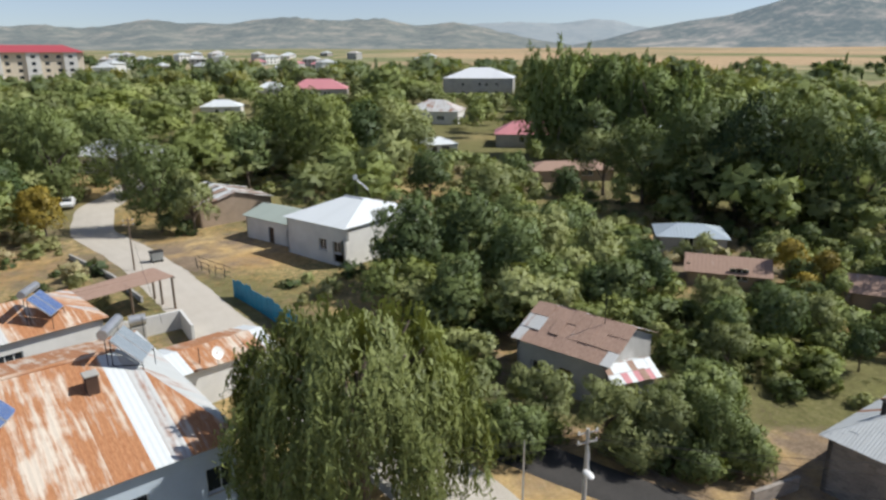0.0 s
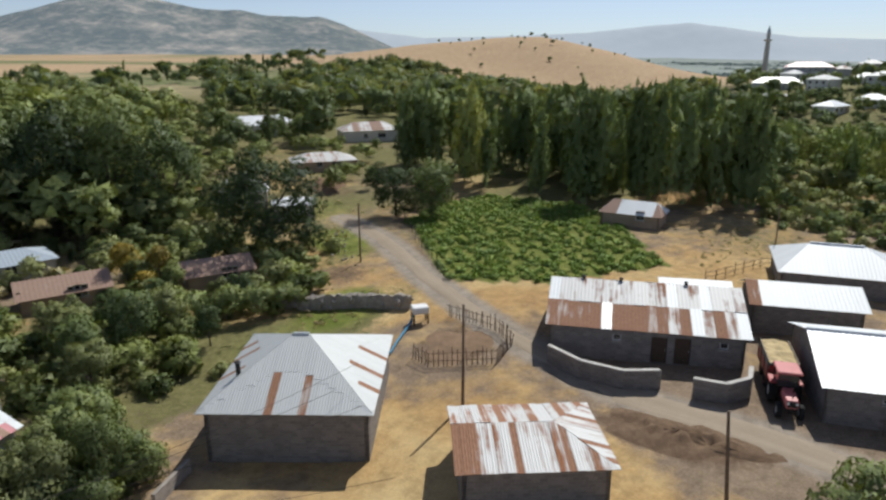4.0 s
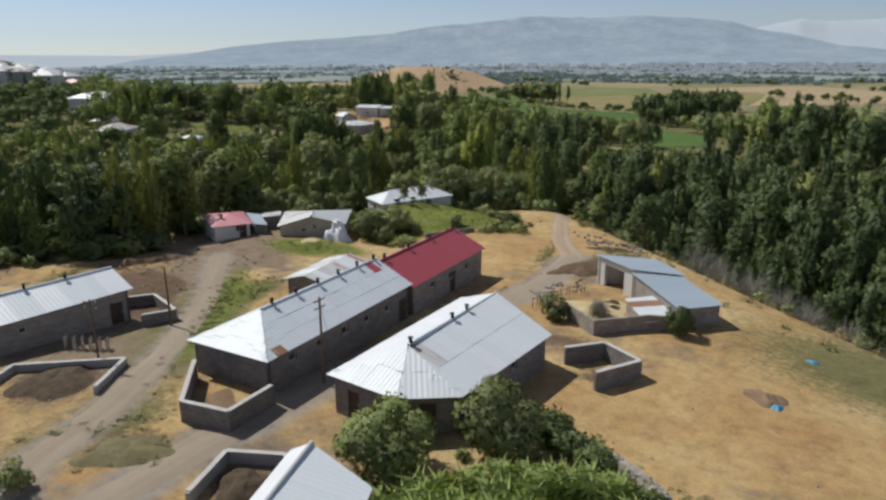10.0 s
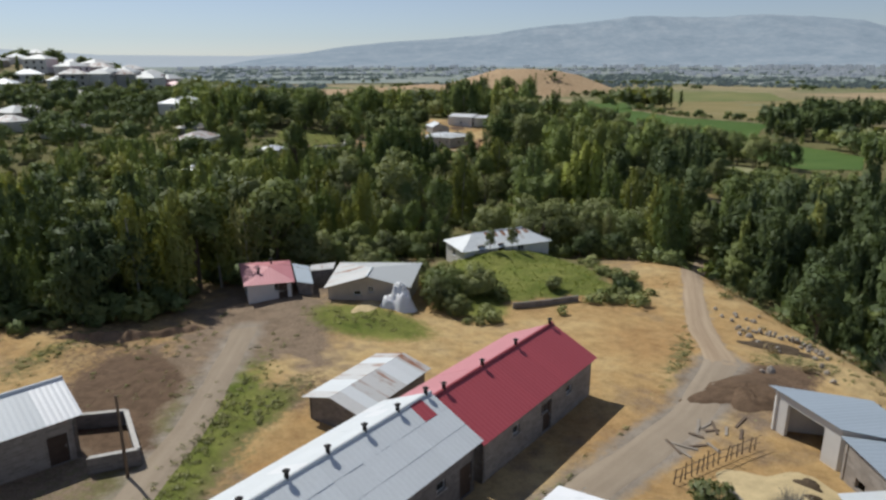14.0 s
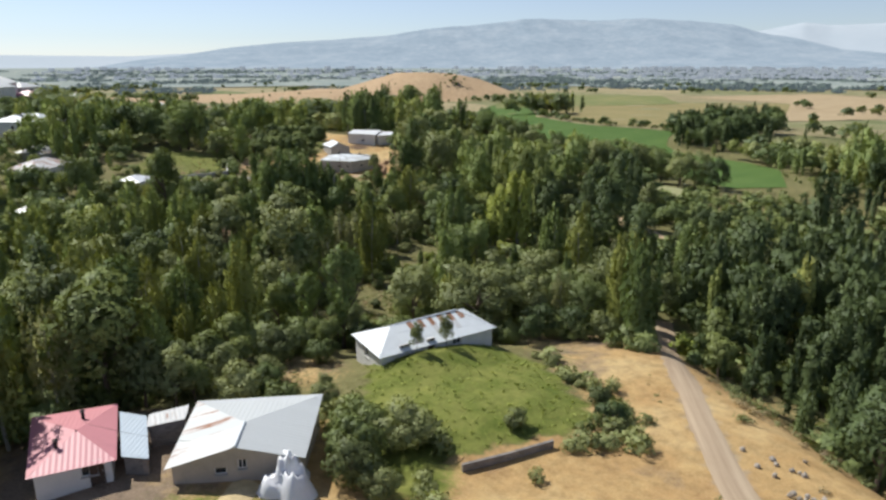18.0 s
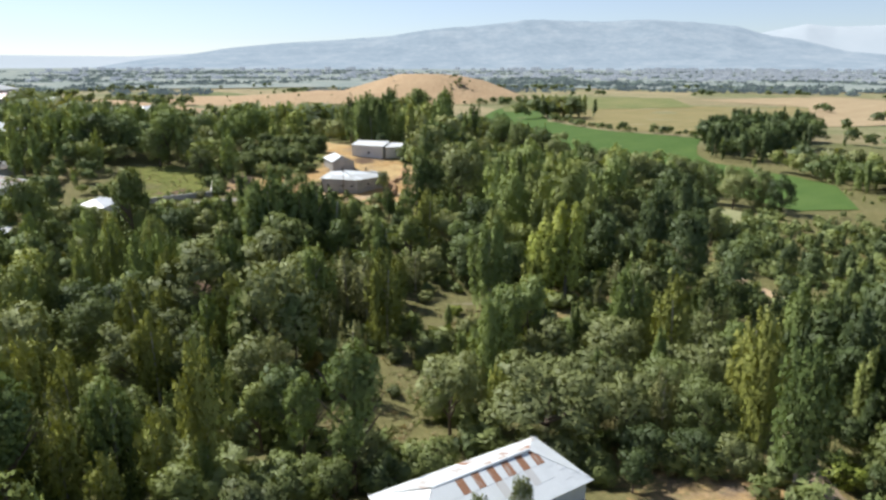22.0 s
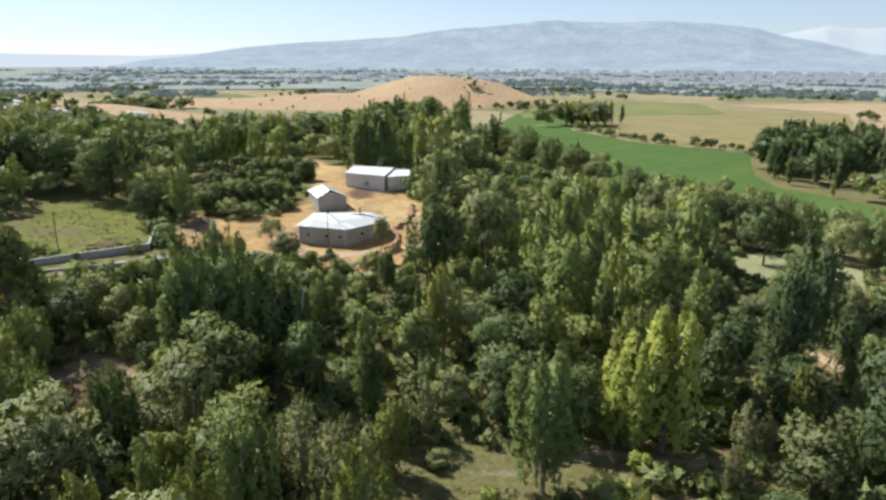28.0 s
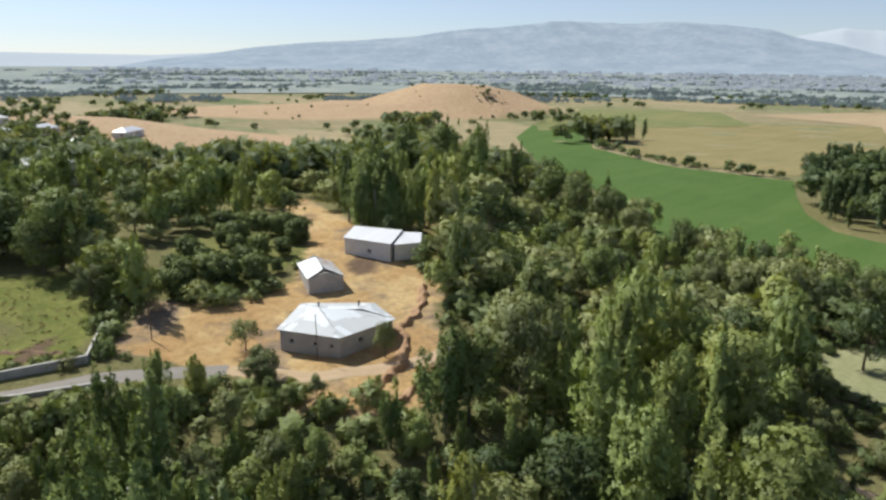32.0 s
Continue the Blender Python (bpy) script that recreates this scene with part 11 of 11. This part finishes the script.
for x, y, q in ((290, -47, 20), (266, -59, 40), (303, -53, 70), (320, -77, 15), (346, -78, 35), (222, -86, -50)):
    village_house(x, y, q, 13, 9, 3.0, 4.8, ZINC_WORN, PLASTER, "pale-roofed house at the edge of the far town", 3)
village_house(242, -92, 30, 9, 8, 2.6, 4.2, ZINC_WORN, PLASTER_GREY, "small grey-roofed house beyond the woods", 2)
village_house(197, -78, -45, 14, 5, 1.9, 2.9, ZINC_BRIGHT, PLASTER, "long low shed with white roof among trees", 3)
village_house(198, -98, -45, 8, 6, 1.8, 2.9, ZINC_BRIGHT, PLASTER, "small white-roofed shed by the farm lane", 2)
for x, y in ((492, -191), (451, -198), (478, -228)):
    village_house(x, y, -50, 18, 8, 3.0, 5.0, ZINC_BRIGHT, PLASTER, "long white-roofed farm building far off", 4)
village_house(455, 62, -80, 26, 14, 8.8, 11.5, PINK_SHEET, PLASTER_GREY, "large three-storey building with red roof", 6, 3)
village_house(421, 72, -80, 26, 12, 3.6, 6.5, ZINC_BRIGHT, PLASTER, "broad white-roofed hall at the town edge", 5)
# apartment block
z0 = g1(-176, 300)
ab = thing("apartment_block", "five-storey cream apartment block with red roof", "apartment block", (-176, 300, z0), 32)
bm = bmesh.new()
box(bm, -19, -7, -1, 19, 7, 14.5)
part("wall", bm, plain("cream_render", (0.66, 0.58, 0.46), 0.9, 0, 0.08), ab)
for x in (-14, 0, 14):
    bm = bmesh.new()
    box(bm, x - 2.6, -7.9, -1, x + 2.6, -7.005, 14.5)
    part("bay", bm, PLASTER, ab)
bm = bmesh.new()
e = [bm.verts.new(q) for q in ((-20, -8.6, 14.5), (20, -8.6, 14.5), (20, 8, 14.5), (-20, 8, 14.5), (-12, 0, 17.6), (12, 0, 17.6))]
for q in ((0, 1, 5, 4), (2, 3, 4, 5), (3, 0, 4), (1, 2, 5), (3, 2, 1, 0)):
    bm.faces.new([e[k] for k in q])
part("roof", bm, RED_SHEET, ab)
for st in range(5):
    for x in (-14, -9.5, -5, 0, 5, 9.5, 14):
        bm = bmesh.new()
        yy = -7.95 if x in (-14, 0, 14) else -7.05
        box(bm, x - 0.8, yy, 0.9 + st * 2.8, x + 0.8, yy + 0.06, 2.2 + st * 2.8)
        part("window", bm, GLASS, ab)
# minaret
z0 = g1(491, 92.5)
mn = thing("minaret", "tall slender pale stone minaret with pointed cap", "minaret", (491, 92.5, z0 - 1))
H_ = 41 - z0
bm = bmesh.new()
tube(bm, [(0, 0, 0), (0, 0, H_ * 0.72)], 1.9, 1.4, 14)
part("shaft", bm, CONCRETE, mn)
bm = bmesh.new()
tube(bm, [(0, 0, H_ * 0.72), (0, 0, H_ * 0.75)], 2.3, 2.6, 14)
part("balcony", bm, CAP, mn)
bm = bmesh.new()
tube(bm, [(0, 0, H_ * 0.75), (0, 0, H_ * 0.86)], 1.2, 1.1, 14)
part("upper_shaft", bm, CONCRETE, mn)
bm = bmesh.new()
tube(bm, [(0, 0, H_ * 0.86), (0, 0, H_)], 1.4, 0.08, 14)
part("spire", bm, ZINC_BLUE, mn)
# specks of a city on the plain, haze put in as a bluish glow
r = np.random.default_rng(5)
V, Q = [], []
for k in range(1000):
    a, q = radians(r.normal(160, 7) if k < 420 else r.uniform(105, 178)), r.uniform(1500, 2900)
    x, y = 60 + q * math.sin(a), -60 + q * math.cos(a)
    s, h = r.uniform(3, 10), r.uniform(2, 8)
    z = g1(x, y) + 3.5 + (7 if q > 2600 else 0)
    o = len(V)
    V += [(x + i * s, y + j * s, z + t * h) for t in (-1, 1) for i, j in ((-1, -1), (1, -1), (1, 1), (-1, 1))]
    Q += [(o + 4, o + 5, o + 6, o + 7), (o, o + 1, o + 5, o + 4), (o + 1, o + 2, o + 6, o + 5), (o + 2, o + 3, o + 7, o + 6), (o + 3, o, o + 4, o + 7)]
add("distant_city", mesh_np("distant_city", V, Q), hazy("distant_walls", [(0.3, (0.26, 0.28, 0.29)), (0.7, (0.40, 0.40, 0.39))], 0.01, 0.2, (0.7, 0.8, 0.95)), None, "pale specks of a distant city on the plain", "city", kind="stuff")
# belts of trees far out on the plain
bx, by = [], []
for k in range(150):
    a, q = radians(r.uniform(70, 178)), r.uniform(950, 2800)
    d = r.uniform(0, math.pi) if q < 1300 else radians(r.normal(136, 18) + 90) 
    L = r.uniform(60, 340)
    n_ = int(L / 9)
    t = np.linspace(-0.5, 0.5, n_) * L
    dx_, dy_ = math.sin(a + math.pi / 2 + r.normal(0, 0.15)), math.cos(a + math.pi / 2 + r.normal(0, 0.15))
    bx.append(60 + q * math.sin(a) + t * dx_ + r.normal(0, 5, n_)), by.append(-60 + q * math.cos(a) + t * dy_ + r.normal(0, 5, n_))
bx, by = np.concatenate(bx), np.concatenate(by)
# these leaves glow faintly blue in place of haze
far_leaf_haze = hazy("distant_tree_belts", [(0.3, (0.06, 0.085, 0.06)), (0.7, (0.11, 0.14, 0.10))], 0.05, 0.105, (0.58, 0.74, 0.86))
woodland("distant_tree_belts", "hazy dark belts of trees across the plain", bx, by, np.array(["r"] * len(bx)), rng.uniform(6, 12, len(bx)), far_leaf_haze, {"r": [crown("bush", 32, 1.7, 400 + k, 10.0) + (10.0,) for k in range(3)]}, None, (1.2, 2.2))
# bushes on the bare hills
hx, hy = [], []
for cx_, cy_, sx_, sy_, k in ((575, 310, 60, 50, 46), (536, -578, 9, 7, 34), (596, -600, 40, 30, 7), (640, 20, 40, 40, 20), (690, -470, 60, 50, 16)):
    hx.append(cx_ + rng.normal(0, sx_, k)), hy.append(cy_ + rng.normal(0, sy_, k))
hx, hy = np.concatenate(hx), np.concatenate(hy)
woodland("hill_bushes", "dark bushes dotted over bare tan hills", hx, hy, np.array(["round"] * len(hx)), rng.uniform(1.8, 4.2, len(hx)), LEAF_FAR, TINY)
